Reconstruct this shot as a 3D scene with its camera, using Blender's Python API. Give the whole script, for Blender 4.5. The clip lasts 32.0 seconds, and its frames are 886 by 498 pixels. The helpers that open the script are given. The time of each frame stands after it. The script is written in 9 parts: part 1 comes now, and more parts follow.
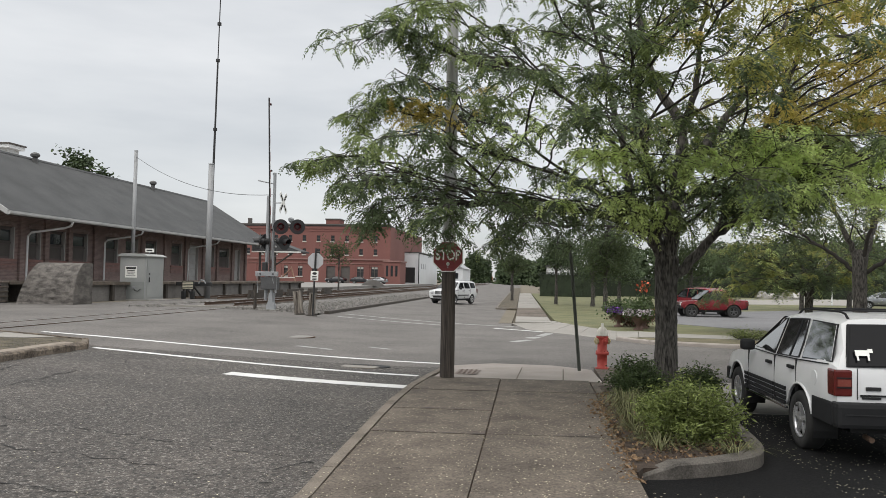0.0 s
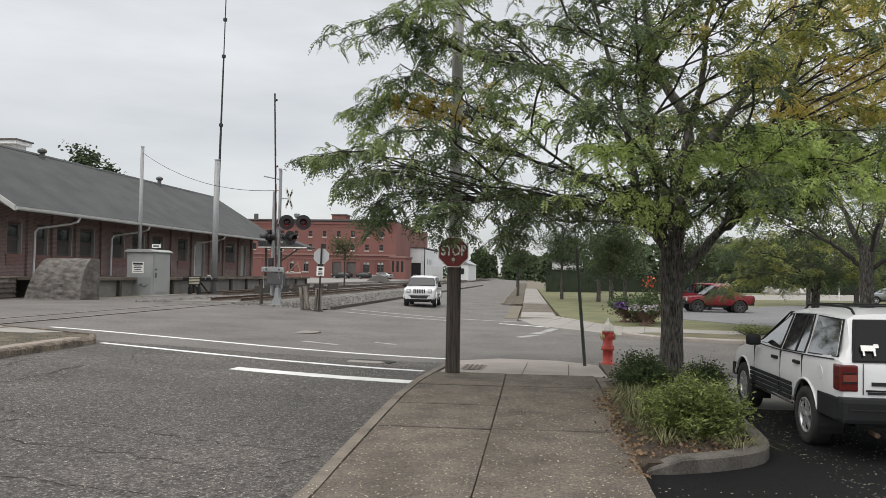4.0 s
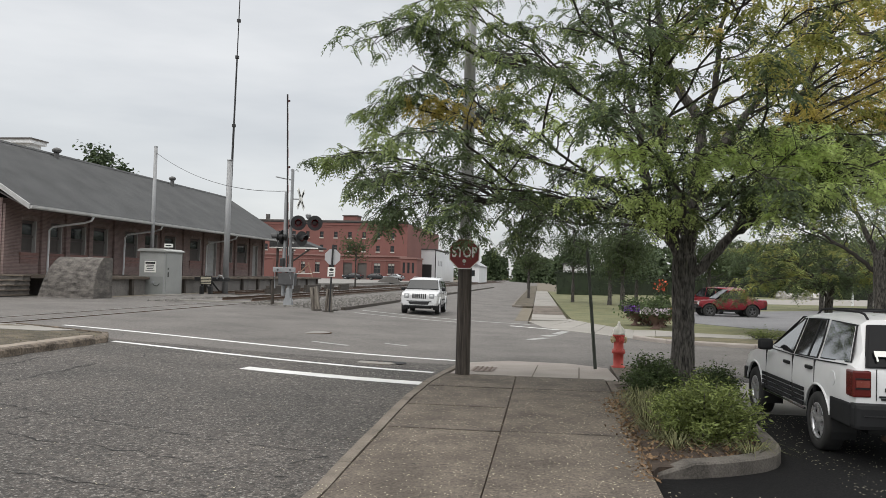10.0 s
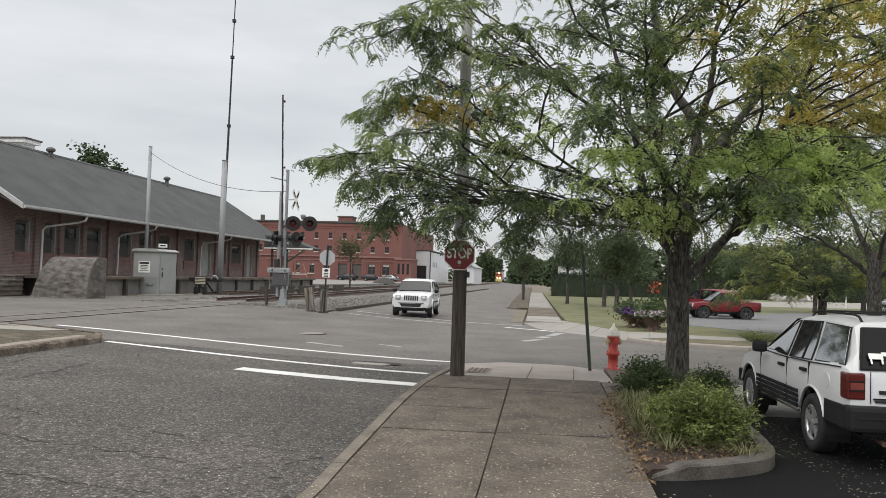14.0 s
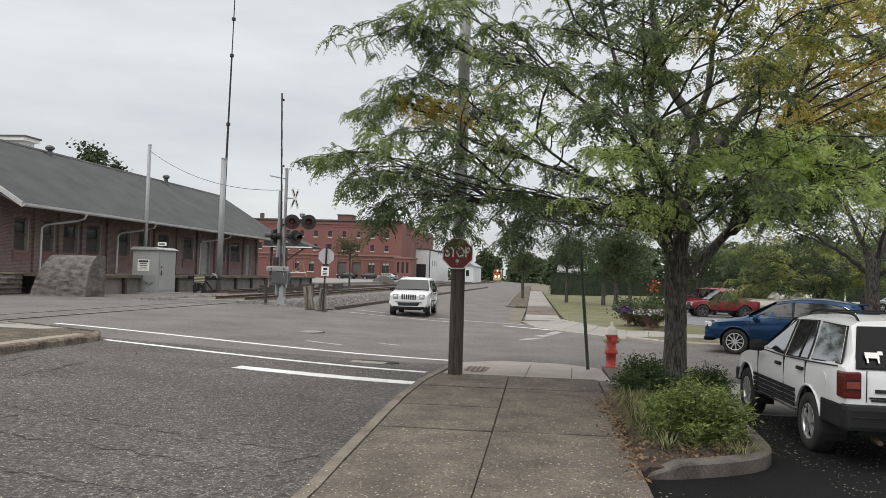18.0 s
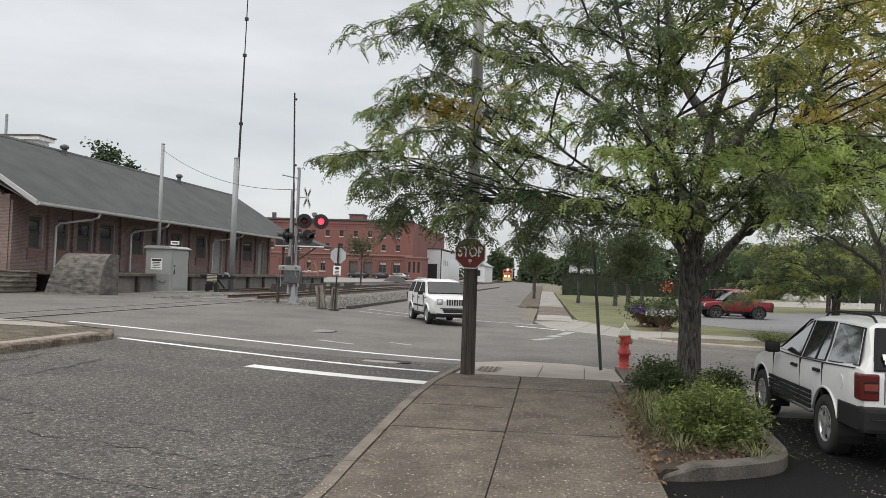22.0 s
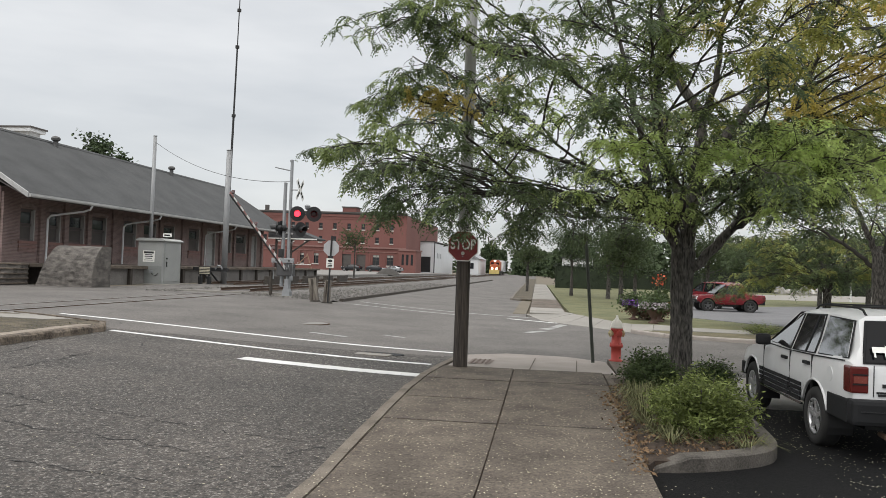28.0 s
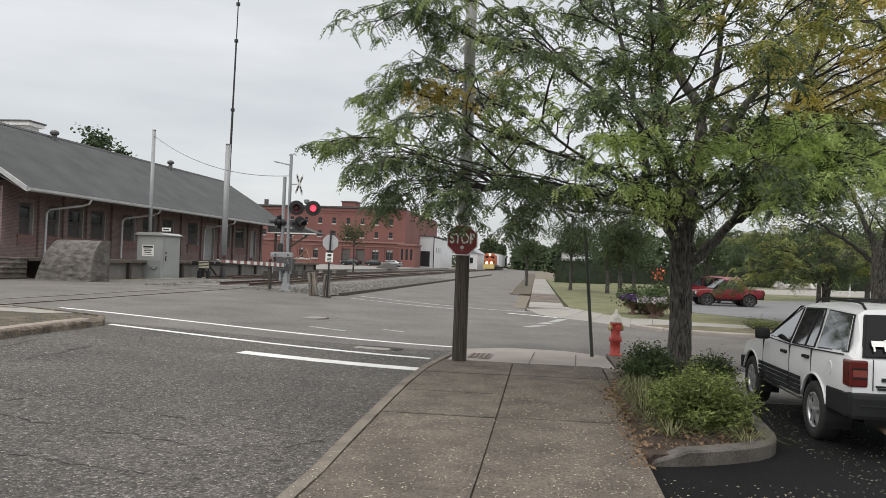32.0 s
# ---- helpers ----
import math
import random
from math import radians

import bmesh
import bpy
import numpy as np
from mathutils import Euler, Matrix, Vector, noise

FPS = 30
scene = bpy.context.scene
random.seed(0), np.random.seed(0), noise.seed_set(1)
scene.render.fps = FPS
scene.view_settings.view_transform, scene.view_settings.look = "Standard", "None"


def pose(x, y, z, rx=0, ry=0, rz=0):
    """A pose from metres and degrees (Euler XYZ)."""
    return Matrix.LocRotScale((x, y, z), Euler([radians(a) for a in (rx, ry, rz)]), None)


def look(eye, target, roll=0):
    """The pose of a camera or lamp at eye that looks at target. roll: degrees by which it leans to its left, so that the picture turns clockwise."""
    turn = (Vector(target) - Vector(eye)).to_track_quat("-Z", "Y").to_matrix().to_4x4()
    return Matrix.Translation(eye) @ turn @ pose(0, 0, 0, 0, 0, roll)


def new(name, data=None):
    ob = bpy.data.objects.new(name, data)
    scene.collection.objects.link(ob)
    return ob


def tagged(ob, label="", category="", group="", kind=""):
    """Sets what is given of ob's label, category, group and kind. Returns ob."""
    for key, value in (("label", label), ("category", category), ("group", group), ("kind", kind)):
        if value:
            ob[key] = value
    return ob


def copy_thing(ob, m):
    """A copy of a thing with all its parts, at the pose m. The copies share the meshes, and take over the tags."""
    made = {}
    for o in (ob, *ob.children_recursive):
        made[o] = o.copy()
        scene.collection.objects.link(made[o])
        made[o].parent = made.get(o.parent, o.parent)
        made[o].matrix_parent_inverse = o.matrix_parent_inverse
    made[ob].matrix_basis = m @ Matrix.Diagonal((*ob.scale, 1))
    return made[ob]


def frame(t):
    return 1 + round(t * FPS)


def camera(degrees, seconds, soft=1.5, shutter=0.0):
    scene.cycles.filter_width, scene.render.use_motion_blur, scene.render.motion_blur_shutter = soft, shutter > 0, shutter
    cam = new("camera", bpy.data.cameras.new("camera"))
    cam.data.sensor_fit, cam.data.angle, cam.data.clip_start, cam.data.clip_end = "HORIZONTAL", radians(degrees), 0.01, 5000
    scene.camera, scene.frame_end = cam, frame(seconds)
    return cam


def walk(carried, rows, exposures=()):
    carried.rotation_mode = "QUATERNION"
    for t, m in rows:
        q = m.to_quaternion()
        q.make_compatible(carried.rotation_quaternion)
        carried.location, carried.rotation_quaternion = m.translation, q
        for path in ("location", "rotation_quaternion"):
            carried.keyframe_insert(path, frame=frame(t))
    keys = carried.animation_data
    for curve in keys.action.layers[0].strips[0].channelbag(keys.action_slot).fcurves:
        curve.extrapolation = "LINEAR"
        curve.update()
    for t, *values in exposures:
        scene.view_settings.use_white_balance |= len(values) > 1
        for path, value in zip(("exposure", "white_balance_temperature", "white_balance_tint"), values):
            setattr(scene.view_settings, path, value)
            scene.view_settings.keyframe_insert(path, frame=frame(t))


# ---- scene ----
cam = camera(59.20, 32.0, 0.5)
PATH = (
    (0, pose(-0, -0, 2, 92.216, -1.03, 6.855)),
    (0.5, pose(-0.002, -0.007, 1.994, 92.234, -1.062, 6.804)),
    (1, pose(-0.006, -0.004, 1.998, 92.222, -1.064, 7.231)),
    (1.5, pose(0.001, 0.005, 1.989, 92.278, -1.089, 7.462)),
    (2, pose(0.006, 0.012, 1.992, 92.181, -1.039, 7.469)),
    (2.5, pose(0.006, 0.007, 1.993, 91.848, -0.989, 7.454)),
    (3, pose(0.013, 0.008, 1.999, 91.819, -0.863, 7.45)),
    (3.5, pose(0.009, -0.007, 1.999, 91.844, -0.904, 7.376)),
    (5.5, pose(0.008, -0.019, 1.996, 91.917, -1.277, 7.136)),
    (6, pose(0.007, -0.018, 2.007, 91.863, -1.243, 7.323)),
    (6.5, pose(0.004, -0.009, 2.005, 91.868, -1.238, 7.974)),
    (7, pose(0.007, -0.016, 1.999, 91.914, -1.279, 8.42)),
    (7.5, pose(0.016, -0.013, 2.002, 91.895, -1.173, 8.382)),
    (8, pose(0.019, -0.012, 2.003, 91.902, -1.171, 8.296)),
    (8.5, pose(0.018, -0.021, 2.003, 91.922, -1.228, 8.228)),
    (9, pose(0.019, -0.015, 2.005, 91.914, -1.367, 8.181)),
    (9.5, pose(0.013, -0.007, 1.999, 91.949, -1.468, 8.147)),
    (10, pose(0.008, -0.015, 1.997, 91.982, -1.485, 8.071)),
    (10.5, pose(0.007, -0.024, 1.997, 91.98, -1.473, 7.988)),
    (11, pose(0.011, -0.013, 1.995, 92.004, -1.457, 7.942)),
    (11.5, pose(0.007, -0.018, 1.999, 91.996, -1.418, 7.863)),
    (12, pose(0.008, -0.015, 2.004, 91.984, -1.403, 7.809)),
    (12.5, pose(0.003, -0.018, 2.002, 92.021, -1.537, 7.762)),
    (13, pose(0.009, -0.009, 1.997, 92.051, -1.627, 7.727)),
    (13.5, pose(0.001, -0.015, 1.992, 92.078, -1.654, 7.65)),
    (14, pose(0, -0.003, 1.993, 92.087, -1.691, 7.683)),
    (14.5, pose(0.003, -0.006, 1.997, 92.081, -1.697, 7.765)),
    (16.5, pose(-0.003, 0.003, 1.991, 92.136, -1.886, 7.765)),
    (17, pose(0.009, -0.003, 1.995, 92.088, -1.798, 7.778)),
    (17.5, pose(0.02, -0.011, 1.996, 91.987, -1.804, 7.708)),
    (18, pose(0.03, -0.009, 1.997, 91.978, -1.74, 7.654)),
    (18.5, pose(0.035, -0.001, 1.995, 91.999, -1.662, 7.596)),
    (19, pose(0.028, 0.003, 1.992, 92.017, -1.659, 7.493)),
    (19.5, pose(0.026, -0.004, 1.998, 91.991, -1.549, 7.458)),
    (20, pose(0.018, 0.006, 1.995, 91.978, -1.594, 7.451)),
    (20.5, pose(0.009, 0.015, 1.995, 91.941, -1.541, 8.023)),
    (21, pose(0.009, 0.021, 1.992, 91.943, -1.634, 8.376)),
    (21.5, pose(0.006, 0.02, 1.993, 91.925, -1.675, 8.426)),
    (22, pose(-0.001, 0.017, 1.993, 91.939, -1.958, 8.474)),
    (22.5, pose(-0.004, 0.019, 1.991, 91.954, -1.986, 8.498)),
    (23, pose(0, 0.031, 1.986, 91.961, -2.015, 8.461)),
    (23.5, pose(0.001, 0.023, 1.994, 91.865, -2.101, 8.382)),
    (24, pose(0, 0.016, 1.992, 91.683, -2.106, 8.305)),
    (24.5, pose(0.002, 0.016, 1.991, 91.475, -2.196, 8.277)),
    (25, pose(0.003, 0.008, 1.995, 91.441, -2.119, 8.204)),
    (25.5, pose(0.005, 0.015, 1.987, 91.379, -2.083, 8.143)),
    (27.5, pose(0.01, 0.023, 1.987, 91.437, -2.03, 7.959)),
    (28, pose(0.012, 0.01, 1.99, 91.429, -2.028, 7.986)),
    (28.5, pose(0.012, 0.003, 1.993, 91.413, -2.012, 8.103)),
    (29, pose(0.008, 0.015, 1.985, 91.415, -2.038, 8.211)),
    (29.5, pose(0.01, 0.007, 1.98, 91.415, -2.023, 8.151)),
    (30, pose(0.011, 0.009, 1.989, 91.363, -2.034, 8.096)),
    (30.5, pose(0.013, 0.012, 1.984, 91.173, -2, 8.049)),
    (31, pose(0.007, 0.02, 1.991, 90.984, -2.015, 7.967)),
    (31.5, pose(0.016, 0.022, 1.989, 90.996, -2.036, 7.913)),
    (32, pose(0.013, 0.031, 1.98, 91.034, -2.058, 7.938)),
)
walk(cam, PATH)

# ---- overcast daylight ----
world = bpy.data.worlds.new("overcast_sky")
scene.world = world
world.use_nodes = True
wn, wl = world.node_tree.nodes, world.node_tree.links
wn.clear()
sky = wn.new("ShaderNodeTexSky")
sky.sky_type = "NISHITA"
sky.sun_disc = False
sky.sun_elevation, sky.sun_rotation = radians(52), radians(-141)
coord = wn.new("ShaderNodeTexCoord")
split = wn.new("ShaderNodeSeparateXYZ")
wl.new(coord.outputs["Generated"], split.inputs[0])
rise = wn.new("ShaderNodeValToRGB")
rise.color_ramp.elements[0].position, rise.color_ramp.elements[0].color = 0.0, (0.6, 0.61, 0.615, 1)
rise.color_ramp.elements[1].position, rise.color_ramp.elements[1].color = 1.0, (2.0, 1.97, 1.9, 1)
step = rise.color_ramp.elements.new(0.35)
step.color = (0.74, 0.745, 0.745, 1)
wl.new(split.outputs["Z"], rise.inputs[0])
flat = wn.new("ShaderNodeMapping")
flat.inputs["Scale"].default_value = (1.0, 1.0, 4.5)
wl.new(coord.outputs["Generated"], flat.inputs[0])
cloud = wn.new("ShaderNodeTexNoise")
cloud.inputs["Scale"].default_value, cloud.inputs["Detail"].default_value = 2.2, 5
wl.new(flat.outputs[0], cloud.inputs["Vector"])
shade = wn.new("ShaderNodeValToRGB")
shade.color_ramp.elements[0].position, shade.color_ramp.elements[0].color = 0.3, (0.8, 0.815, 0.835, 1)
shade.color_ramp.elements[1].position, shade.color_ramp.elements[1].color = 0.7, (1.16, 1.15, 1.14, 1)
wl.new(cloud.outputs[0], shade.inputs[0])
veil = wn.new("ShaderNodeMix")
veil.data_type, veil.blend_type = "RGBA", "MULTIPLY"
veil.inputs[0].default_value = 1.0
wl.new(rise.outputs[0], veil.inputs[6])
wl.new(shade.outputs[0], veil.inputs[7])
thin = wn.new("ShaderNodeMix")
thin.data_type, thin.blend_type = "RGBA", "ADD"
thin.inputs[0].default_value = 0.02
wl.new(veil.outputs[2], thin.inputs[6])
wl.new(sky.outputs[0], thin.inputs[7])
back = wn.new("ShaderNodeBackground")
back.inputs[1].default_value = 1.0
wl.new(thin.outputs[2], back.inputs[0])
wout = wn.new("ShaderNodeOutputWorld")
wl.new(back.outputs[0], wout.inputs[0])

sun = new("sun", bpy.data.lights.new("sun", "SUN"))
sun.data.energy, sun.data.angle, sun.data.color = 1.4, radians(60), (1.0, 0.97, 0.92)
sun.matrix_world = look((-34, -42, 70), (0, 0, 0))
scene.view_settings.exposure = 0.0

# ---- materials ----
def mat(name, a, b=None, size=1.0, rough=0.8, metal=0.0, bump=0.0, fine=None, spread=0.25, vary=0.0, gloss=None, dirt=0.0, tall=1.0):
    """A surface that wavers between the colours a and b in blotches of `size` metres, with grain and relief of `fine` metres."""
    m = bpy.data.materials.new(name)
    m.use_nodes = True
    n, l = m.node_tree.nodes, m.node_tree.links
    bsdf = n["Principled BSDF"]
    bsdf.inputs["Metallic"].default_value = metal
    b = b or a
    fine = fine or size / 12
    tc = n.new("ShaderNodeMapping")
    tc.inputs["Scale"].default_value = (1, 1, tall)
    l.new(n.new("ShaderNodeTexCoord").outputs["Object"], tc.inputs[0])
    big = n.new("ShaderNodeTexNoise")
    big.inputs["Scale"].default_value, big.inputs["Detail"].default_value = 1.0 / size, 4
    l.new(tc.outputs[0], big.inputs["Vector"])
    small = n.new("ShaderNodeTexNoise")
    small.inputs["Scale"].default_value, small.inputs["Detail"].default_value = 1.0 / fine, 3
    l.new(tc.outputs[0], small.inputs["Vector"])
    ramp = n.new("ShaderNodeMapRange")
    ramp.inputs[1].default_value, ramp.inputs[2].default_value = 0.5 - spread, 0.5 + spread
    mix = n.new("ShaderNodeMath")
    mix.operation = "MULTIPLY_ADD"
    mix.inputs[1].default_value = 0.45
    half = n.new("ShaderNodeMath")
    half.operation = "MULTIPLY"
    half.inputs[1].default_value = 0.55
    l.new(big.outputs[0], half.inputs[0])
    l.new(small.outputs[0], mix.inputs[0])
    l.new(half.outputs[0], mix.inputs[2])
    l.new(mix.outputs[0], ramp.inputs[0])
    col = n.new("ShaderNodeMix")
    col.data_type = "RGBA"
    col.inputs[6].default_value, col.inputs[7].default_value = (*a, 1), (*b, 1)
    l.new(ramp.outputs[0], col.inputs[0])
    last = col.outputs[2]
    if vary:
        info = n.new("ShaderNodeObjectInfo")
        isl = n.new("ShaderNodeNewGeometry")
        add = n.new("ShaderNodeMath")
        l.new(info.outputs["Random"], add.inputs[0])
        l.new(isl.outputs["Random Per Island"], add.inputs[1])
        frac = n.new("ShaderNodeMath")
        frac.operation = "FRACT"
        l.new(add.outputs[0], frac.inputs[0])
        span = n.new("ShaderNodeMapRange")
        span.inputs[3].default_value, span.inputs[4].default_value = 1 - vary, 1 + vary
        l.new(frac.outputs[0], span.inputs[0])
        hsv = n.new("ShaderNodeHueSaturation")
        l.new(span.outputs[0], hsv.inputs["Value"])
        l.new(last, hsv.inputs["Color"])
        last = hsv.outputs[0]
    l.new(last, bsdf.inputs["Base Color"])
    r = n.new("ShaderNodeMapRange")
    r.inputs[3].default_value, r.inputs[4].default_value = max(0.02, rough - 0.08), min(1, rough + 0.08)
    l.new(small.outputs[0], r.inputs[0])
    l.new(r.outputs[0], bsdf.inputs["Roughness"])
    if gloss is not None:
        bsdf.inputs["Specular IOR Level"].default_value = gloss
    if bump:
        bp = n.new("ShaderNodeBump")
        bp.inputs["Strength"].default_value, bp.inputs["Distance"].default_value = min(1.0, bump), fine * 0.5
        l.new(small.outputs[0], bp.inputs["Height"])
        l.new(bp.outputs[0], bsdf.inputs["Normal"])
    return m


def glow(name, colour, strength):
    m = bpy.data.materials.new(name)
    m.use_nodes = True
    bsdf = m.node_tree.nodes["Principled BSDF"]
    bsdf.inputs["Base Color"].default_value = (*colour, 1)
    bsdf.inputs["Emission Color"].default_value = (*colour, 1)
    bsdf.inputs["Emission Strength"].default_value = strength
    return m


def glass(name, tint, rough=0.03):
    m = mat(name, tint, tuple(c * 1.3 for c in tint), 2.0, rough, gloss=0.5)
    return m


def asphalt(name, a, b, crack=0.0, stone=0.35):
    """Worn asphalt: pale stones in dark binder, soft patches, wandering cracks."""
    m = mat(name, a, b, 2.2, 0.82, bump=0.6, fine=0.02, spread=0.17)
    n, l = m.node_tree.nodes, m.node_tree.links
    bsdf = n["Principled BSDF"]
    last = bsdf.inputs["Base Color"].links[0].from_socket
    tc = n.new("ShaderNodeTexCoord")
    v = n.new("ShaderNodeTexVoronoi")
    v.inputs["Scale"].default_value = 62
    l.new(tc.outputs["Object"], v.inputs["Vector"])
    pick = n.new("ShaderNodeMapRange")
    pick.inputs[1].default_value, pick.inputs[2].default_value = 0.66, 0.86
    pick.inputs[3].default_value, pick.inputs[4].default_value = 0.0, stone
    bw = n.new("ShaderNodeRGBToBW")
    l.new(v.outputs["Color"], bw.inputs[0])
    l.new(bw.outputs[0], pick.inputs[0])
    mix = n.new("ShaderNodeMix")
    mix.data_type = "RGBA"
    mix.inputs[7].default_value = (0.36, 0.345, 0.32, 1)
    l.new(pick.outputs[0], mix.inputs[0])
    l.new(last, mix.inputs[6])
    last = mix.outputs[2]
    if crack:
        wob = n.new("ShaderNodeTexNoise")
        wob.inputs["Scale"].default_value, wob.inputs["Detail"].default_value = 1.1, 6
        l.new(tc.outputs["Object"], wob.inputs["Vector"])
        shift = n.new("ShaderNodeMix")
        shift.data_type, shift.blend_type = "RGBA", "ADD"
        shift.inputs[0].default_value = 1.6
        l.new(tc.outputs["Object"], shift.inputs[6])
        l.new(wob.outputs["Color"], shift.inputs[7])
        net = n.new("ShaderNodeTexVoronoi")
        net.feature = "DISTANCE_TO_EDGE"
        net.inputs["Scale"].default_value = crack
        l.new(shift.outputs[2], net.inputs["Vector"])
        line = n.new("ShaderNodeMapRange")
        line.inputs[1].default_value, line.inputs[2].default_value = 0.0, 0.012 * crack
        line.inputs[3].default_value, line.inputs[4].default_value = 0.75, 0.0
        l.new(net.outputs["Distance"], line.inputs[0])
        part_ = n.new("ShaderNodeTexNoise")
        part_.inputs["Scale"].default_value = 0.35
        l.new(tc.outputs["Object"], part_.inputs["Vector"])
        gate = n.new("ShaderNodeMapRange")
        gate.inputs[1].default_value, gate.inputs[2].default_value = 0.45, 0.55
        l.new(part_.outputs[0], gate.inputs[0])
        both = n.new("ShaderNodeMath")
        both.operation = "MULTIPLY"
        l.new(line.outputs[0], both.inputs[0])
        l.new(gate.outputs[0], both.inputs[1])
        dark = n.new("ShaderNodeMix")
        dark.data_type = "RGBA"
        dark.inputs[7].default_value = (0.02, 0.02, 0.02, 1)
        l.new(both.outputs[0], dark.inputs[0])
        l.new(last, dark.inputs[6])
        last = dark.outputs[2]
    l.new(last, bsdf.inputs["Base Color"])
    return m


def grains(m, scale, dark, pale):
    """Coarse grains over a surface's own colour, some darker and some paler."""
    n, l = m.node_tree.nodes, m.node_tree.links
    bsdf = n["Principled BSDF"]
    src = bsdf.inputs["Base Color"].links[0].from_socket
    tc, v, bw = n.new("ShaderNodeTexCoord"), n.new("ShaderNodeTexVoronoi"), n.new("ShaderNodeRGBToBW")
    v.inputs["Scale"].default_value = scale
    l.new(tc.outputs["Object"], v.inputs["Vector"])
    l.new(v.outputs["Color"], bw.inputs[0])
    tone = n.new("ShaderNodeValToRGB")
    e = tone.color_ramp.elements
    e[0].position, e[0].color = 0.2, (dark, dark, dark, 1)
    e[1].position, e[1].color = 0.4, (1, 1, 1, 1)
    for pos, c in ((0.66, 1.0), (0.8, pale)):
        k = e.new(pos)
        k.color = (c, c, c, 1)
    l.new(bw.outputs[0], tone.inputs[0])
    mu = n.new("ShaderNodeMix")
    mu.data_type, mu.blend_type = "RGBA", "MULTIPLY"
    mu.inputs[0].default_value = 1.0
    l.new(src, mu.inputs[6])
    l.new(tone.outputs[0], mu.inputs[7])
    l.new(mu.outputs[2], bsdf.inputs["Base Color"])


def bricked(m, mortar, length=0.21, row=0.075, show=0.75):
    """Courses of brick on an upright wall, over its own colour."""
    n, l = m.node_tree.nodes, m.node_tree.links
    bsdf = n["Principled BSDF"]
    src = bsdf.inputs["Base Color"].links[0].from_socket
    tc, sp, add, cb = n.new("ShaderNodeTexCoord"), n.new("ShaderNodeSeparateXYZ"), n.new("ShaderNodeMath"), n.new("ShaderNodeCombineXYZ")
    l.new(tc.outputs["Object"], sp.inputs[0])
    l.new(sp.outputs["X"], add.inputs[0])
    l.new(sp.outputs["Y"], add.inputs[1])
    l.new(add.outputs[0], cb.inputs["X"])
    l.new(sp.outputs["Z"], cb.inputs["Y"])
    br = n.new("ShaderNodeTexBrick")
    br.inputs["Scale"].default_value = 1.0
    br.inputs["Brick Width"].default_value, br.inputs["Row Height"].default_value, br.inputs["Mortar Size"].default_value = length, row, 0.008
    br.inputs["Color1"].default_value, br.inputs["Color2"].default_value = (0.7, 0.7, 0.7, 1), (1.25, 1.2, 1.15, 1)
    br.inputs["Mortar"].default_value = (*mortar, 1)
    l.new(cb.outputs[0], br.inputs["Vector"])
    mu = n.new("ShaderNodeMix")
    mu.data_type, mu.blend_type = "RGBA", "MULTIPLY"
    mu.inputs[0].default_value = show
    l.new(src, mu.inputs[6])
    l.new(br.outputs[0], mu.inputs[7])
    l.new(mu.outputs[2], bsdf.inputs["Base Color"])


ASPHALT = asphalt("worn_asphalt", (0.066, 0.06, 0.055), (0.15, 0.138, 0.127), 0.33, 0.2)
grains(ASPHALT, 30, 0.72, 1.25)
ASPHALT_OLD = asphalt("coarse_old_asphalt", (0.016, 0.0138, 0.0122), (0.084, 0.0725, 0.0635), 0.3, 0.42)
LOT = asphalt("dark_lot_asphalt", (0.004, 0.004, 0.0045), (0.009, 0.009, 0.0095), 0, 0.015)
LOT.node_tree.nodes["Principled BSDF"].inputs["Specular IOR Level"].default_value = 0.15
CONCRETE = mat("grey_brown_concrete", (0.06, 0.048, 0.038), (0.165, 0.136, 0.109), 0.55, 0.9, bump=0.8, fine=0.014, spread=0.15, vary=0.14)
CONCRETE_PALE = mat("pale_concrete", (0.2, 0.188, 0.168), (0.3, 0.285, 0.26), 1.5, 0.9, bump=0.2, fine=0.03, vary=0.05)
grains(CONCRETE, 45, 0.62, 1.3)
grains(ASPHALT_OLD, 27, 0.4, 1.75)
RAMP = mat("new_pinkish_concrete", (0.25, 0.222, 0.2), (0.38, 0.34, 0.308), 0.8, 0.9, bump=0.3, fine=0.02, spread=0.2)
KERB = mat("kerb_concrete", (0.095, 0.083, 0.07), (0.225, 0.2, 0.172), 0.35, 0.94, bump=0.6, fine=0.02, spread=0.17, dirt=0.3)
KERB_DARK = mat("dark_stained_kerb_concrete", (0.042, 0.037, 0.032), (0.14, 0.126, 0.11), 0.3, 0.94, bump=0.8, fine=0.02, spread=0.15)
KERB_WALK = mat("worn_tan_kerb_concrete", (0.085, 0.07, 0.056), (0.25, 0.215, 0.175), 0.5, 0.94, bump=0.7, fine=0.018, spread=0.16, vary=0.12)
KERB_TAN = mat("tan_edging_concrete", (0.17, 0.14, 0.112), (0.33, 0.285, 0.238), 0.5, 0.94, bump=0.5, fine=0.03, spread=0.18)
KERB_BROWN = mat("rust_stained_kerb_concrete", (0.03, 0.024, 0.02), (0.24, 0.195, 0.152), 0.2, 0.94, bump=0.9, fine=0.04, spread=0.16)
OLD_CONCRETE = mat("stained_old_concrete", (0.04, 0.036, 0.033), (0.185, 0.168, 0.152), 0.35, 0.95, bump=0.45, fine=0.05, spread=0.14, tall=2.2)
GRASS = mat("mown_grass", (0.055, 0.068, 0.026), (0.175, 0.165, 0.08), 1.8, 0.95, bump=0.6, fine=0.05, spread=0.18)
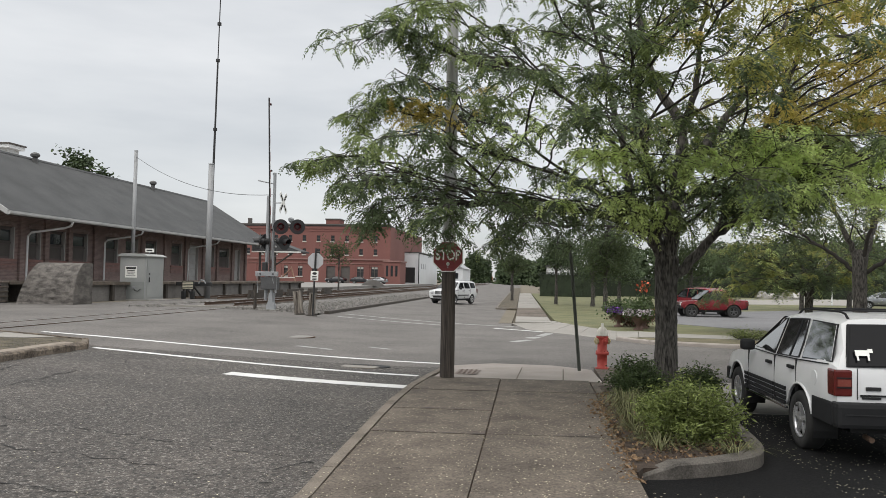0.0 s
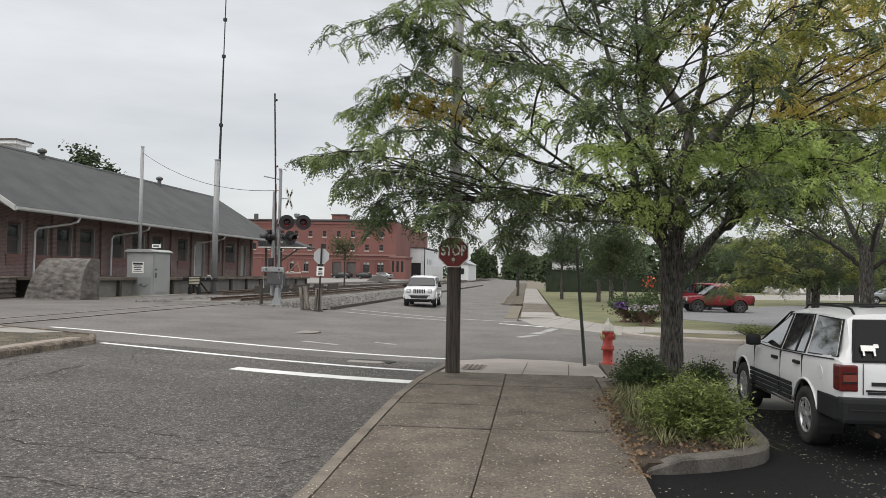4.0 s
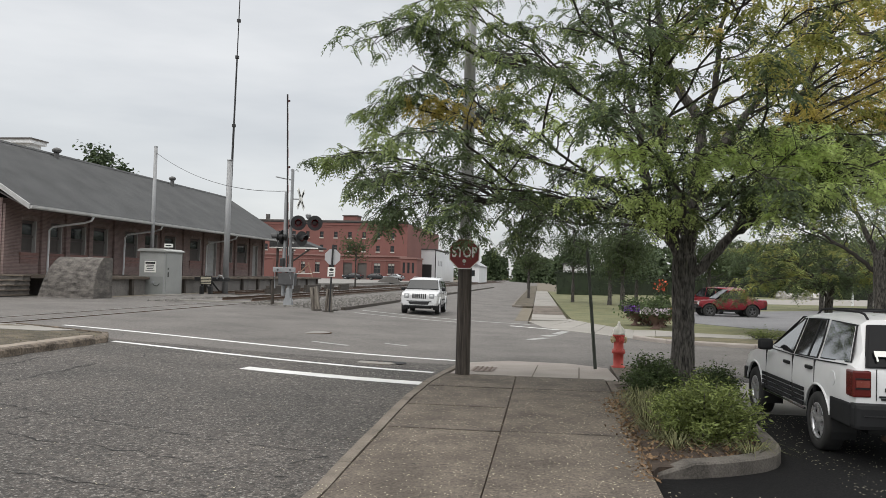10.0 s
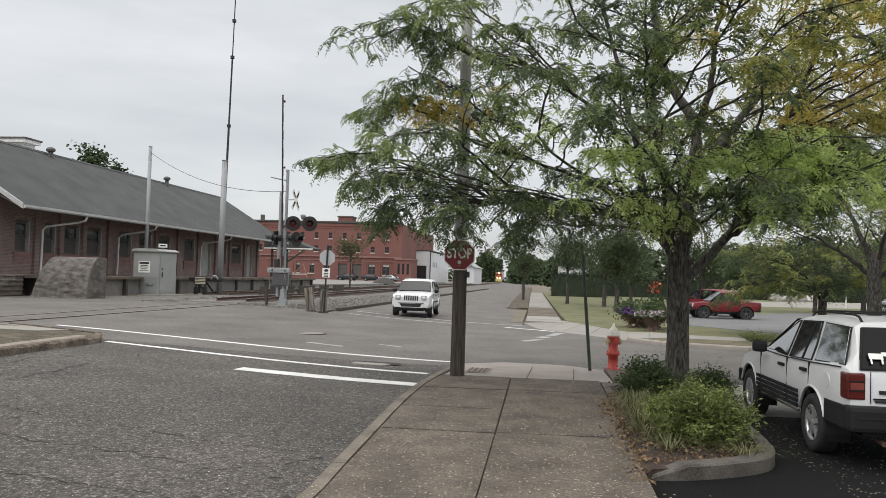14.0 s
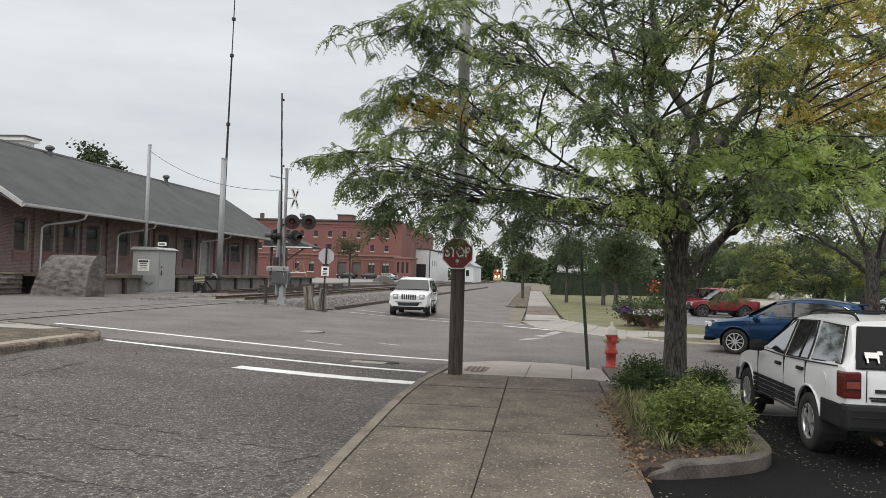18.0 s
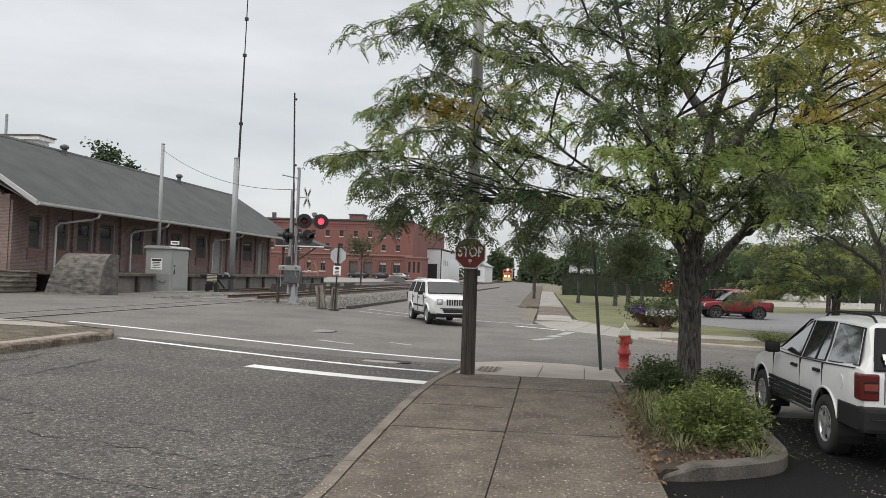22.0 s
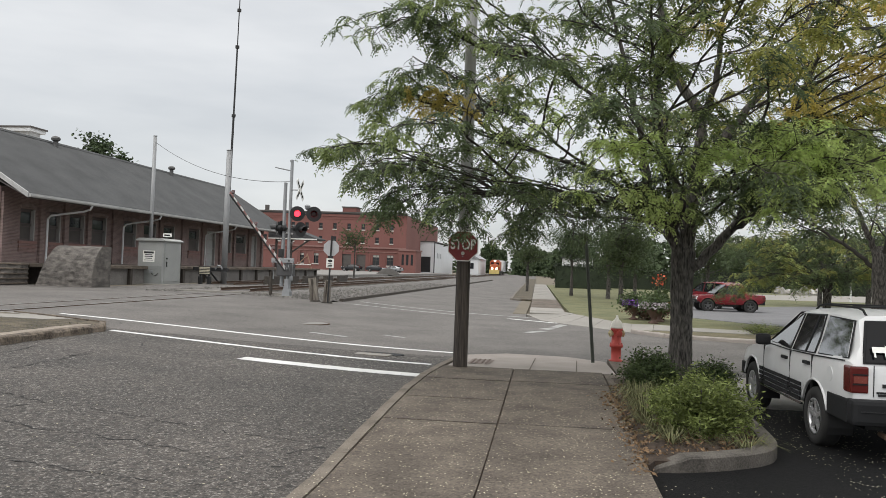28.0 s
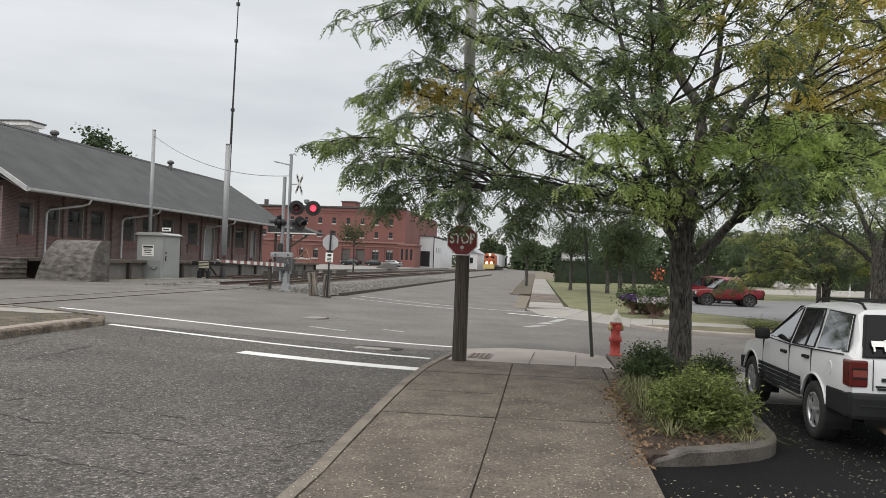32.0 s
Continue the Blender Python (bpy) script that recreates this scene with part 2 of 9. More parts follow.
VERGE = mat("browned_verge_grass", (0.055, 0.05, 0.026), (0.18, 0.155, 0.09), 0.7, 0.95, bump=0.7, fine=0.05, spread=0.16)
DRY_TURF = mat("dry_worn_turf", (0.035, 0.032, 0.02), (0.13, 0.105, 0.075), 0.35, 1.0, bump=1.0, fine=0.04, spread=0.1)
DIRT = mat("dry_dirt", (0.1, 0.085, 0.06), (0.19, 0.165, 0.125), 1.2, 1.0, bump=0.5, fine=0.05)
YARD = mat("pale_grey_gravel_yard", (0.15, 0.142, 0.133), (0.27, 0.26, 0.245), 1.5, 1.0, bump=0.5, fine=0.1)
BALLAST = mat("grey_ballast", (0.05, 0.046, 0.043), (0.2, 0.188, 0.175), 0.3, 1.0, bump=0.9, fine=0.06, spread=0.12)
WHITE_LINE = mat("worn_white_road_paint", (0.5, 0.5, 0.49), (0.8, 0.8, 0.79), 0.6, 0.75, bump=0.2, fine=0.015)
WHITE_FAINT = mat("faded_white_road_paint", (0.2, 0.2, 0.195), (0.42, 0.42, 0.41), 0.5, 0.8, bump=0.2, fine=0.02)
ROOF = mat("grey_shingle_roofing", (0.05, 0.051, 0.052), (0.092, 0.094, 0.096), 1.6, 0.92, bump=0.6, fine=0.12, spread=0.2, gloss=0.3)
BRICK = mat("old_red_brick", (0.14, 0.096, 0.09), (0.25, 0.185, 0.172), 1.5, 0.9, bump=0.3, fine=0.07)
bricked(BRICK, (1.9, 2.1, 2.1))
BRICK_FAR = mat("red_painted_brick", (0.165, 0.07, 0.06), (0.225, 0.1, 0.086), 6.0, 0.88, bump=0.2, fine=0.3)
DARK_WOOD = mat("dark_brown_painted_wood", (0.06, 0.053, 0.049), (0.12, 0.108, 0.1), 0.8, 0.8, bump=0.2, fine=0.05)
SOFFIT = mat("grey_brown_soffit_boards", (0.1, 0.094, 0.09), (0.16, 0.15, 0.144), 1.0, 0.85)
WHITE_PAINT = mat("white_painted_metal", (0.68, 0.69, 0.7), (0.78, 0.79, 0.8), 1.0, 0.5)
GUTTER = mat("dull_white_gutter_paint", (0.32, 0.32, 0.315), (0.5, 0.5, 0.49), 0.5, 0.6)
WHITE_WALL = mat("white_painted_wall", (0.62, 0.63, 0.64), (0.74, 0.75, 0.76), 3.0, 0.85)
GREY_METAL = mat("grey_galvanised_steel", (0.26, 0.27, 0.28), (0.38, 0.39, 0.4), 0.6, 0.55, 0.5)
CABINET = mat("pale_grey_painted_cabinet", (0.25, 0.26, 0.25), (0.36, 0.365, 0.355), 0.8, 0.55, dirt=0.2)
CABINET_DARK = mat("darker_grey_cabinet", (0.2, 0.21, 0.205), (0.28, 0.29, 0.28), 0.8, 0.6)
BLACK = mat("black_painted_metal", (0.012, 0.012, 0.013), (0.025, 0.025, 0.026), 0.4, 0.45)
RUST = mat("rusty_steel", (0.06, 0.035, 0.022), (0.13, 0.085, 0.06), 0.3, 0.8, 0.3, 0.3, 0.03)
RAILTOP = mat("polished_rail_steel", (0.42, 0.41, 0.4), (0.52, 0.51, 0.5), 0.5, 0.35, 0.9)
TIE = mat("weathered_timber_ties", (0.035, 0.029, 0.024), (0.085, 0.074, 0.063), 0.4, 0.95, bump=0.5, fine=0.04)
POLE_WOOD = mat("grey_weathered_pole_wood", (0.32, 0.32, 0.315), (0.52, 0.52, 0.51), 0.3, 0.9, bump=0.6, fine=0.03, tall=0.08)
POLE_DARK = mat("brown_creosoted_wood", (0.012, 0.0095, 0.008), (0.1, 0.083, 0.07), 0.1, 0.9, bump=1.0, fine=0.02, tall=0.05, spread=0.13)
SIGN_RED = mat("faded_red_sign_sheeting", (0.16, 0.018, 0.02), (0.22, 0.028, 0.028), 0.4, 0.5)
SIGN_WHITE = mat("white_sign_sheeting", (0.74, 0.74, 0.7), (0.84, 0.84, 0.8), 0.4, 0.5)
SIGN_BACK = mat("bare_aluminium_sign_back", (0.42, 0.42, 0.43), (0.5, 0.5, 0.51), 0.3, 0.5, 0.3)
BARK = mat("furrowed_grey_brown_bark", (0.01, 0.009, 0.008), (0.135, 0.124, 0.111), 0.04, 0.95, bump=1.0, fine=0.022, tall=0.22, spread=0.12)
BARK_DARK = mat("smooth_dark_limb_bark", (0.018, 0.016, 0.014), (0.055, 0.048, 0.042), 0.1, 0.9, bump=0.6, fine=0.03, tall=0.3)
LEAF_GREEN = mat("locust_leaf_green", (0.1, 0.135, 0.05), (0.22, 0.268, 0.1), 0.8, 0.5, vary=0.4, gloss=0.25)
# deep and light green also paint the main crown's shaded and lit sides
LEAF_DEEP_SHADE = mat("locust_leaf_deep_shade_green", (0.04, 0.06, 0.031), (0.115, 0.148, 0.07), 0.8, 0.5, vary=0.4, gloss=0.25)
LEAF_LIGHT_LIT = mat("locust_leaf_light_lit_green", (0.3, 0.385, 0.135), (0.54, 0.625, 0.25), 0.6, 0.5, vary=0.3, gloss=0.25)
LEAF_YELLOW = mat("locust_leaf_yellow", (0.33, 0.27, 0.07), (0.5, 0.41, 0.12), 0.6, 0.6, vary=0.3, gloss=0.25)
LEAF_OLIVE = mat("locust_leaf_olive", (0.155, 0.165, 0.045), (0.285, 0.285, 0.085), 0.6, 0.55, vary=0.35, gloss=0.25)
SHRUB = mat("shrub_leaf_green", (0.045, 0.068, 0.02), (0.235, 0.275, 0.085), 0.09, 0.55, vary=0.5, gloss=0.3)
SHRUB_DARK = mat("dark_shrub_leaf", (0.025, 0.042, 0.018), (0.1, 0.135, 0.052), 0.15, 0.6, vary=0.4, gloss=0.3)
PARK_LEAF = mat("park_tree_leaf", (0.025, 0.038, 0.016), (0.075, 0.098, 0.04), 0.8, 0.7, vary=0.4)
FAR_LEAF = mat("far_tree_foliage", (0.03, 0.05, 0.022), (0.07, 0.1, 0.04), 1.5, 0.85, vary=0.3)
MULCH = mat("brown_leaf_mulch", (0.018, 0.012, 0.009), (0.07, 0.048, 0.033), 0.1, 1.0, bump=0.8, fine=0.03)
WHITE_CAR = mat("white_car_paint", (0.6, 0.605, 0.61), (0.66, 0.665, 0.67), 2.0, 0.2)
BLUE_CAR = mat("blue_car_paint", (0.005, 0.03, 0.085), (0.008, 0.04, 0.108), 2.0, 0.16, 0.35)
RED_CAR = mat("red_car_paint", (0.15, 0.01, 0.016), (0.19, 0.016, 0.021), 2.0, 0.25)
SILVER_CAR = mat("silver_car_paint", (0.3, 0.31, 0.32), (0.36, 0.37, 0.38), 2.0, 0.25, 0.5)
DARK_CAR = mat("dark_car_paint", (0.02, 0.022, 0.026), (0.03, 0.032, 0.036), 2.0, 0.25)
TRIM = mat("dark_grey_plastic_trim", (0.009, 0.0092, 0.01), (0.02, 0.0205, 0.022), 0.5, 0.7, gloss=0.25)
TYRE = mat("black_rubber_tyre", (0.014, 0.014, 0.014), (0.028, 0.027, 0.026), 0.2, 0.85)
RIM = mat("silver_alloy_rim", (0.55, 0.55, 0.56), (0.65, 0.65, 0.66), 0.2, 0.3, 0.7)
CHROME = mat("chrome", (0.7, 0.7, 0.71), None, 1.0, 0.12, 1.0)
CAR_GLASS = glass("tinted_car_glass", (0.008, 0.009, 0.01), 0.01)
CAR_GLASS.node_tree.nodes["Principled BSDF"].inputs["Specular IOR Level"].default_value = 0.6
PRIVACY_GLASS = glass("dark_privacy_glass", (0.006, 0.006, 0.007), 0.02)
PRIVACY_GLASS.node_tree.nodes["Principled BSDF"].inputs["Specular IOR Level"].default_value = 0.2
CLEAR_GLASS = glass("bright_car_glass", (0.012, 0.013, 0.014), 0.01)
CLEAR_GLASS.node_tree.nodes["Principled BSDF"].inputs["IOR"].default_value = 4.8
WINDOW_GLASS = glass("dark_window_glass", (0.02, 0.023, 0.026), 0.06)
TAIL_RED = mat("red_tail_lens", (0.075, 0.01, 0.009), (0.12, 0.018, 0.015), 0.2, 0.2)
CLEAR_LENS = mat("clear_lamp_lens", (0.5, 0.52, 0.53), (0.62, 0.63, 0.64), 0.2, 0.12)
HYDRANT_RED = mat("weathered_red_hydrant_paint", (0.4, 0.042, 0.034), (0.54, 0.09, 0.07), 0.1, 0.55, bump=0.2, fine=0.02)
HYDRANT_WHITE = mat("chalky_white_hydrant_paint", (0.68, 0.65, 0.57), (0.82, 0.79, 0.72), 0.12, 0.65, bump=0.2, fine=0.02)

HYDRANT_GOLD = mat("worn_yellow_hydrant_cap", (0.4, 0.32, 0.16), (0.6, 0.52, 0.34), 0.1, 0.6)


def leafy(m, share=0.5, glow_through=1.55):
    """Lets light pass through a leaf material."""
    n, l = m.node_tree.nodes, m.node_tree.links
    bsdf, out = n["Principled BSDF"], n["Material Output"]
    src = bsdf.inputs["Base Color"].links[0].from_socket
    tr = n.new("ShaderNodeBsdfTranslucent")
    lift = n.new("ShaderNodeHueSaturation")
    lift.inputs["Value"].default_value = glow_through
    lift.inputs["Saturation"].default_value = 1.0
    l.new(src, lift.inputs["Color"])
    l.new(lift.outputs[0], tr.inputs["Color"])
    mx = n.new("ShaderNodeMixShader")
    mx.inputs[0].default_value = share
    l.new(bsdf.outputs[0], mx.inputs[1])
    l.new(tr.outputs[0], mx.inputs[2])
    l.new(mx.outputs[0], out.inputs["Surface"])


for leaf_mat in (LEAF_GREEN, LEAF_DEEP_SHADE, LEAF_LIGHT_LIT, LEAF_YELLOW, LEAF_OLIVE, PARK_LEAF):
    leafy(leaf_mat)
for leaf_mat in (SHRUB, SHRUB_DARK):
    leafy(leaf_mat, 0.3, 1.4)

# ---- building helpers ----
def gz(x, y):
    """Height of the ground, which climbs towards the railway."""
    u = min(1.0, max(0.0, (-x - 2) / 14))
    return 0.42 * u * u * (3 - 2 * u)


def finish(bm, name, smooth=False):
    bmesh.ops.recalc_face_normals(bm, faces=bm.faces)
    me = bpy.data.meshes.new(name)
    bm.to_mesh(me)
    bm.free()
    if smooth:
        me.shade_smooth()
    return me


def part(name, bm, material, parent=None, label="", smooth=False):
    """Links a bmesh as one mesh object under a thing or under a part."""
    me = finish(bm, name, smooth)
    me.materials.append(material)
    ob = new(name, me)
    if parent is not None:
        ob.parent = parent
    if label:
        ob["label"] = label
    return ob


def empty(name, m, label, category, group="", kind=""):
    ob = new(name)
    ob.empty_display_size = 0.2
    ob.matrix_world = m
    return tagged(ob, label, category, group, kind)


def box(bm, x0, x1, y0, y1, z0, z1, bevel=0.0, m=None):
    vs = [bm.verts.new(v) for v in ((x0, y0, z0), (x1, y0, z0), (x1, y1, z0), (x0, y1, z0), (x0, y0, z1), (x1, y0, z1), (x1, y1, z1), (x0, y1, z1))]
    fs = [bm.faces.new([vs[i] for i in q]) for q in ((3, 2, 1, 0), (4, 5, 6, 7), (0, 1, 5, 4), (1, 2, 6, 5), (2, 3, 7, 6), (3, 0, 4, 7))]
    if bevel:
        es = {e for f in fs for e in f.edges}
        r = bmesh.ops.bevel(bm, geom=list(es), offset=bevel, segments=2, affect="EDGES", profile=0.6)
        vs = list({v for f in r["faces"] for v in f.verts} | {v for v in vs if v.is_valid})
    if m is not None:
        bmesh.ops.transform(bm, matrix=m, verts=[v for v in vs if v.is_valid])
    return bm


def abox(*a, **k):
    return box(bmesh.new(), *a, **k)


def cyl(bm, p0, p1, r0, r1=None, n=12, cap=True):
    """A tapered rod from p0 to p1."""
    r1 = r0 if r1 is None else r1
    p0, p1 = Vector(p0), Vector(p1)
    q = (p1 - p0).to_track_quat("Z", "Y")
    rings = []
    for p, r in ((p0, r0), (p1, r1)):
        rings.append([bm.verts.new(p + q @ Vector((r * math.cos(2 * math.pi * i / n), r * math.sin(2 * math.pi * i / n), 0))) for i in range(n)])
    for i in range(n):
        bm.faces.new((rings[0][i], rings[0][(i + 1) % n], rings[1][(i + 1) % n], rings[1][i]))
    if cap:
        bm.faces.new(rings[0][::-1])
        bm.faces.new(rings[1])
    return bm


def acyl(*a, **k):
    return cyl(bmesh.new(), *a, **k)


def tube(bm, pts, radii, n=8):
    """A bent, tapered rod through pts."""
    rings, last = [], None
    for i, p in enumerate(pts):
        d = Vector(pts[min(i + 1, len(pts) - 1)]) - Vector(pts[max(i - 1, 0)])
        q = d.to_track_quat("Z", "Y")
        r = radii[i] if isinstance(radii, (list, tuple)) else radii
        rings.append([bm.verts.new(Vector(p) + q @ Vector((r * math.cos(2 * math.pi * k / n), r * math.sin(2 * math.pi * k / n), 0))) for k in range(n)])
    for a, b in zip(rings, rings[1:]):
        for k in range(n):
            bm.faces.new((a[k], a[(k + 1) % n], b[(k + 1) % n], b[k]))
    bm.faces.new(rings[0][::-1])
    bm.faces.new(rings[-1])
    return bm


def lathe(bm, profile, n=20, centre=(0, 0, 0)):
    """A turned body round the z axis from (radius, height) pairs."""
    c = Vector(centre)
    rings = [[bm.verts.new(c + Vector((r * math.cos(2 * math.pi * k / n), r * math.sin(2 * math.pi * k / n), z))) for k in range(n)] for r, z in profile]
    for a, b in zip(rings, rings[1:]):
        for k in range(n):
            bm.faces.new((a[k], a[(k + 1) % n], b[(k + 1) % n], b[k]))
    bm.faces.new(rings[0][::-1])
    bm.faces.new(rings[-1])
    return bm


def prism(bm, poly, y0, y1, bevel=0.0, m=None):
    """A body with the outline poly of (x, z) pairs, from y0 to y1."""
    a = [bm.verts.new((x, y0, z)) for x, z in poly]
    b = [bm.verts.new((x, y1, z)) for x, z in poly]
    n = len(poly)
    fs = [bm.faces.new(a), bm.faces.new(b[::-1])]
    for i in range(n):
        fs.append(bm.faces.new((a[(i + 1) % n], a[i], b[i], b[(i + 1) % n])))
    vs = a + b
    if bevel:
        r = bmesh.ops.bevel(bm, geom=list({e for f in fs for e in f.edges}), offset=bevel, segments=2, affect="EDGES", profile=0.6)
        vs = list({v for f in r["faces"] for v in f.verts} | {v for v in vs if v.is_valid})
    if m is not None:
        bmesh.ops.transform(bm, matrix=m, verts=[v for v in vs if v.is_valid])
    return bm


def slab(bm, poly, z0, z1, follow=False):
    """A flat body with the outline poly of (x, y) pairs; with follow, it lies on the climbing ground."""
    g = gz if follow else (lambda x, y: 0)
    a = [bm.verts.new((x, y, z0 + g(x, y))) for x, y in poly]
    b = [bm.verts.new((x, y, z1 + g(x, y))) for x, y in poly]
    n = len(poly)
    bm.faces.new(a[::-1])
    bm.faces.new(b)
    for i in range(n):
        bm.faces.new((a[i], a[(i + 1) % n], b[(i + 1) % n], b[i]))
    return bm


def sheet(bm, xs, ys, z):
    """A grid over xs and ys that lies z above the ground."""
    g = [[bm.verts.new((x, y, z + gz(x, y))) for x in xs] for y in ys]
    for r, s in zip(g, g[1:]):
        for i in range(len(xs) - 1):
            bm.faces.new((r[i], r[i + 1], s[i + 1], s[i]))
    return bm


def steps(a, b, d):
    n = max(1, round(abs(b - a) / d))
    return [a + (b - a) * i / n for i in range(n + 1)]


def strip(bm, p, q, w, z=0.006, n=12, ragged=0.0):
    """A painted stripe w wide from p to q on the ground."""
    p, q = Vector((*p, 0)), Vector((*q, 0))
    d = (q - p).normalized()
    s = Vector((-d.y, d.x, 0)) * w / 2
    rows = []
    for i in range(n + 1):
        c = p.lerp(q, i / n)
        u, v = c + s * (1 + random.uniform(-ragged, ragged)), c - s * (1 + random.uniform(-ragged, ragged))
        rows.append([bm.verts.new((k.x, k.y, gz(k.x, k.y) + z)) for k in (u, v)])
    for a, b in zip(rows, rows[1:]):
        bm.faces.new((a[0], a[1], b[1], b[0]))
    return bm


def letters(text, size, m, material, parent, name="lettering", depth=0.002, bold=0.03):
    """Raised lettering, centred, in the built-in font, as a mesh."""
    cu = bpy.data.curves.new(name, "FONT")
    cu.body, cu.size, cu.align_x, cu.align_y, cu.extrude = text, size, "CENTER", "CENTER", depth
    cu.offset = size * bold
    tmp = bpy.data.objects.new(name, cu)
    me = bpy.data.meshes.new_from_object(tmp)
    bpy.data.objects.remove(tmp)
    me.transform(m)
    me.materials.clear()
    me.materials.append(material)
    ob = new(name, me)
    ob.parent = parent
    return ob


def blade_cloud(spots, length, width, rng, droop=0.4, per=1):
    """Many small two-triangle leaves at spots, as one mesh."""
    vs, fs = [], []
    for p in spots:
        for _ in range(per):
            d = Vector((rng.gauss(0, 1), rng.gauss(0, 1), rng.gauss(0, 0.5) - droop)).normalized()
            s = d.cross(Vector((rng.gauss(0, 1), rng.gauss(0, 1), rng.gauss(0, 1)))).normalized() * width * rng.uniform(0.35, 0.6)
            L = length * rng.uniform(0.6, 1.3)
            k = len(vs)
            mid = p + d * L * 0.5
            vs += [tuple(p), tuple(mid + s), tuple(p + d * L), tuple(mid - s)]
            fs.append((k, k + 1, k + 2, k + 3))
    return vs, fs


def leaf_part(name, spots, length, width, rng, material, parent, droop=0.4, per=1, label=""):
    vs, fs = blade_cloud(spots, length, width, rng, droop, per)
    me = bpy.data.meshes.new(name)
    me.from_pydata(vs, [], fs)
    me.materials.append(material)
    ob = new(name, me)
    ob.parent = parent
    if label:
        ob["label"] = label
    return ob

# ---- ground, streets and railway bed ----
FAR = [-3000, -1200, -500, -250, -120]
xs = FAR + steps(-80, -30, 10) + steps(-28, 0, 1) + steps(2, 40, 6) + [60, 120, 250, 500, 1200, 3000]
ys = [-400, -120, -40] + steps(-12, 60, 6) + steps(70, 200, 15) + [260, 400, 800, 1600, 4000]
ground = tagged(part("ground", sheet(bmesh.new(), xs, ys, -0.09), DIRT), "flat dry ground with thin grass round the streets", "ground", kind="structure")

near_road = tagged(part("road", sheet(bmesh.new(), steps(-60, 0, 1) + steps(1, 60, 4), steps(-8, 17.6, 3.2), 0.0), ASPHALT_OLD),
                   "coarse dark old asphalt with long cracks before the stop line", "road", kind="structure")
road = tagged(part("road", sheet(bmesh.new(), steps(-60, 0, 1) + steps(1, 60, 4), steps(17.6, 34.6, 3.4), 0.0), ASPHALT),
              "worn grey cracked asphalt street crossing", "road", kind="structure")
def walk_x(y):
    """The inner edge of the far sidewalk, which drifts towards the railway."""
    return -0.98 - 0.019 * (y - 36.4)


def sheared(bm, ys_, left, right, n, z):
    """A sheet between two lines left(y) and right(y), z above the ground."""
    g = [[bm.verts.new((left(y) + (right(y) - left(y)) * i / n, y, z + gz(left(y) + (right(y) - left(y)) * i / n, y))) for i in range(n + 1)] for y in ys_]
    for a_, b_ in zip(g, g[1:]):
        for i in range(n):
            bm.faces.new((a_[i], a_[i + 1], b_[i + 1], b_[i]))
    return bm


lane = tagged(part("road", sheared(bmesh.new(), [34.6] + steps(40, 320, 10), lambda y: -9.97, lambda y: walk_x(y) - 0.14, 12, 0.0), ASPHALT),
              "worn grey asphalt street beside the railway", "road", kind="structure")
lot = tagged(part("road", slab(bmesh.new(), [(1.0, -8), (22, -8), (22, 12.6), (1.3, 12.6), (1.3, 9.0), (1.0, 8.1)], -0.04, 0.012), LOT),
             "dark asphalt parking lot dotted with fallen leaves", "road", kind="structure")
apron = tagged(part("pavement", slab(bmesh.new(), [(1.3, 12.6), (22, 12.6), (22, 15.2), (3.2, 16.4), (1.3, 16.8)], -0.04, 0.016), CONCRETE_PALE),
               "pale concrete driveway apron", "pavement", kind="structure")

# lawns behind the far kerb
lawn = tagged(part("grass_lawn", slab(bmesh.new(), [(0.72, 44.0), (0.9, 38.0), (1.53, 34.9), (2.55, 32.0), (3.1, 30.75), (3.95, 30.9), (5.3, 29.6), (14, 26.8), (14, 34), (8.2, 39), (7.6, 44.5), (26, 45), (60, 45), (60, 118), (-0.75, 118)], -0.05, 0.1), GRASS),
              "mown green lawn with dry patches", "lawn", kind="structure")
far_lot = tagged(part("road", slab(bmesh.new(), [(6.4, 37.6), (9.0, 33.6), (14, 31.0), (60, 14.5), (60, 72), (32, 67), (18.9, 61.3), (14.7, 57), (7.4, 50.4), (6.6, 44)], -0.05, 0.114), asphalt("grey_lot_asphalt", (0.1, 0.1, 0.105), (0.15, 0.15, 0.155), 0, 0.2)),
                 "grey asphalt parking lot behind the lawn", "road", kind="structure")
cross_road = tagged(part("road", slab(bmesh.new(), [(16, 76.5), (21.9, 78.3), (28.6, 80.7), (60, 90), (60, 118), (42.7, 117), (29.5, 105), (18, 97)], -0.05, 0.113), CONCRETE_PALE),
                    "pale concrete drive beyond the far lot", "road", kind="structure")
verge = tagged(part("grass_verge", slab(bmesh.new(), [(14.2, 26.55), (5.1, 27.95), (3.55, 27.55), (2.95, 27.5), (3.75, 26.2), (6.2, 25.35), (14, 23.75), (60, 10), (60, 22)], -0.05, 0.115), VERGE),
               "narrow dry grass verge along the kerb", "verge", kind="structure")
median = tagged(part("grass_island", slab(bmesh.new(), [(-10.3, -8), (-10.3, 16.7), (-10.7, 17.5), (-13.6, 18.0), (-13.6, -8)], -0.05, 0.12, True), DRY_TURF),
                "dry grass island with a worn concrete kerb", "grass island", kind="structure")
island_walk = tagged(part("pavement", slab(bmesh.new(), [(-15.5, 16.6), (-13.0, 16.7), (-11.9, 17.0), (-11.5, 17.72), (-12.8, 17.95), (-15.5, 18.1)], 0.0, 0.13, True), CONCRETE_PALE), "pale worn concrete strip across the island", "pavement", kind="structure")
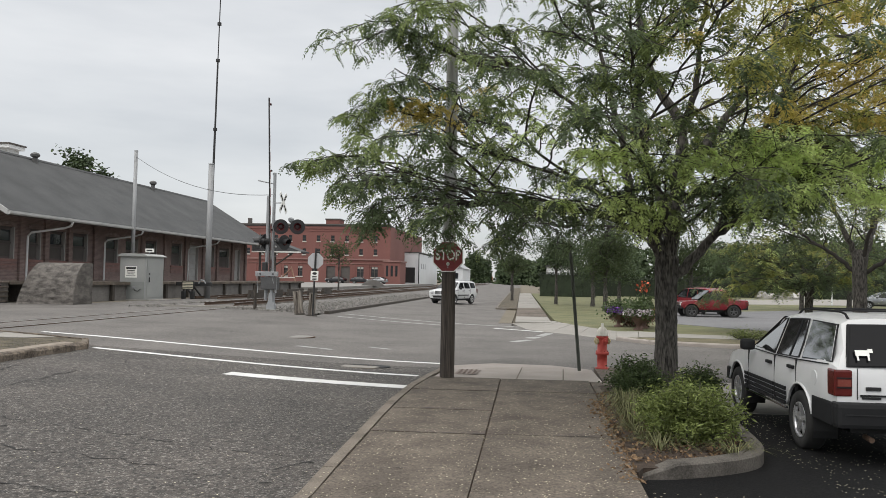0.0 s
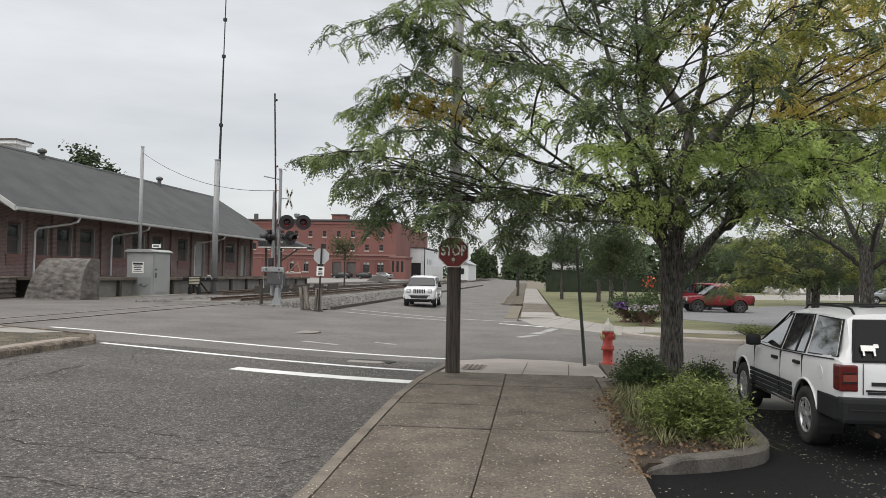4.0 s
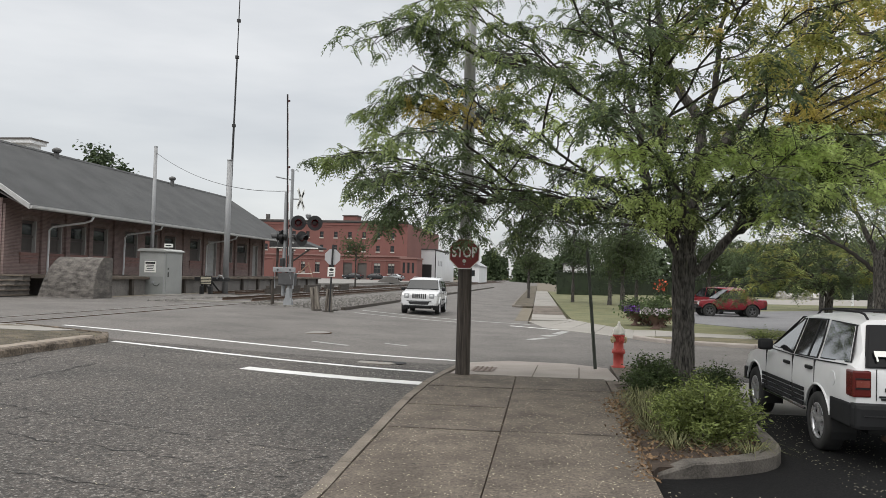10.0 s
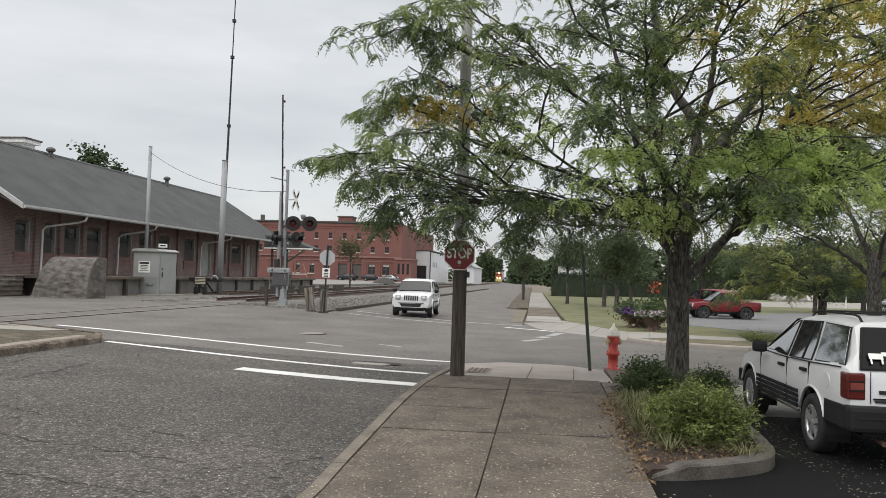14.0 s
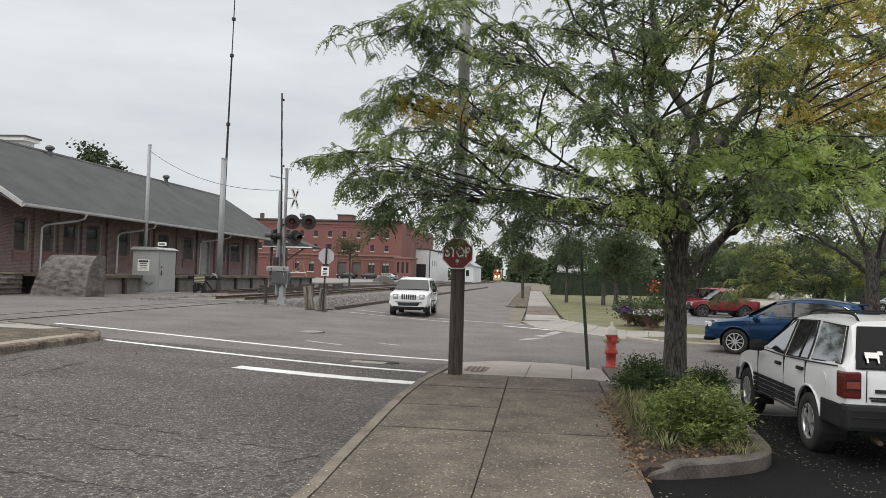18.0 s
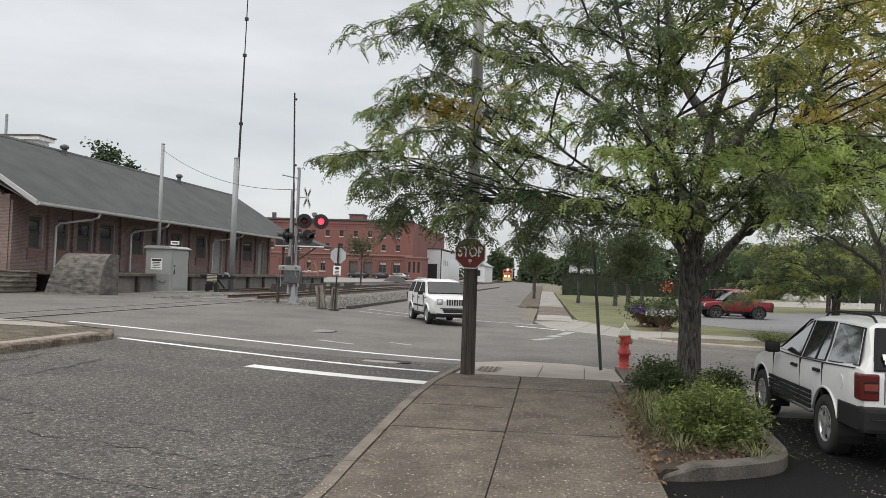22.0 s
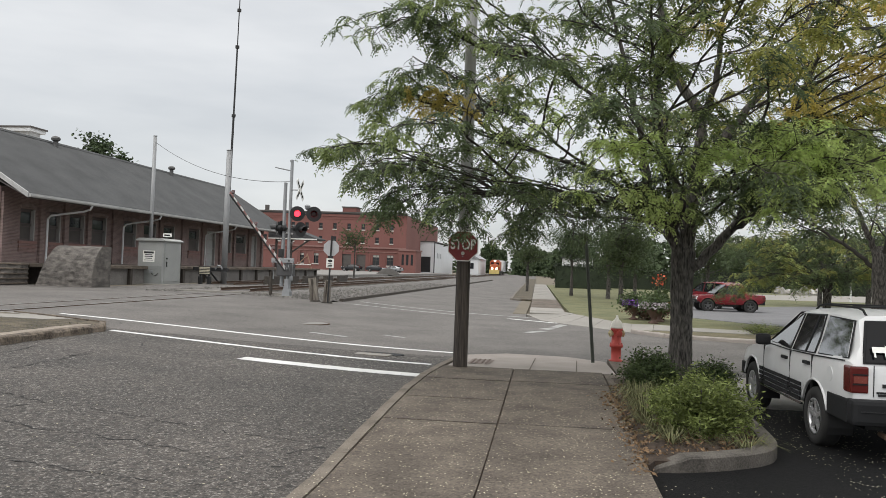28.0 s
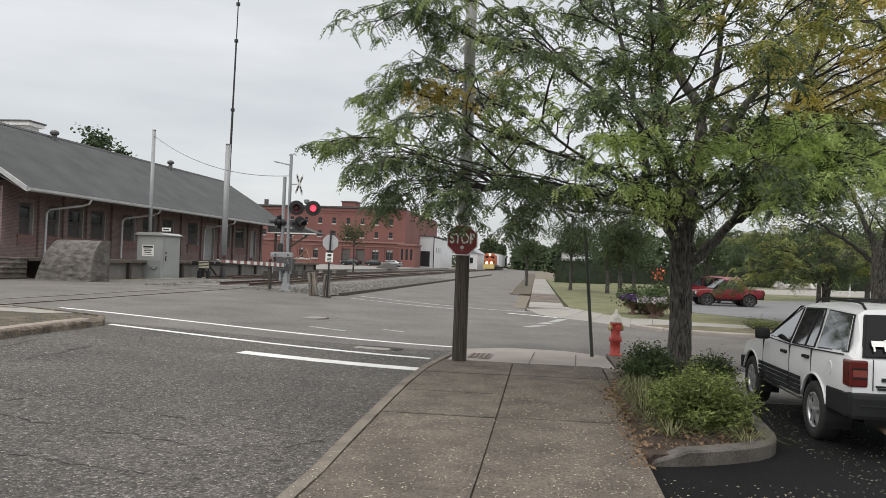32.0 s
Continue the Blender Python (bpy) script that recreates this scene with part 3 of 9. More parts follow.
tree_lawn = tagged(part("grass_verge", slab(bmesh.new(), [(-2.65, 53.6), (-2.1, 52.6), (walk_x(52.4) - 0.02, 52.4), (walk_x(200) - 0.02, 200), (-5.7, 200), (-2.95, 66.0)], -0.05, 0.12), DRY_TURF),
                   "grass strip with street trees along the kerb", "verge", kind="structure")
yard = tagged(part("ground", slab(bmesh.new(), [(-90, 88), (-29.5, 88), (-27.0, 96), (-26.5, 200), (-95, 200)], 0.0, 0.72), YARD),
              "grey gravel yard before the red building", "ground", kind="structure")


def kerb_run(pts, w, h, label, follow=False, material=KERB, broken=0.0):
    """A kerb along pts, its stones as parts."""
    base = empty("kerb", pose(0, 0, 0), label, "kerb", kind="structure")
    for p, q in zip(pts, pts[1:]):
        p, q = Vector((*p, 0)), Vector((*q, 0))
        n = max(1, round((q - p).length / 3.0))
        d = (q - p).normalized()
        s = Vector((-d.y, d.x, 0)) * w
        for i in range(n):
            a, b = p.lerp(q, i / n) + d * 0.006, p.lerp(q, (i + 1) / n) - d * 0.006
            bm = bmesh.new()
            rows = []
            for c in [a.lerp(b, u / 9) for u in range(10)] if broken else (a, b):
                g = gz(c.x, c.y) if follow else 0
                j = random.uniform(-0.006, 0.006)
                e = broken * max(0.0, random.gauss(0.3, 0.6))
                ring = [c + s * e * 0.4, c + s * e, c + s * (0.12 + 1.6 * e), c + s * 0.95, c + s]
                zs = (-0.08, h - 0.03 - 0.1 * e, h + j - 0.05 * e, h + j + 0.003, -0.08)
                rows.append([bm.verts.new((k.x, k.y, g + z)) for k, z in zip(ring, zs)])
            for u, v in zip(rows, rows[1:]):
                for k in range(4):
                    bm.faces.new((u[k], v[k], v[k + 1], u[k + 1]))
            bm.faces.new(rows[0])
            bm.faces.new(rows[-1][::-1])
            part("kerb_stone", bm, material, base)
    return base


# near sidewalk: slabs between the kerb and the planting bed
sidewalk = empty("pavement", pose(0, 0, 0), "grey-brown concrete sidewalk of large stained slabs", "pavement", kind="structure")
LEFT = [(-8, -1.83), (6.6, -1.88), (7.6, -1.93), (9.35, -2.0), (10.6, -2.05), (12.2, -2.09), (13.6, -2.08), (15.3, -1.97), (16.6, -1.81)]


def left_edge(y):
    for (a, u), (b, v) in zip(LEFT, LEFT[1:]):
        if a <= y <= b:
            return u + (v - u) * (y - a) / (b - a)
    return LEFT[-1][1]


def joint_x(y):
    """The long joint down the middle of the walk."""
    return -0.56 - 0.012 * max(0.0, y - 7)


# joints across the walk: those of the kerb side, then those of the bed side
JOINTS = ([-8, -3.4, -1.6, 0.2, 2.05, 3.9, 5.75, 7.66, 9.5, 11.25, 13.2, 14.95], [-8, -3.4, -1.6, 0.2, 2.05, 3.9, 5.75, 9.55, 13.28, 14.95])
for side in (0, 1):
    for y0, y1 in zip(JOINTS[side], JOINTS[side][1:]):
        j = 0.012
        if side == 0:
            ys_ = steps(y0 + j, y1 - j, 0.6)
            poly = [(joint_x(y) - j, y + 0.03) for y in ys_] + [(left_edge(y) + 0.004, y) for y in ys_[::-1]]
        else:
            poly = [(1.0 - j, y0 + j + 0.06), (1.0 - j, y1 - j + 0.06), (joint_x(y1) + j, y1 - j), (joint_x(y0) + j, y0 + j)]
        lift = random.uniform(-0.007, 0.007)
        part("slab", slab(bmesh.new(), poly, -0.05, 0.128 + lift), CONCRETE, sidewalk)
part("joint_fill", slab(bmesh.new(), [(-1.84, -8), (0.98, -8), (0.98, 14.9), (-2.0, 14.9), (-2.1, 13), (-2.0, 10)], -0.05, 0.112), MULCH, sidewalk)
# ramp at the corner, scored by shallow joints
for x0, x1, y1 in ((-0.36, -0.3, 17.6), (0.52, 0.6, 17.4)):
    jb = bmesh.new()
    q = [(x0 - 0.012, 15.0), (x0 + 0.012, 15.0), (x1 + 0.012, y1), (x1 - 0.012, y1)]
    jb.faces.new([jb.verts.new((x, y, 0.127 - (y - 14.97) * 0.024)) for x, y in q])
    part("joint", jb, CONCRETE, sidewalk)
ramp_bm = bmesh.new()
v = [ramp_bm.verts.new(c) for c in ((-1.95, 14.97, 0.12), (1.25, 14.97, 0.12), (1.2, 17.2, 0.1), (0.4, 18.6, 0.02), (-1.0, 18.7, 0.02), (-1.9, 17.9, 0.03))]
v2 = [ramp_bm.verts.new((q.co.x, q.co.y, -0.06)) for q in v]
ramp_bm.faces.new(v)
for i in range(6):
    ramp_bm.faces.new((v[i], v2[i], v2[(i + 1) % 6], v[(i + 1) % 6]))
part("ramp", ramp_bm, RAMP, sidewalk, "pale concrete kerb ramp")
part("slab", slab(bmesh.new(), [(1.02, 12.7), (2.1, 12.7), (2.1, 17.6), (1.27, 17.6), (1.27, 14.9), (1.02, 14.9)], -0.05, 0.124), CONCRETE, sidewalk)
pad = bmesh.new()
for row in range(7):
    for col in range(4):
        cx, cy = -1.55 + 0.1 * col, 15.75 + row * 0.15
        lathe(pad, [(0.03, 0.0), (0.018, 0.016)], 6, (cx, cy, 0.129 - (cy - 14.97) * 0.029))
v = [pad.verts.new((x, y, 0.13 - (y - 14.97) * 0.029)) for x, y in ((-1.62, 15.65), (-1.18, 15.65), (-1.14, 16.75), (-1.62, 16.75))]
pad.faces.new(v)
part("tactile_pad", pad, mat("worn_red_brown_pad", (0.15, 0.115, 0.1), (0.24, 0.2, 0.175), 0.2, 0.9), sidewalk, "grid of worn truncated domes")
kerb_run([(-2.0, -8), (-2.05, 6.6), (-2.1, 7.6), (-2.17, 9.35), (-2.22, 10.6), (-2.26, 12.2), (-2.25, 13.6), (-2.14, 15.3), (-1.98, 16.9)], -0.16, 0.13, "worn brown-grey concrete kerb along the sidewalk", False, KERB_WALK)
kerb_run([(-10.15, 16.8), (-10.15, 2), (-10.15, -8)][::-1], 0.18, 0.16, "worn brown concrete kerb of the grass island", True, KERB_BROWN, 0.3)
kerb_run([(-10.334, -8), (-10.334, 2), (-10.334, 16.55)], 0.3, 0.162, "tan concrete edging behind the island kerb", True, KERB_TAN, 0.1)
kerb_run([(-13.4, 18.2), (-10.65, 17.65), (-10.15, 16.8)], -0.16, 0.15, "worn concrete kerb round the island's end", True, KERB_BROWN, 0.3)
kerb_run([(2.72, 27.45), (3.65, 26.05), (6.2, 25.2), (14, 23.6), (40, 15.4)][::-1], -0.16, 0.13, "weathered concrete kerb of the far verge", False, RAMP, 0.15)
kerb_run([(-2.1, 52.3), (-2.78, 53.5), (-3.1, 66.0), (-4.2, 120)], -0.16, 0.14, "grey concrete kerb along the street trees")

# far corner pavement and walk along the street
far_walk = empty("pavement", pose(0, 0, 0), "pale concrete sidewalk beyond the crossing", "pavement", kind="structure")
apron_low = [(-1.15, 36.25), (-0.95, 35.4), (-0.39, 32.2), (0.5, 30.65), (1.5, 29.4), (2.2, 28.3), (2.75, 27.55), (3.5, 27.6)]
apron_up = [(0.62, 36.25), (0.8, 37.6), (1.05, 36.6), (1.53, 34.9), (2.2, 32.95), (2.7, 31.55), (3.08, 30.75), (3.92, 30.9)]
for k in range(7):
    # the dropped kerb: slabs that fall from the lawn to the street
    bm = bmesh.new()
    q = [(*apron_low[k], 0.012), (*apron_low[k + 1], 0.12 if k == 6 else 0.012), (*apron_up[k + 1], 0.122), (*apron_up[k], 0.11)]
    mid = Vector((sum(c[0] for c in q) / 4, sum(c[1] for c in q) / 4, 0))
    q = [Vector(c) + (mid - Vector((c[0], c[1], 0))).normalized() * 0.012 for c in q]
    top, low = [bm.verts.new(c) for c in q], [bm.verts.new((c.x, c.y, -0.08)) for c in q]
    bm.faces.new(top)
    for i in range(4):
        bm.faces.new((top[i], low[i], low[(i + 1) % 4], top[(i + 1) % 4]))
    part("slab", bm, CONCRETE_PALE, far_walk)
part("corner", slab(bmesh.new(), [(3.51, 27.61), (5.1, 28.0), (14.2, 26.6), (60, 10.4), (60, 11.8), (14.2, 27.9), (5.3, 30.0), (3.93, 30.9)], -0.05, 0.125), CONCRETE_PALE, far_walk)
ky = 36.2
while ky < 118:
    part("slab", slab(bmesh.new(), [(walk_x(ky) + 0.01, ky + 0.01), (walk_x(ky) + 1.66, ky + 0.01), (walk_x(ky + 1.83) + 1.66, ky + 1.83), (walk_x(ky + 1.83) + 0.01, ky + 1.83)], -0.05, 0.105 + random.uniform(-0.008, 0.008)), CONCRETE_PALE if ky > 53 or ky < 40 else CONCRETE, far_walk)
    ky += 1.84
part("kerb_gutter", slab(bmesh.new(), [(-1.75, 36.4), (-1.14, 36.6), (walk_x(52) - 0.03, 52.0), (-2.0, 52.0)], -0.05, 0.012), DIRT, far_walk, "strip of bare dirt beside the walk")

# road paint
marks = empty("road_marking", pose(0, 0, 0), "worn white stop line and crosswalk lines", "road marking", kind="structure")
part("stop_line", strip(bmesh.new(), (-6.0, 14.75), (-2.36, 14.28), 0.42, 0.006, 14, 0.06), WHITE_LINE, marks)
part("crosswalk_line", strip(bmesh.new(), (-10.2, 17.1), (-2.4, 15.95), 0.2, 0.006, 30, 0.12), WHITE_LINE, marks)
part("crosswalk_line", strip(bmesh.new(), (-13.3, 19.8), (-2.2, 18.4), 0.2, 0.006, 40, 0.12), WHITE_LINE, marks)
part("crosswalk_line", strip(bmesh.new(), (-9.2, 37.2), (-0.95, 33.9), 0.26, 0.006, 30, 0.15), WHITE_FAINT, marks, "faded white crosswalk line")
part("crosswalk_line", strip(bmesh.new(), (-9.0, 34.9), (-4.0, 33.3), 0.26, 0.006, 14, 0.15), WHITE_FAINT, marks, "faded white crosswalk line")
part("crosswalk_line", strip(bmesh.new(), (-1.75, 32.5), (0.3, 30.95), 0.24, 0.006, 10, 0.15), WHITE_LINE, marks)
part("lane_mark", strip(bmesh.new(), (-6.5, 20.8), (-5.4, 20.45), 0.2, 0.006, 6, 0.3), WHITE_FAINT, marks)
part("lane_mark", strip(bmesh.new(), (-4.7, 21.75), (-4.0, 21.45), 0.16, 0.006, 6, 0.3), WHITE_FAINT, marks)
part("lane_mark", strip(bmesh.new(), (-0.75, 25.5), (-0.2, 26.6), 0.3, 0.006, 4, 0.1), WHITE_FAINT, marks)
part("lane_mark", strip(bmesh.new(), (0.1, 28.4), (0.5, 30.2), 0.34, 0.006, 6, 0.1), WHITE_FAINT, marks)
part("lane_mark", strip(bmesh.new(), (-0.25, 27.3), (0.05, 28.0), 0.4, 0.006, 4, 0.1), WHITE_FAINT, marks)


MANHOLE = mat("worn_grey_manhole_iron", (0.15, 0.143, 0.132), (0.23, 0.22, 0.205), 0.3, 0.8, bump=0.4, fine=0.03)


def manhole(x, y, r, material, label):
    ob = empty("manhole_cover", pose(x, y, gz(x, y)), label, "manhole cover")
    part("rim", lathe(bmesh.new(), [(r * 1.08, -0.02), (r * 1.08, 0.003), (r, 0.004)], 28), RUST, ob)
    part("lid", lathe(bmesh.new(), [(r * 0.97, -0.02), (r * 0.97, 0.005), (r * 0.9, 0.006)], 28), material, ob)
    return ob


manhole(-7.4, 23.6, 0.55, MANHOLE, "pale round manhole cover in the asphalt")

apron_strip = tagged(part("road", sheet(bmesh.new(), steps(-28, -10.4, 1.1), [34.6, 35.7, 36.8], 0.004), ASPHALT), "worn asphalt at the edge of the rail crossing", "road", kind="structure")
dirt_strip = tagged(part("ground", sheet(bmesh.new(), steps(-28, -18.5, 1.0), [36.8, 40, 44, 48, 54], -0.012), DIRT), "bare dirt and gravel round the signal cabinet", "ground", kind="structure")

# ---- railway ----
track_bed = bmesh.new()
for r0, r1 in (((-20.5, -0.03), (-12.2, -0.03)),):
    yy = [36.6] + steps(40, 420, 10)
    prof = [(-26.5, -0.02), (-18.4, 0.0), (-17.7, 0.08), (-13.9, 0.08), (-12.9, 0.0), (-11.4, -0.02), (-9.95, -0.02)]
    g = [[track_bed.verts.new((x, y, 0.42 * min(1, max(0, (-x - 2) / 14)) ** 2 * (3 - 2 * min(1, max(0, (-x - 2) / 14))) + z)) for x, z in prof] for y in yy]
    for a, b in zip(g, g[1:]):
        for i in range(len(prof) - 1):
            track_bed.faces.new((a[i], a[i + 1], b[i + 1], b[i]))
tagged(part("crossing_header", abox(-18.3, -12.6, 36.42, 36.62, 0.1, 0.507, 0.015), CONCRETE_PALE), "pale concrete header at the edge of the rail crossing", "crossing header", kind="structure")
tagged(part("ballast", track_bed, BALLAST), "grey crushed stone ballast under the tracks", "ballast", kind="structure")


def railway(x, y0, y1, top, label):
    ob = empty("railway_track", pose(0, 0, 0), label, "railway track", kind="structure")
    prof = [(-0.07, 0), (0.07, 0), (0.06, 0.02), (0.012, 0.035), (0.012, 0.1), (0.036, 0.115), (0.036, 0.145), (-0.036, 0.145), (-0.036, 0.115), (-0.012, 0.1), (-0.012, 0.035), (-0.06, 0.02)]
    for dx in (-0.76, 0.76):
        part("rail", prism(bmesh.new(), [(x + dx + a, top - 0.145 + b) for a, b in prof], y0, y1), RUST, ob)
        part("rail_head", abox(x + dx - 0.03, x + dx + 0.03, y0, y1, top + 0.001, top + 0.006), RAILTOP, ob, "polished rail head")
    return ob


railway(-15.55, -20, 36.8, 0.432, "steel rails sunk in the asphalt of the crossing")
main_track = railway(0, 0, 215.2, 0.66, "railway track of rusty rails on timber ties")
main_track.matrix_world = pose(-15.45, 36.8, 0, 0, 0, 0.306)
side_track = railway(-21.4, 48.8, 300, 0.6, "rusty side track beside the platform")
tie = bpy.data.meshes.new("tie")
bm = abox(-1.3, 1.3, -0.12, 0.12, -0.16, 0.0, 0.012)
bm.to_mesh(tie)
bm.free()
tie.materials.append(TIE)
for k in range(130):
    for par, cx, top in ((main_track, -16.6, 0.53), (side_track, -21.4, 0.47)):
        y = (37.2 if cx > -18 else 49.1) + k * 0.56
        ob = new("tie", tie)
        ob.parent = par
        ob.matrix_basis = pose((cx if par is side_track else 0.0) + random.uniform(-0.05, 0.05), y if par is side_track else y - 36.8, top - 0.035 + random.uniform(-0.012, 0.004), 0, 0, random.uniform(-1.5, 1.5))

far_track = empty("railway_track", pose(-16.6, 250, 0.0, 0, 0, 3.05), "railway track bending away in the distance", "railway track", kind="structure")
part("ballast", abox(-2.4, 2.4, 0, 460, 0.2, 0.5), BALLAST, far_track)
for dx in (-0.76, 0.76):
    part("rail", abox(dx - 0.05, dx + 0.05, 0, 460, 0.5, 0.66), RUST, far_track)
kerb_run([(-9.95, 36.0), (-10.0, 130)], -0.22, 0.13, "dark timber edge between ballast and street", True, TIE)
# ---- freight depot beside the tracks ----
EAVE_X, RIDGE_X, BACK_X, WALL_X, D0, D1 = -26.0, -33.2, -40.4, -28.6, 35.6, 75.4
PLAT = 1.5
depot = empty("depot_building", pose(0, 0, 0), "long low brick freight depot with a grey shingled gable roof", "building")


def wall_with_openings(bm, along, z0, z1, openings, place, thick):
    """A wall from along[0] to along[1] with openings (a, b, bottom, top); place(s, z, d) gives a point at depth d."""
    cuts = sorted({along[0], along[1], *[v for o in openings for v in o[:2]]})
    for a, b in zip(cuts, cuts[1:]):
        mid = (a + b) / 2
        spans, zs = [], z0
        for o in sorted((o for o in openings if o[0] <= mid <= o[1]), key=lambda o: o[2]):
            if o[2] > zs:
                spans.append((zs, o[2]))
            zs = o[3]
        if zs < z1:
            spans.append((zs, z1))
        for u, w in spans:
            c = [bm.verts.new(place(s, z, d)) for d in (0, thick) for s, z in ((a, u), (b, u), (b, w), (a, w))]
            for q in ((0, 1, 2, 3), (7, 6, 5, 4), (0, 4, 5, 1), (1, 5, 6, 2), (2, 6, 7, 3), (3, 7, 4, 0)):
                bm.faces.new([c[i] for i in q])
    return bm


# (from, to, bottom, top, kind) along the platform wall
DEPOT_OPEN = [(a, b, 2.7, 4.45, "window") for a, b in ((38.6, 39.8), (41.05, 42.1), (42.9, 44.45), (45.15, 46.85), (48.9, 50.5), (51.5, 53.2), (54.3, 56.0), (58.4, 60.2), (65.2, 66.6), (67.7, 70.0))]
DEPOT_OPEN += [(61.6, 63.3, 1.52, 4.45, "white_door"), (71.4, 72.7, 1.52, 4.45, "white_door")]
bm = wall_with_openings(bmesh.new(), (37.0, 74.4), PLAT - 1.2, 5.5, [o[:4] for o in DEPOT_OPEN], lambda s, z, d: (WALL_X - d, s, z), 0.35)
part("wall", bm, BRICK, depot, "dark red brick wall")
# gable ends
for y, out in ((37.0, 1), (74.4, -1)):
    gab = prism(bmesh.new(), [(WALL_X - 0.351, PLAT - 1.2), (-37.8, PLAT - 1.2), (-37.8, 5.2), (RIDGE_X, 8.9), (WALL_X - 0.351, 5.4)], y, y + 0.35 * out)
    part("gable_wall", gab, BRICK, depot, "dark red brick gable wall")
part("back_wall", abox(-38.2, -37.82, 37.0, 74.4, 0.3, 5.2), BRICK, depot)
# roof planes with thickness
slope = (9.45 - 5.05) / (EAVE_X - RIDGE_X)
for a, b in ((EAVE_X, RIDGE_X), (BACK_X, RIDGE_X)):
    part("roof_plane", prism(bmesh.new(), [(a, 5.05), (b, 9.45), (b, 9.25), (a, 4.87)], D0, D1), ROOF, depot, "grey shingled roof slope")
part("ridge_cap", prism(bmesh.new(), [(RIDGE_X - 0.2, 9.36), (RIDGE_X, 9.52), (RIDGE_X + 0.2, 9.36), (RIDGE_X, 9.42)], D0, D1), ROOF, depot)
part("soffit", prism(bmesh.new(), [(EAVE_X - 0.05, 4.86), (WALL_X - 0.3, 6.25), (WALL_X - 0.3, 6.2), (EAVE_X - 0.05, 4.8)], D0 + 0.05, D1 - 0.05), SOFFIT, depot, "dark boarded eave")
part("gutter", prism(bmesh.new(), [(EAVE_X - 0.02, 5.0), (EAVE_X + 0.13, 5.02), (EAVE_X + 0.13, 4.9), (EAVE_X + 0.08, 4.84), (EAVE_X - 0.02, 4.84)], D0, D1), GUTTER, depot, "dull white metal gutter")
for y in (D0 + 0.02, D1 - 0.02):
    part("rake_board", prism(bmesh.new(), [(EAVE_X, 5.06), (RIDGE_X, 9.46), (RIDGE_X, 9.2), (EAVE_X, 4.8)], y - 0.06, y + 0.04), GUTTER if y < 50 else DARK_WOOD, depot)


BRICK_TRIM = mat("pale_worn_arch_brick", (0.2, 0.15, 0.138), (0.34, 0.28, 0.26), 0.3, 0.9, vary=0.2)
SILL = mat("weathered_red_sill", (0.2, 0.105, 0.09), (0.3, 0.18, 0.16), 0.3, 0.9)
APRON = mat("red_brown_brick_apron", (0.145, 0.088, 0.08), (0.25, 0.165, 0.152), 0.3, 0.9)
bricked(APRON, (1.6, 1.8, 1.8))
BOARDED = mat("purplish_brown_boarding", (0.085, 0.068, 0.066), (0.17, 0.138, 0.132), 0.5, 0.85, tall=0.3)
PALE_LIT_JAMB = mat("pale_lit_jamb_paint", (0.26, 0.25, 0.24), (0.46, 0.45, 0.43), 0.2, 0.8, tall=0.3)
DULL_DOOR = mat("dull_grey_door_paint", (0.3, 0.3, 0.295), (0.46, 0.46, 0.45), 0.5, 0.8)


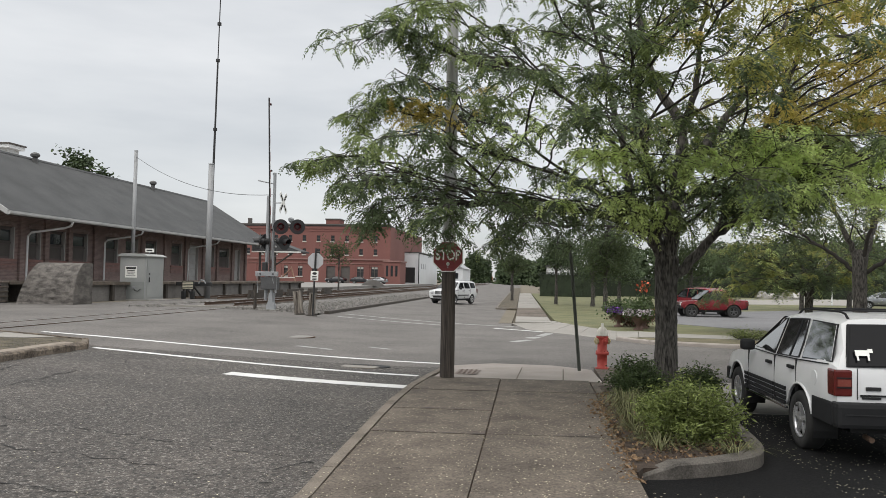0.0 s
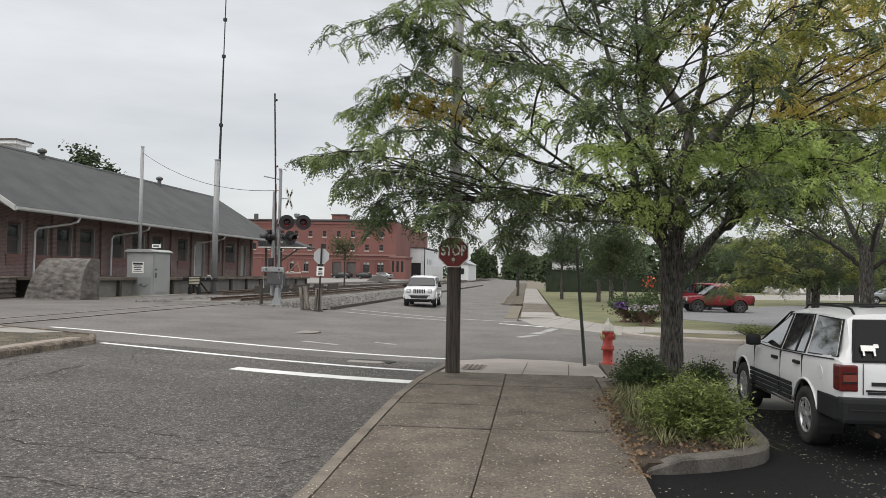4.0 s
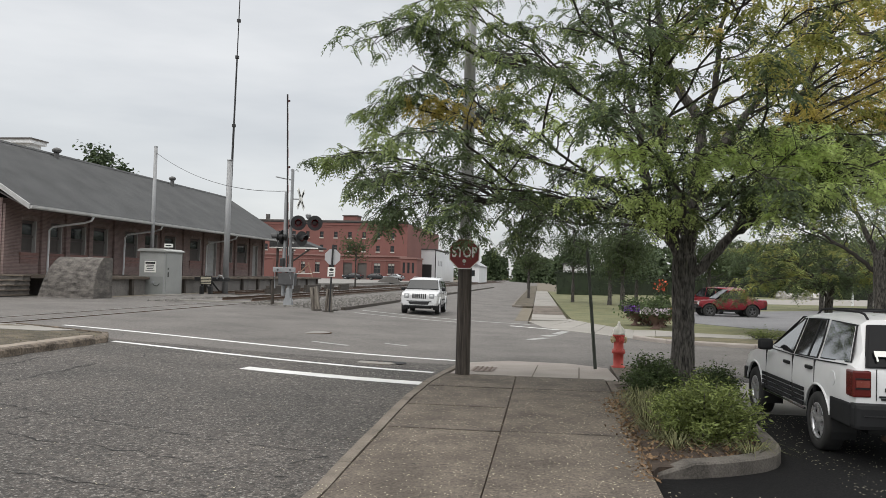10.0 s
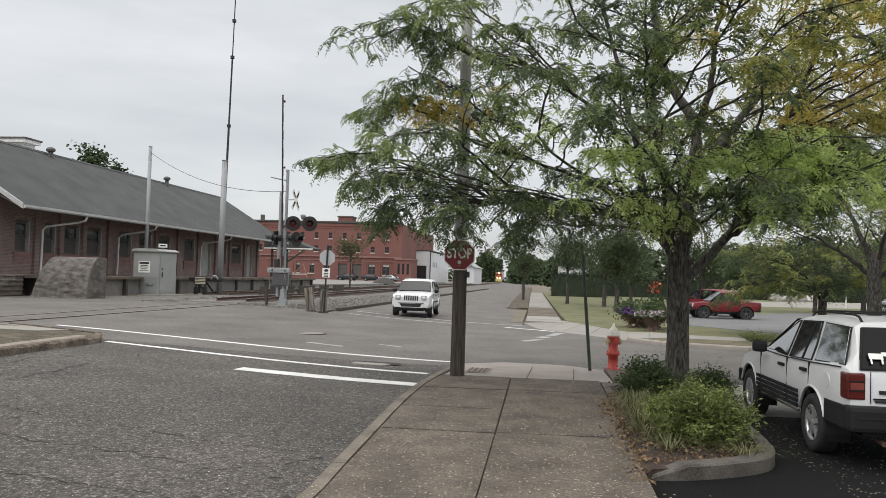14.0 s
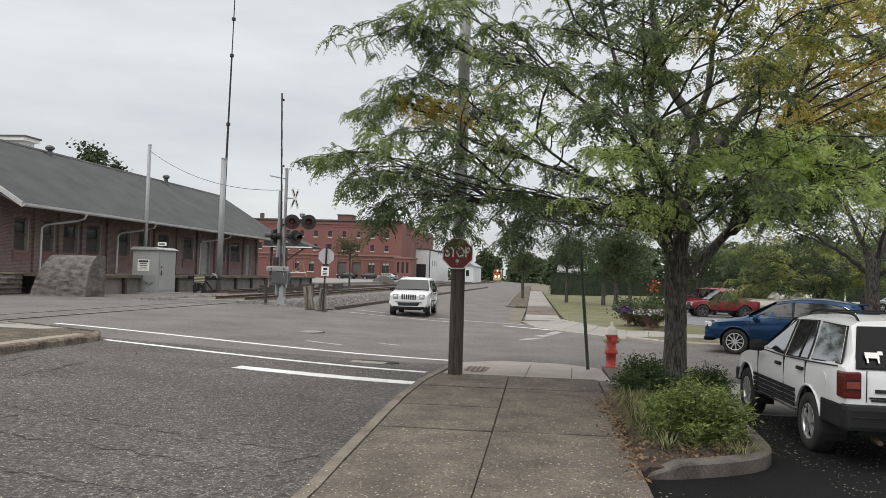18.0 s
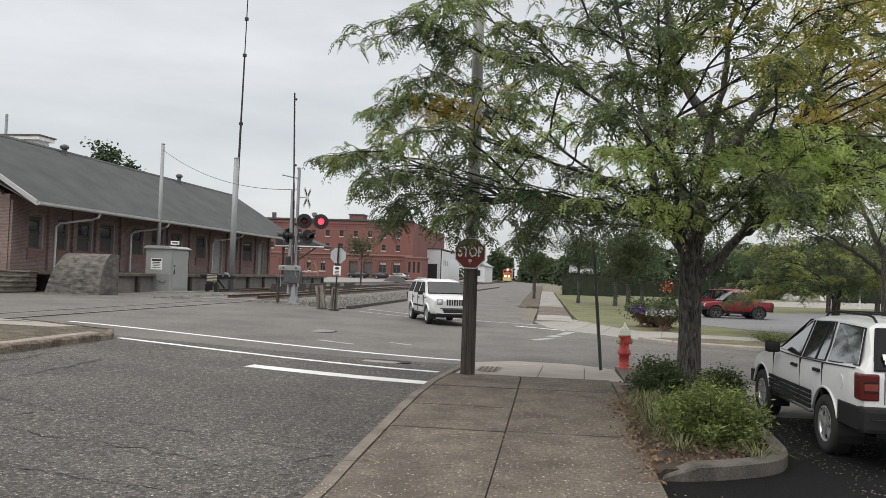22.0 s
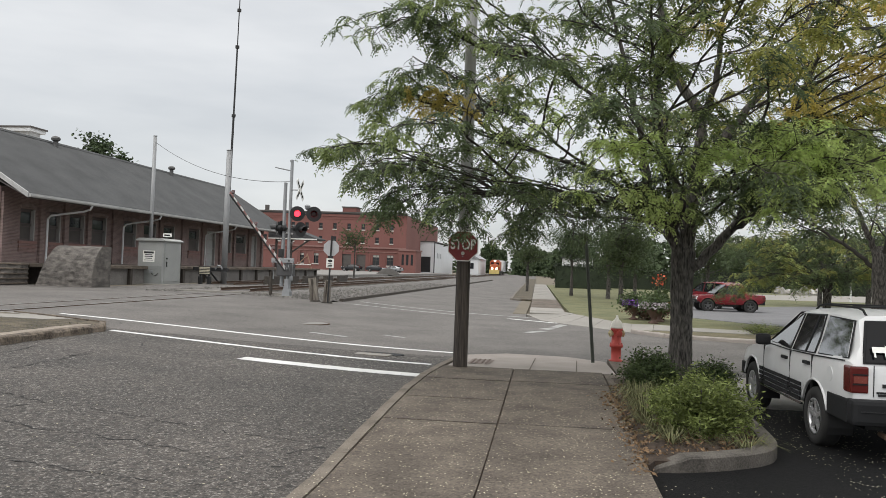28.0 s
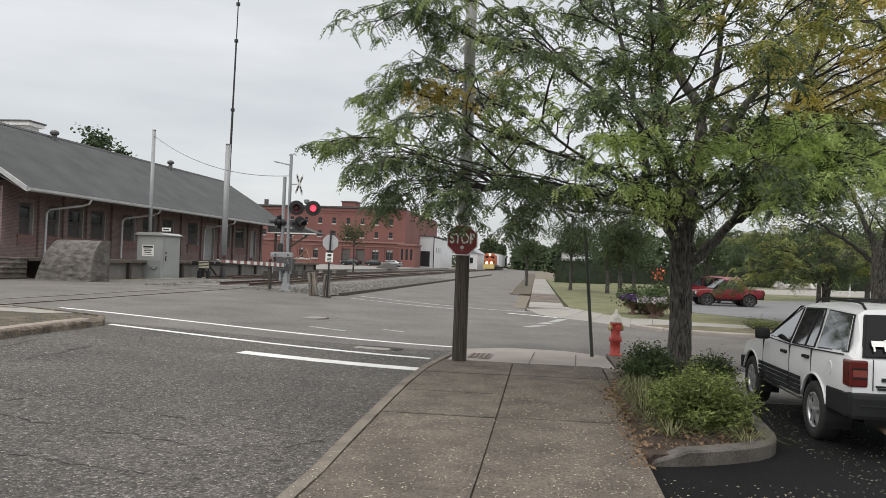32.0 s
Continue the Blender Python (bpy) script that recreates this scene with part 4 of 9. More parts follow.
def depot_opening(y0, y1, z0, z1, kind):
    win = kind == "window"
    w = part("window" if win else "door", abox(WALL_X - 0.26, WALL_X - 0.2, y0 - 0.02, y1 + 0.02, z0, z1), BOARDED if win else DULL_DOOR, depot, "boarded brown sash window" if win else "dull pale painted door")
    f, t = bmesh.new(), 0.08
    box(f, WALL_X - 0.2, WALL_X - 0.1, y0, y0 + t, z0, z1)
    box(f, WALL_X - 0.2, WALL_X - 0.1, y0 + t, y1 - t, z1 - t, z1)
    mid = (z0 + z1) / 2
    box(f, WALL_X - 0.198, WALL_X - 0.13, y0 + t, y1 - t, mid - 0.05, mid + 0.05)
    if not win:
        for z in (z0 + 0.3, z0 + 1.0, z0 + 2.2):
            box(f, WALL_X - 0.198, WALL_X - 0.16, y0 + t, y1 - t, z - 0.05, z + 0.05)
    part("frame", f, DARK_WOOD if win else PALE_LIT_JAMB, w)
    # far jamb only: the sunlit reveal is put into its pale colour
    part("jamb", abox(WALL_X - 0.2, WALL_X + 0.012, y1 - 0.09, y1 - 0.004, z0, z1), PALE_LIT_JAMB, w, "pale far jamb, coloured as a sunlit reveal")
    if win:
        part("sash", abox(WALL_X - 0.198, WALL_X - 0.15, y0 + t + 0.12, y1 - 0.22, mid + 0.1, z1 - t - 0.1), WINDOW_GLASS, w, "dark upper pane")
        part("sash", abox(WALL_X - 0.198, WALL_X - 0.15, y0 + t + 0.12, y1 - 0.22, z0 + 0.12, mid - 0.1), DARK_WOOD, w, "dark lower board")
    # segmental brick arch over the opening
    n = 9
    for i in range(n):
        s = (i + 0.5) / n * 2 - 1
        yc = (y0 + y1) / 2 + s * (y1 - y0 + 0.2) / 2
        zc = z1 + 0.06 + 0.16 * (1 - s * s)
        part("arch_brick", box(bmesh.new(), -0.04, 0.04, -0.5 * (y1 - y0 + 0.2) / n, 0.5 * (y1 - y0 + 0.2) / n - 0.012, -0.08, 0.08, 0, Matrix.Translation((WALL_X, yc, zc)) @ Matrix.Rotation(-s * 0.35, 4, "X")), BRICK_TRIM, w)
    if win:
        part("sill", abox(WALL_X - 0.1, WALL_X + 0.1, y0 - 0.15, y1 + 0.15, z0 - 0.15, z0 - 0.005, 0.01), SILL, w, "weathered red stone sill")
        apron = part("apron", abox(WALL_X + 0.002, WALL_X + 0.05, y0 - 0.1, y1 + 0.1, z0 - 0.62, z0 - 0.155), APRON, w, "red-brown brick panel under the sill")
        part("apron_ledge", abox(WALL_X + 0.002, WALL_X + 0.09, y0 - 0.12, y1 + 0.12, z0 - 0.36, z0 - 0.3), SILL, apron)


for o in DEPOT_OPEN:
    depot_opening(*o)
# brick pilasters between the windows
for y in (37.25, 40.3, 42.5, 44.8, 47.6, 53.75, 57.2, 60.75, 64.2, 67.15, 70.6, 73.9):
    part("pilaster", abox(WALL_X + 0.002, WALL_X + 0.16, y - 0.2, y + 0.2, PLAT + 0.003, 5.2, 0.01), BRICK, depot, "brick pilaster")
# downspouts
for y in (41.6, 49.5, 61.95):
    part("downspout", tube(bmesh.new(), [(EAVE_X + 0.05, y - 0.6, 4.84), (EAVE_X - 0.1, y - 0.55, 4.62), (EAVE_X - 0.6, y - 0.4, 4.5), (WALL_X + 0.4, y - 0.98, 4.2), (WALL_X + 0.22, y - 1.0, 4.0), (WALL_X + 0.2, y - 1.0, PLAT + 0.02)], 0.06, 8), WHITE_PAINT, depot, "white metal downspout")
# roof vents
WEATHERED_STEEL = mat("weathered_dark_steel", (0.07, 0.07, 0.072), (0.16, 0.158, 0.155), 0.2, 0.7, 0.3)
for y, z in ((47.2, 8.9), (63.0, 9.05)):
    vent = part("roof_vent", lathe(bmesh.new(), [(0.16, 0), (0.16, 0.55), (0.13, 0.57)], 12, (RIDGE_X + 0.5, y, z)), WEATHERED_STEEL, depot, "weathered turbine roof vent")
    part("vent_hood", lathe(bmesh.new(), [(0.16, 0.57), (0.27, 0.63), (0.3, 0.76), (0.22, 0.86), (0.06, 0.92)], 12, (RIDGE_X + 0.5, y, z)), WEATHERED_STEEL, vent)

# platform, dock edge and stairs
platform = empty("loading_platform", pose(0, 0, 0), "raised concrete loading platform with a dark timber edge", "platform")
part("deck", slab(bmesh.new(), [(-24.05, 38.2), (-24.05, 79), (WALL_X + 0.14, 79), (WALL_X + 0.14, 36.5), (-26.4, 36.5), (-26.4, 38.2)], PLAT - 0.16, PLAT), CONCRETE, platform, "stained concrete deck")
part("dock_wall", abox(WALL_X + 0.2, -24.3, 38.5, 78.8, 0.0, PLAT - 0.161), mat("dark_dock_wall", (0.09, 0.085, 0.08), (0.24, 0.225, 0.21), 0.8, 0.9, bump=0.5, fine=0.1), platform, "dark dock wall in the shade of the deck")
for y in steps(39, 78, 3.2):
    part("dock_post", abox(-24.28, -24.1, y - 0.12, y + 0.12, 0.1, PLAT - 0.165), TIE, platform)
for k in range(5):
    part("stair_riser", abox(-29.2, -26.45, 33.46 + k * 0.62, 36.45, 0.3 + k * 0.24, 0.3 + (k + 1) * 0.24 - 0.072), OLD_CONCRETE, platform)
    part("stair_tread", abox(-29.25, -26.4, 33.4 + k * 0.62, 36.46, 0.3 + (k + 1) * 0.24 - 0.07, 0.3 + (k + 1) * 0.24, 0.012), CONCRETE, platform, "worn concrete step")

part("stair_cheek", prism(bmesh.new(), [(33.4, 0.3), (36.45, 0.3), (36.45, 1.5), (36.1, 1.5), (33.4, 0.45)], 0, 0.18, 0.01, Matrix(((0, 0, 1, -26.38), (1, 0, 0, 0), (0, 1, 0, 0), (0, 0, 0, 1)))), OLD_CONCRETE, platform, "dark sloping cheek wall of the steps")

# ---- red warehouse and white building up the line ----
warehouse = empty("red_warehouse", pose(0, 0, 0), "three-storey red painted brick warehouse with a flat roof", "building")
WY, WX0, WX1, WTOP, WBASE = 180.0, -92.0, -34.2, 14.0, 0.6
STONE_SILL = mat("pale_stone_sill", (0.4, 0.37, 0.34), (0.55, 0.52, 0.48), 0.4, 0.8)
BLIND = mat("pale_window_blind", (0.42, 0.41, 0.38), (0.55, 0.54, 0.5), 1.0, 0.8)
wins = []
for k in range(15):
    cx = -37.75 - 3.45 * k
    for zc in (11.2, 8.05):
        wins.append((cx - 0.43, cx + 0.43, zc - 0.68, zc + 0.68))
doors_ = [(-49.7, -47.3, 0.62, 4.6), (-46.2, -43.8, 0.62, 4.6)]
ground_wins = [(-42.1, -40.5, 2.2, 4.6), (-38.7, -37.1, 2.2, 4.6), (-53.2, -51.7, 2.2, 4.6), (-56.8, -55.3, 2.2, 4.6), (-60.4, -58.9, 2.2, 4.6), (-64.0, -62.5, 2.2, 4.6)]
bm = wall_with_openings(bmesh.new(), (WX0, WX1), WBASE - 0.6, WTOP, wins + ground_wins + doors_, lambda s, z, d: (s, WY + d, z), 0.5)
part("front_wall", bm, BRICK_FAR, warehouse, "red painted brick front")
part("side_wall", abox(WX1 - 0.5, WX1, WY + 0.502, WY + 50, 0, WTOP), BRICK_FAR, warehouse)
part("rear_wall", abox(WX0, WX1 - 0.5, WY + 50, WY + 50.4, 0, WTOP), BRICK_FAR, warehouse)
part("roof", abox(WX0, WX1, WY, WY + 50, WTOP + 0.004, WTOP + 0.25), ROOF, warehouse)
part("parapet", abox(WX0 - 0.1, WX1 + 0.1, WY - 0.25, WY + 0.4, WTOP + 0.26, WTOP + 0.6), DARK_WOOD, warehouse, "dark coping along the parapet")
part("cornice_band", abox(WX0, WX1, WY - 0.16, WY - 0.002, WTOP - 0.55, WTOP - 0.25), BRICK_FAR, warehouse, "projecting brick cornice")
part("cornice_band", abox(WX0, WX1, WY - 0.08, WY - 0.002, WTOP - 1.15, WTOP - 0.95), BRICK_FAR, warehouse, "projecting brick cornice")
part("belt_course", abox(WX0, WX1, WY - 0.3, WY - 0.002, 6.1, 6.45), SILL, warehouse, "faded belt course")
part("belt_course", abox(WX0, WX1, WY - 0.15, WY - 0.002, 5.2, 5.35), SILL, warehouse, "faded belt course")
for k in range(18):
    cx = -35.9 - 3.45 * k
    part("pilaster", abox(cx - 0.22, cx + 0.22, WY - 0.12, WY - 0.002, WBASE, 5.19), BRICK_FAR, warehouse)
part("penthouse", abox(-50.1, -46.7, WY + 1, WY + 5, WTOP + 0.254, 15.7), BRICK_FAR, warehouse, "brick rooftop penthouse")
part("penthouse_roof", abox(-50.3, -46.5, WY + 0.8, WY + 5.2, 15.704, 15.95), DARK_WOOD, warehouse)
part("chimney", abox(-69.3, -68.5, WY + 0.6, WY + 1.4, WTOP + 0.254, 15.9), DARK_WOOD, warehouse)
for x0, x1, z0, z1 in wins + ground_wins:
    w = part("window", abox(x0, x1, WY + 0.22, WY + 0.26, z0, z1), WINDOW_GLASS, warehouse, "dark window")
    f = bmesh.new()
    mid = (z0 + z1) / 2
    box(f, x0, x1, WY + 0.14, WY + 0.216, mid - 0.05, mid + 0.05)
    if x1 - x0 > 1.2:
        box(f, (x0 + x1) / 2 - 0.06, (x0 + x1) / 2 + 0.06, WY + 0.14, WY + 0.216, z0, z1)
        part("window_blind", abox(x0 + 0.1, x1 - 0.1, WY + 0.19, WY + 0.213, z1 - 0.55, z1 - 0.05), BLIND, w, "pale blind in the top of the window")
    part("window_frame", f, DARK_WOOD, w)
    part("sill", abox(x0 - 0.1, x1 + 0.1, WY - 0.16, WY - 0.002, z0 - 0.28, z0 - 0.02), STONE_SILL, w, "pale stone sill")
for x0, x1, z0, z1 in doors_:
    part("loading_door", abox(x0, x1, WY + 0.25, WY + 0.3, z0, z1), DARK_WOOD, warehouse, "dark brown loading door")
# low wing in front
wing = empty("brick_annexe", pose(0, 0, 0), "low red brick annexe with tall narrow windows", "building")
aw = [(-33.6 + k * 1.05, -33.05 + k * 1.05, 2.4, 4.8) for k in range(3)]
bm = wall_with_openings(bmesh.new(), (-34.1, -30.4), 0, 5.6, aw, lambda s, z, d: (s, 172 + d, z), 0.4)
part("front_wall", bm, BRICK_FAR, wing)
part("side_wall", abox(-30.8, -30.4, 172.402, 179.5, 0, 5.6), BRICK_FAR, wing)
part("side_wall", abox(-34.1, -33.7, 172.402, 179.5, 0, 5.6), BRICK_FAR, wing)
part("roof", abox(-34.3, -30.2, 171.8, 179.7, 5.604, 5.95), SILL, wing, "faded flat roof edge")
for x0, x1, z0, z1 in aw:
    part("window", abox(x0, x1, 172.2, 172.25, z0, z1), WINDOW_GLASS, wing)

white_house = empty("white_building", pose(0, 0, 0), "white block building with a dark loading door", "building")
bm = wall_with_openings(bmesh.new(), (-35.8, -30.5), 0, 8.7, [(-34.5, -31.4, 0.9, 4.9)], lambda s, z, d: (s, 200 + d, z), 0.4)
part("front_wall", bm, WHITE_WALL, white_house)
part("side_wall", abox(-30.9, -30.5, 200.402, 238, 0, 8.5), WHITE_WALL, white_house)
part("side_wall", abox(-35.8, -35.4, 200.402, 238, 0, 8.5), WHITE_WALL, white_house)
part("roof", abox(-36.0, -30.3, 199.8, 238, 8.704, 8.95), DARK_WOOD, white_house, "dark roof edge")
part("loading_door", abox(-34.5, -31.4, 200.2, 200.3, 0.9, 4.9), BLACK, white_house, "black roller door")
part("drainpipe", acyl((-30.4, 199.9, 0.4), (-30.4, 199.9, 8.7), 0.12, n=8), BLACK, white_house)
for k in range(3):
    part("vent_panel", abox(-30.498, -30.44, 205 + k * 3.2, 206.0 + k * 3.2, 4.6, 6.0), GREY_METAL, white_house, "grey wall vent")
low_house = empty("white_building", pose(0, 0, 0), "low white building farther along the street", "building")
part("wall", abox(-25.2, -20.4, 215, 240, 0.2, 5.0), WHITE_WALL, low_house)
part("roof", prism(bmesh.new(), [(-25.6, 5.004), (-22.8, 6.6), (-20.0, 5.004)], 214.7, 240.2), GREY_METAL, low_house)
for k in range(2):
    part("window", abox(-24.4 + k * 1.9, -23.5 + k * 1.9, 214.9, 214.996, 2.2, 3.8), WINDOW_GLASS, low_house)

# pale rooftop far behind the depot
tower_block = empty("office_building", pose(0, 0, 0), "pale flat-roofed building behind the depot", "building")
part("wall", abox(-125, -88.2, 120, 123, 0, 22.6), WHITE_WALL, tower_block)
part("roof_slab", abox(-125.5, -87.4, 119.2, 123.4, 22.604, 23.2), WHITE_PAINT, tower_block)
part("roof_edge", abox(-125.7, -87.2, 119.0, 123.6, 23.204, 23.45), DARK_WOOD, tower_block, "dark roof edge")
part("louvre", abox(-124, -89.0, 119.93, 119.998, 19.6, 22.2), GREY_METAL, tower_block, "band of dark louvres")
for k in range(6):
    part("louvre_slat", abox(-124, -89.0, 119.88, 119.928, 19.8 + k * 0.4, 19.98 + k * 0.4), BLACK, tower_block)
part("roof_antenna", acyl((-95, 121, 23.46), (-95, 121, 27.2), 0.25, n=6), GREY_METAL, tower_block)

# ---- trees and shrubs ----
def fronds(name, origins, dirs, rng, length, pairs, material, parent, label="", wide=0.26):
    """Feathered compound leaves that arch over and hang, as one mesh. origins, dirs: n x 3 arrays."""
    n = len(origins)
    d = dirs / np.linalg.norm(dirs, axis=1, keepdims=True)
    side = np.cross(d, [0, 0, 1.0]) + rng.normal(0, 0.35, (n, 3))
    side /= np.linalg.norm(side, axis=1, keepdims=True)
    up = np.cross(side, d)
    L = length * rng.uniform(0.6, 1.25, (n, 1))
    sag = rng.uniform(0.35, 0.95, (n, 1))
    quads = []
    for k in range(pairs):
        f = 0.1 + 0.88 * k / (pairs - 1)
        run = d * (1 - 0.35 * f) - np.array([0, 0, 1.0]) * sag * 1.6 * f
        run /= np.linalg.norm(run, axis=1, keepdims=True)
        base = origins + d * L * (f - 0.18 * f * f) - np.array([0, 0, 1.0]) * L * sag * f * f
        ll = L * wide * (1.12 - 0.75 * abs(f - 0.45)) * rng.uniform(0.8, 1.2, (n, 1))
        for s in (-1, 1):
            leaf = side * s * 0.9 + run * 0.4 - up * rng.uniform(0.0, 0.5, (n, 1))
            mid = base + leaf * ll * 0.5
            w = run * ll * 0.36
            quads.append(np.stack([base, mid + w, base + leaf * ll, mid - w], 1))
    v = np.concatenate(quads).reshape(-1, 3)
    m = len(v) // 4
    me = bpy.data.meshes.new(name)
    me.vertices.add(len(v))
    me.vertices.foreach_set("co", v.astype(np.float32).ravel())
    me.loops.add(len(v))
    me.loops.foreach_set("vertex_index", np.arange(len(v), dtype=np.int32))
    me.polygons.add(m)
    me.polygons.foreach_set("loop_start", np.arange(0, len(v), 4, dtype=np.int32))
    me.update(calc_edges=True)
    me.materials.append(material)
    ob = new(name, me)
    ob.parent = parent
    if label:
        ob["label"] = label
    return ob


def arch_path(start, d, length, sag, rng, n=7, wander=0.12):
    """Points of a branch that leaves start along d and sinks towards its end."""
    pts, p, d = [Vector(start)], Vector(start), Vector(d).normalized()
    for i in range(n):
        d = (d + Vector((rng.gauss(0, wander), rng.gauss(0, wander), rng.gauss(0, wander * 0.6) - sag * (i / n)))).normalized()
        p = p + d * length / n
        pts.append(p.copy())
    return pts


def smooth_path(pts, n):
    """n + 1 points on a smooth line through pts."""
    out = []
    P = [Vector(p) for p in pts]
    for i in range(n + 1):
        u = i / n * (len(P) - 1)
        k = min(int(u), len(P) - 2)
        f = u - k
        a, b, c, d = P[max(k - 1, 0)], P[k], P[k + 1], P[min(k + 2, len(P) - 1)]
        out.append(0.5 * ((2 * b) + (c - a) * f + (2 * a - 5 * b + 4 * c - d) * f * f + (3 * b - a - 3 * c + d) * f ** 3))
    return out


def locust(x, y, z, girth, fork, stems, reach, rng_seed, label, boughs=120, inner=40, frond=0.21, pairs=7, hue=None, group="", gap=0.2, node=0.15, forks=1.35, low=2.7, high=8.6, keep=None, extra=(), thin=None, twig=0.42, wide=0.26):
    """A honey locust: a furrowed trunk that forks into rising stems, boughs that climb from them and arch out in tiers to the crown's edge, and
    feathered leaves that hang in two rows from the branchlets of each bough. stems: (points, thickness at the foot); reach(bearing, height): the crown's radius."""
    rng, nr = random.Random(rng_seed), np.random.default_rng(rng_seed)
    tree = empty("locust_tree", pose(x, y, z), label, "tree", group)
    trunk = bmesh.new()
    pts = [Vector((0, 0, -0.1)), Vector((0.01, 0, 0.25)), Vector((0.02, 0.02, fork * 0.5)), Vector((0.0, 0, fork * 0.85)), Vector((0.02, 0, fork + 0.12)), Vector((0.04, 0.0, fork + 0.4))]
    rad = [girth * 1.3, girth * 1.08, girth * 0.97, girth * 1.02, girth * 1.08, girth * 0.3]
    n = 36
    rings = []
    for i in range(len(pts) - 1):
        for k in range(12):
            t = k / 12
            p, r = pts[i].lerp(pts[i + 1], t), rad[i] + (rad[i + 1] - rad[i]) * t
            ring = []
            for a in range(n):
                an = 2 * math.pi * a / n
                ca, sa = math.cos(an), math.sin(an)
                ridge = abs(noise.noise((ca * 4.5 + rng_seed, sa * 4.5, p.z * 1.6)))
                fur = 1.06 - 0.32 * max(0.0, 0.3 - ridge) + 0.05 * noise.noise((ca * 9, sa * 9, p.z * 7))
                ring.append(trunk.verts.new(p + Vector((ca, sa, 0)) * r * fur))
            rings.append(ring)
    for a, b in zip(rings, rings[1:]):
        for k in range(n):
            trunk.faces.new((a[k], a[(k + 1) % n], b[(k + 1) % n], b[k]))
    trunk.faces.new(rings[-1])
    part("trunk", trunk, BARK, tree, "furrowed grey-brown trunk")
    feet, paths = [], []
    for line, thick in stems:
        path = smooth_path(line, 22)
        path = [p + Vector((rng.gauss(0, 0.02), rng.gauss(0, 0.02), 0)) for p in path]
        sb = bmesh.new()
        tube(sb, path, [thick * ((1 - i / 22) ** 0.75 * 0.88 + 0.1) * (1 + 0.05 * rng.random()) for i in range(23)], 12)
        part("stem", sb, BARK if thick > 0.085 else BARK_DARK, tree, "", True)
        feet += [p for i, p in enumerate(path[:-2]) if i > 2]
        paths.append((path, 0.62, 0))
    goals = []
    for k in range(boughs + inner):
        b = (k * 137.508 + rng.uniform(-10, 10)) % 360
        h = low + (high - low) * ((k * 0.7549 + rng.uniform(0, 0.06)) % 1) ** 0.8
        h = max(h, 4.0 * low / 2.7) if k >= boughs else h
        q = rng.uniform(0.84, 1.04) if k < boughs else rng.uniform(0.4, 0.75)
        goals.append((b, reach(b, h) * q, h + rng.uniform(-0.12, 0.12)))
    for b, r, h in goals + list(extra):
        g = Vector((math.cos(radians(b)) * r, math.sin(radians(b)) * r, h))
        if keep and not keep(g):
            continue
        # the bough leaves the stem well below its own end
        p0 = min(feet, key=lambda c: abs(c.z - max(fork + 0.5, g.z - 0.1 - 0.26 * (g - c).xy.length)) * 1.1 + (g - c).xy.length * 0.6 + rng.uniform(0, 0.7))
        L = (g - p0).length
        if L < 0.5:
            continue
        rise = Vector((0, 0, 0.06 * L + 0.08))
        bend = Vector((rng.gauss(0, 0.08), rng.gauss(0, 0.08), 0)) * L
        path = smooth_path([p0, p0.lerp(g, 0.3) + rise * 0.7 + bend, p0.lerp(g, 0.7) + rise * 1.5 - bend * 0.5, g], 12)
        path = [p + Vector((rng.gauss(0, 0.03), rng.gauss(0, 0.03), rng.gauss(0, 0.03))) * (0 if i == 0 else 1) for i, p in enumerate(path)]
        paths.append((path, 0.34 if L > 2 else 0.15, 0.005 + 0.004 * L))
        # side boughs fork off flatways, so that the tier spreads like a fan
        for j in range(int(L * forks)):
            t = rng.uniform(0.28, 0.9)
            i = min(int(t * 12), 11)
            al = (path[i + 1] - path[i]).normalized()
            sw = al.cross(Vector((0, 0, 1))).normalized() * (1 if j % 2 else -1)
            sl = rng.uniform(0.5, 1.0) * (0.5 + 0.34 * L * (1 - t))
            sub = arch_path(path[i], al * rng.uniform(0.6, 1.1) + sw * rng.uniform(0.5, 1.0) + Vector((0, 0, rng.uniform(-0.2, 0.4))), sl, 0.16, rng, 8, 0.1)
            paths.append((sub, 0.12, 0.004 + 0.004 * sl))
    spots, ways = [], []
    fine_wood = bmesh.new()
    up = Vector((0, 0, 1))

    def tuft_at(q, along, count):
        """A spur of leaves that spread and hang."""
        a0 = rng.uniform(0, 6.283)
        for k in range(count):
            a = a0 + k * 6.283 / count + rng.gauss(0, 0.35)
            spots.append(q)
            ways.append(along * 0.45 + Vector((math.cos(a), math.sin(a), rng.uniform(-0.3, 0.35))))

    for path, first, r0 in paths:
        L = sum((b - a).length for a, b in zip(path, path[1:]))
        m = len(path) - 1
        if r0:
            lb = bmesh.new()
            tube(lb, path, [r0 * (1 - i / m) ** 0.8 + 0.004 for i in range(m + 1)], 6)
            part("branch", lb, BARK_DARK, tree)
        cnt = max(3, int(L * (1 - first) / gap))
        for s in range(cnt):
            t = first + (1 - first) * (s + 0.8 * rng.random()) / cnt
            i = min(int(t * m), m - 1)
            p = path[i].lerp(path[i + 1], t * m - i)
            along = (path[i + 1] - path[i]).normalized()
            side = along.cross(up)
            side = (side.normalized() if side.length > 0.05 else Vector((1, 0, 0))) * (1 if s % 2 else -1)
            sl = twig * rng.uniform(0.4, 1.15)
            sub = arch_path(p, along * rng.uniform(0.3, 0.9) + side * rng.uniform(0.3, 1.0) + up * rng.uniform(-0.35, 0.4), sl, 0.3, rng, 3, 0.2)
            tube(fine_wood, sub, [0.008, 0.006, 0.005, 0.003], 3)
            nn = max(1, round(sl / node))
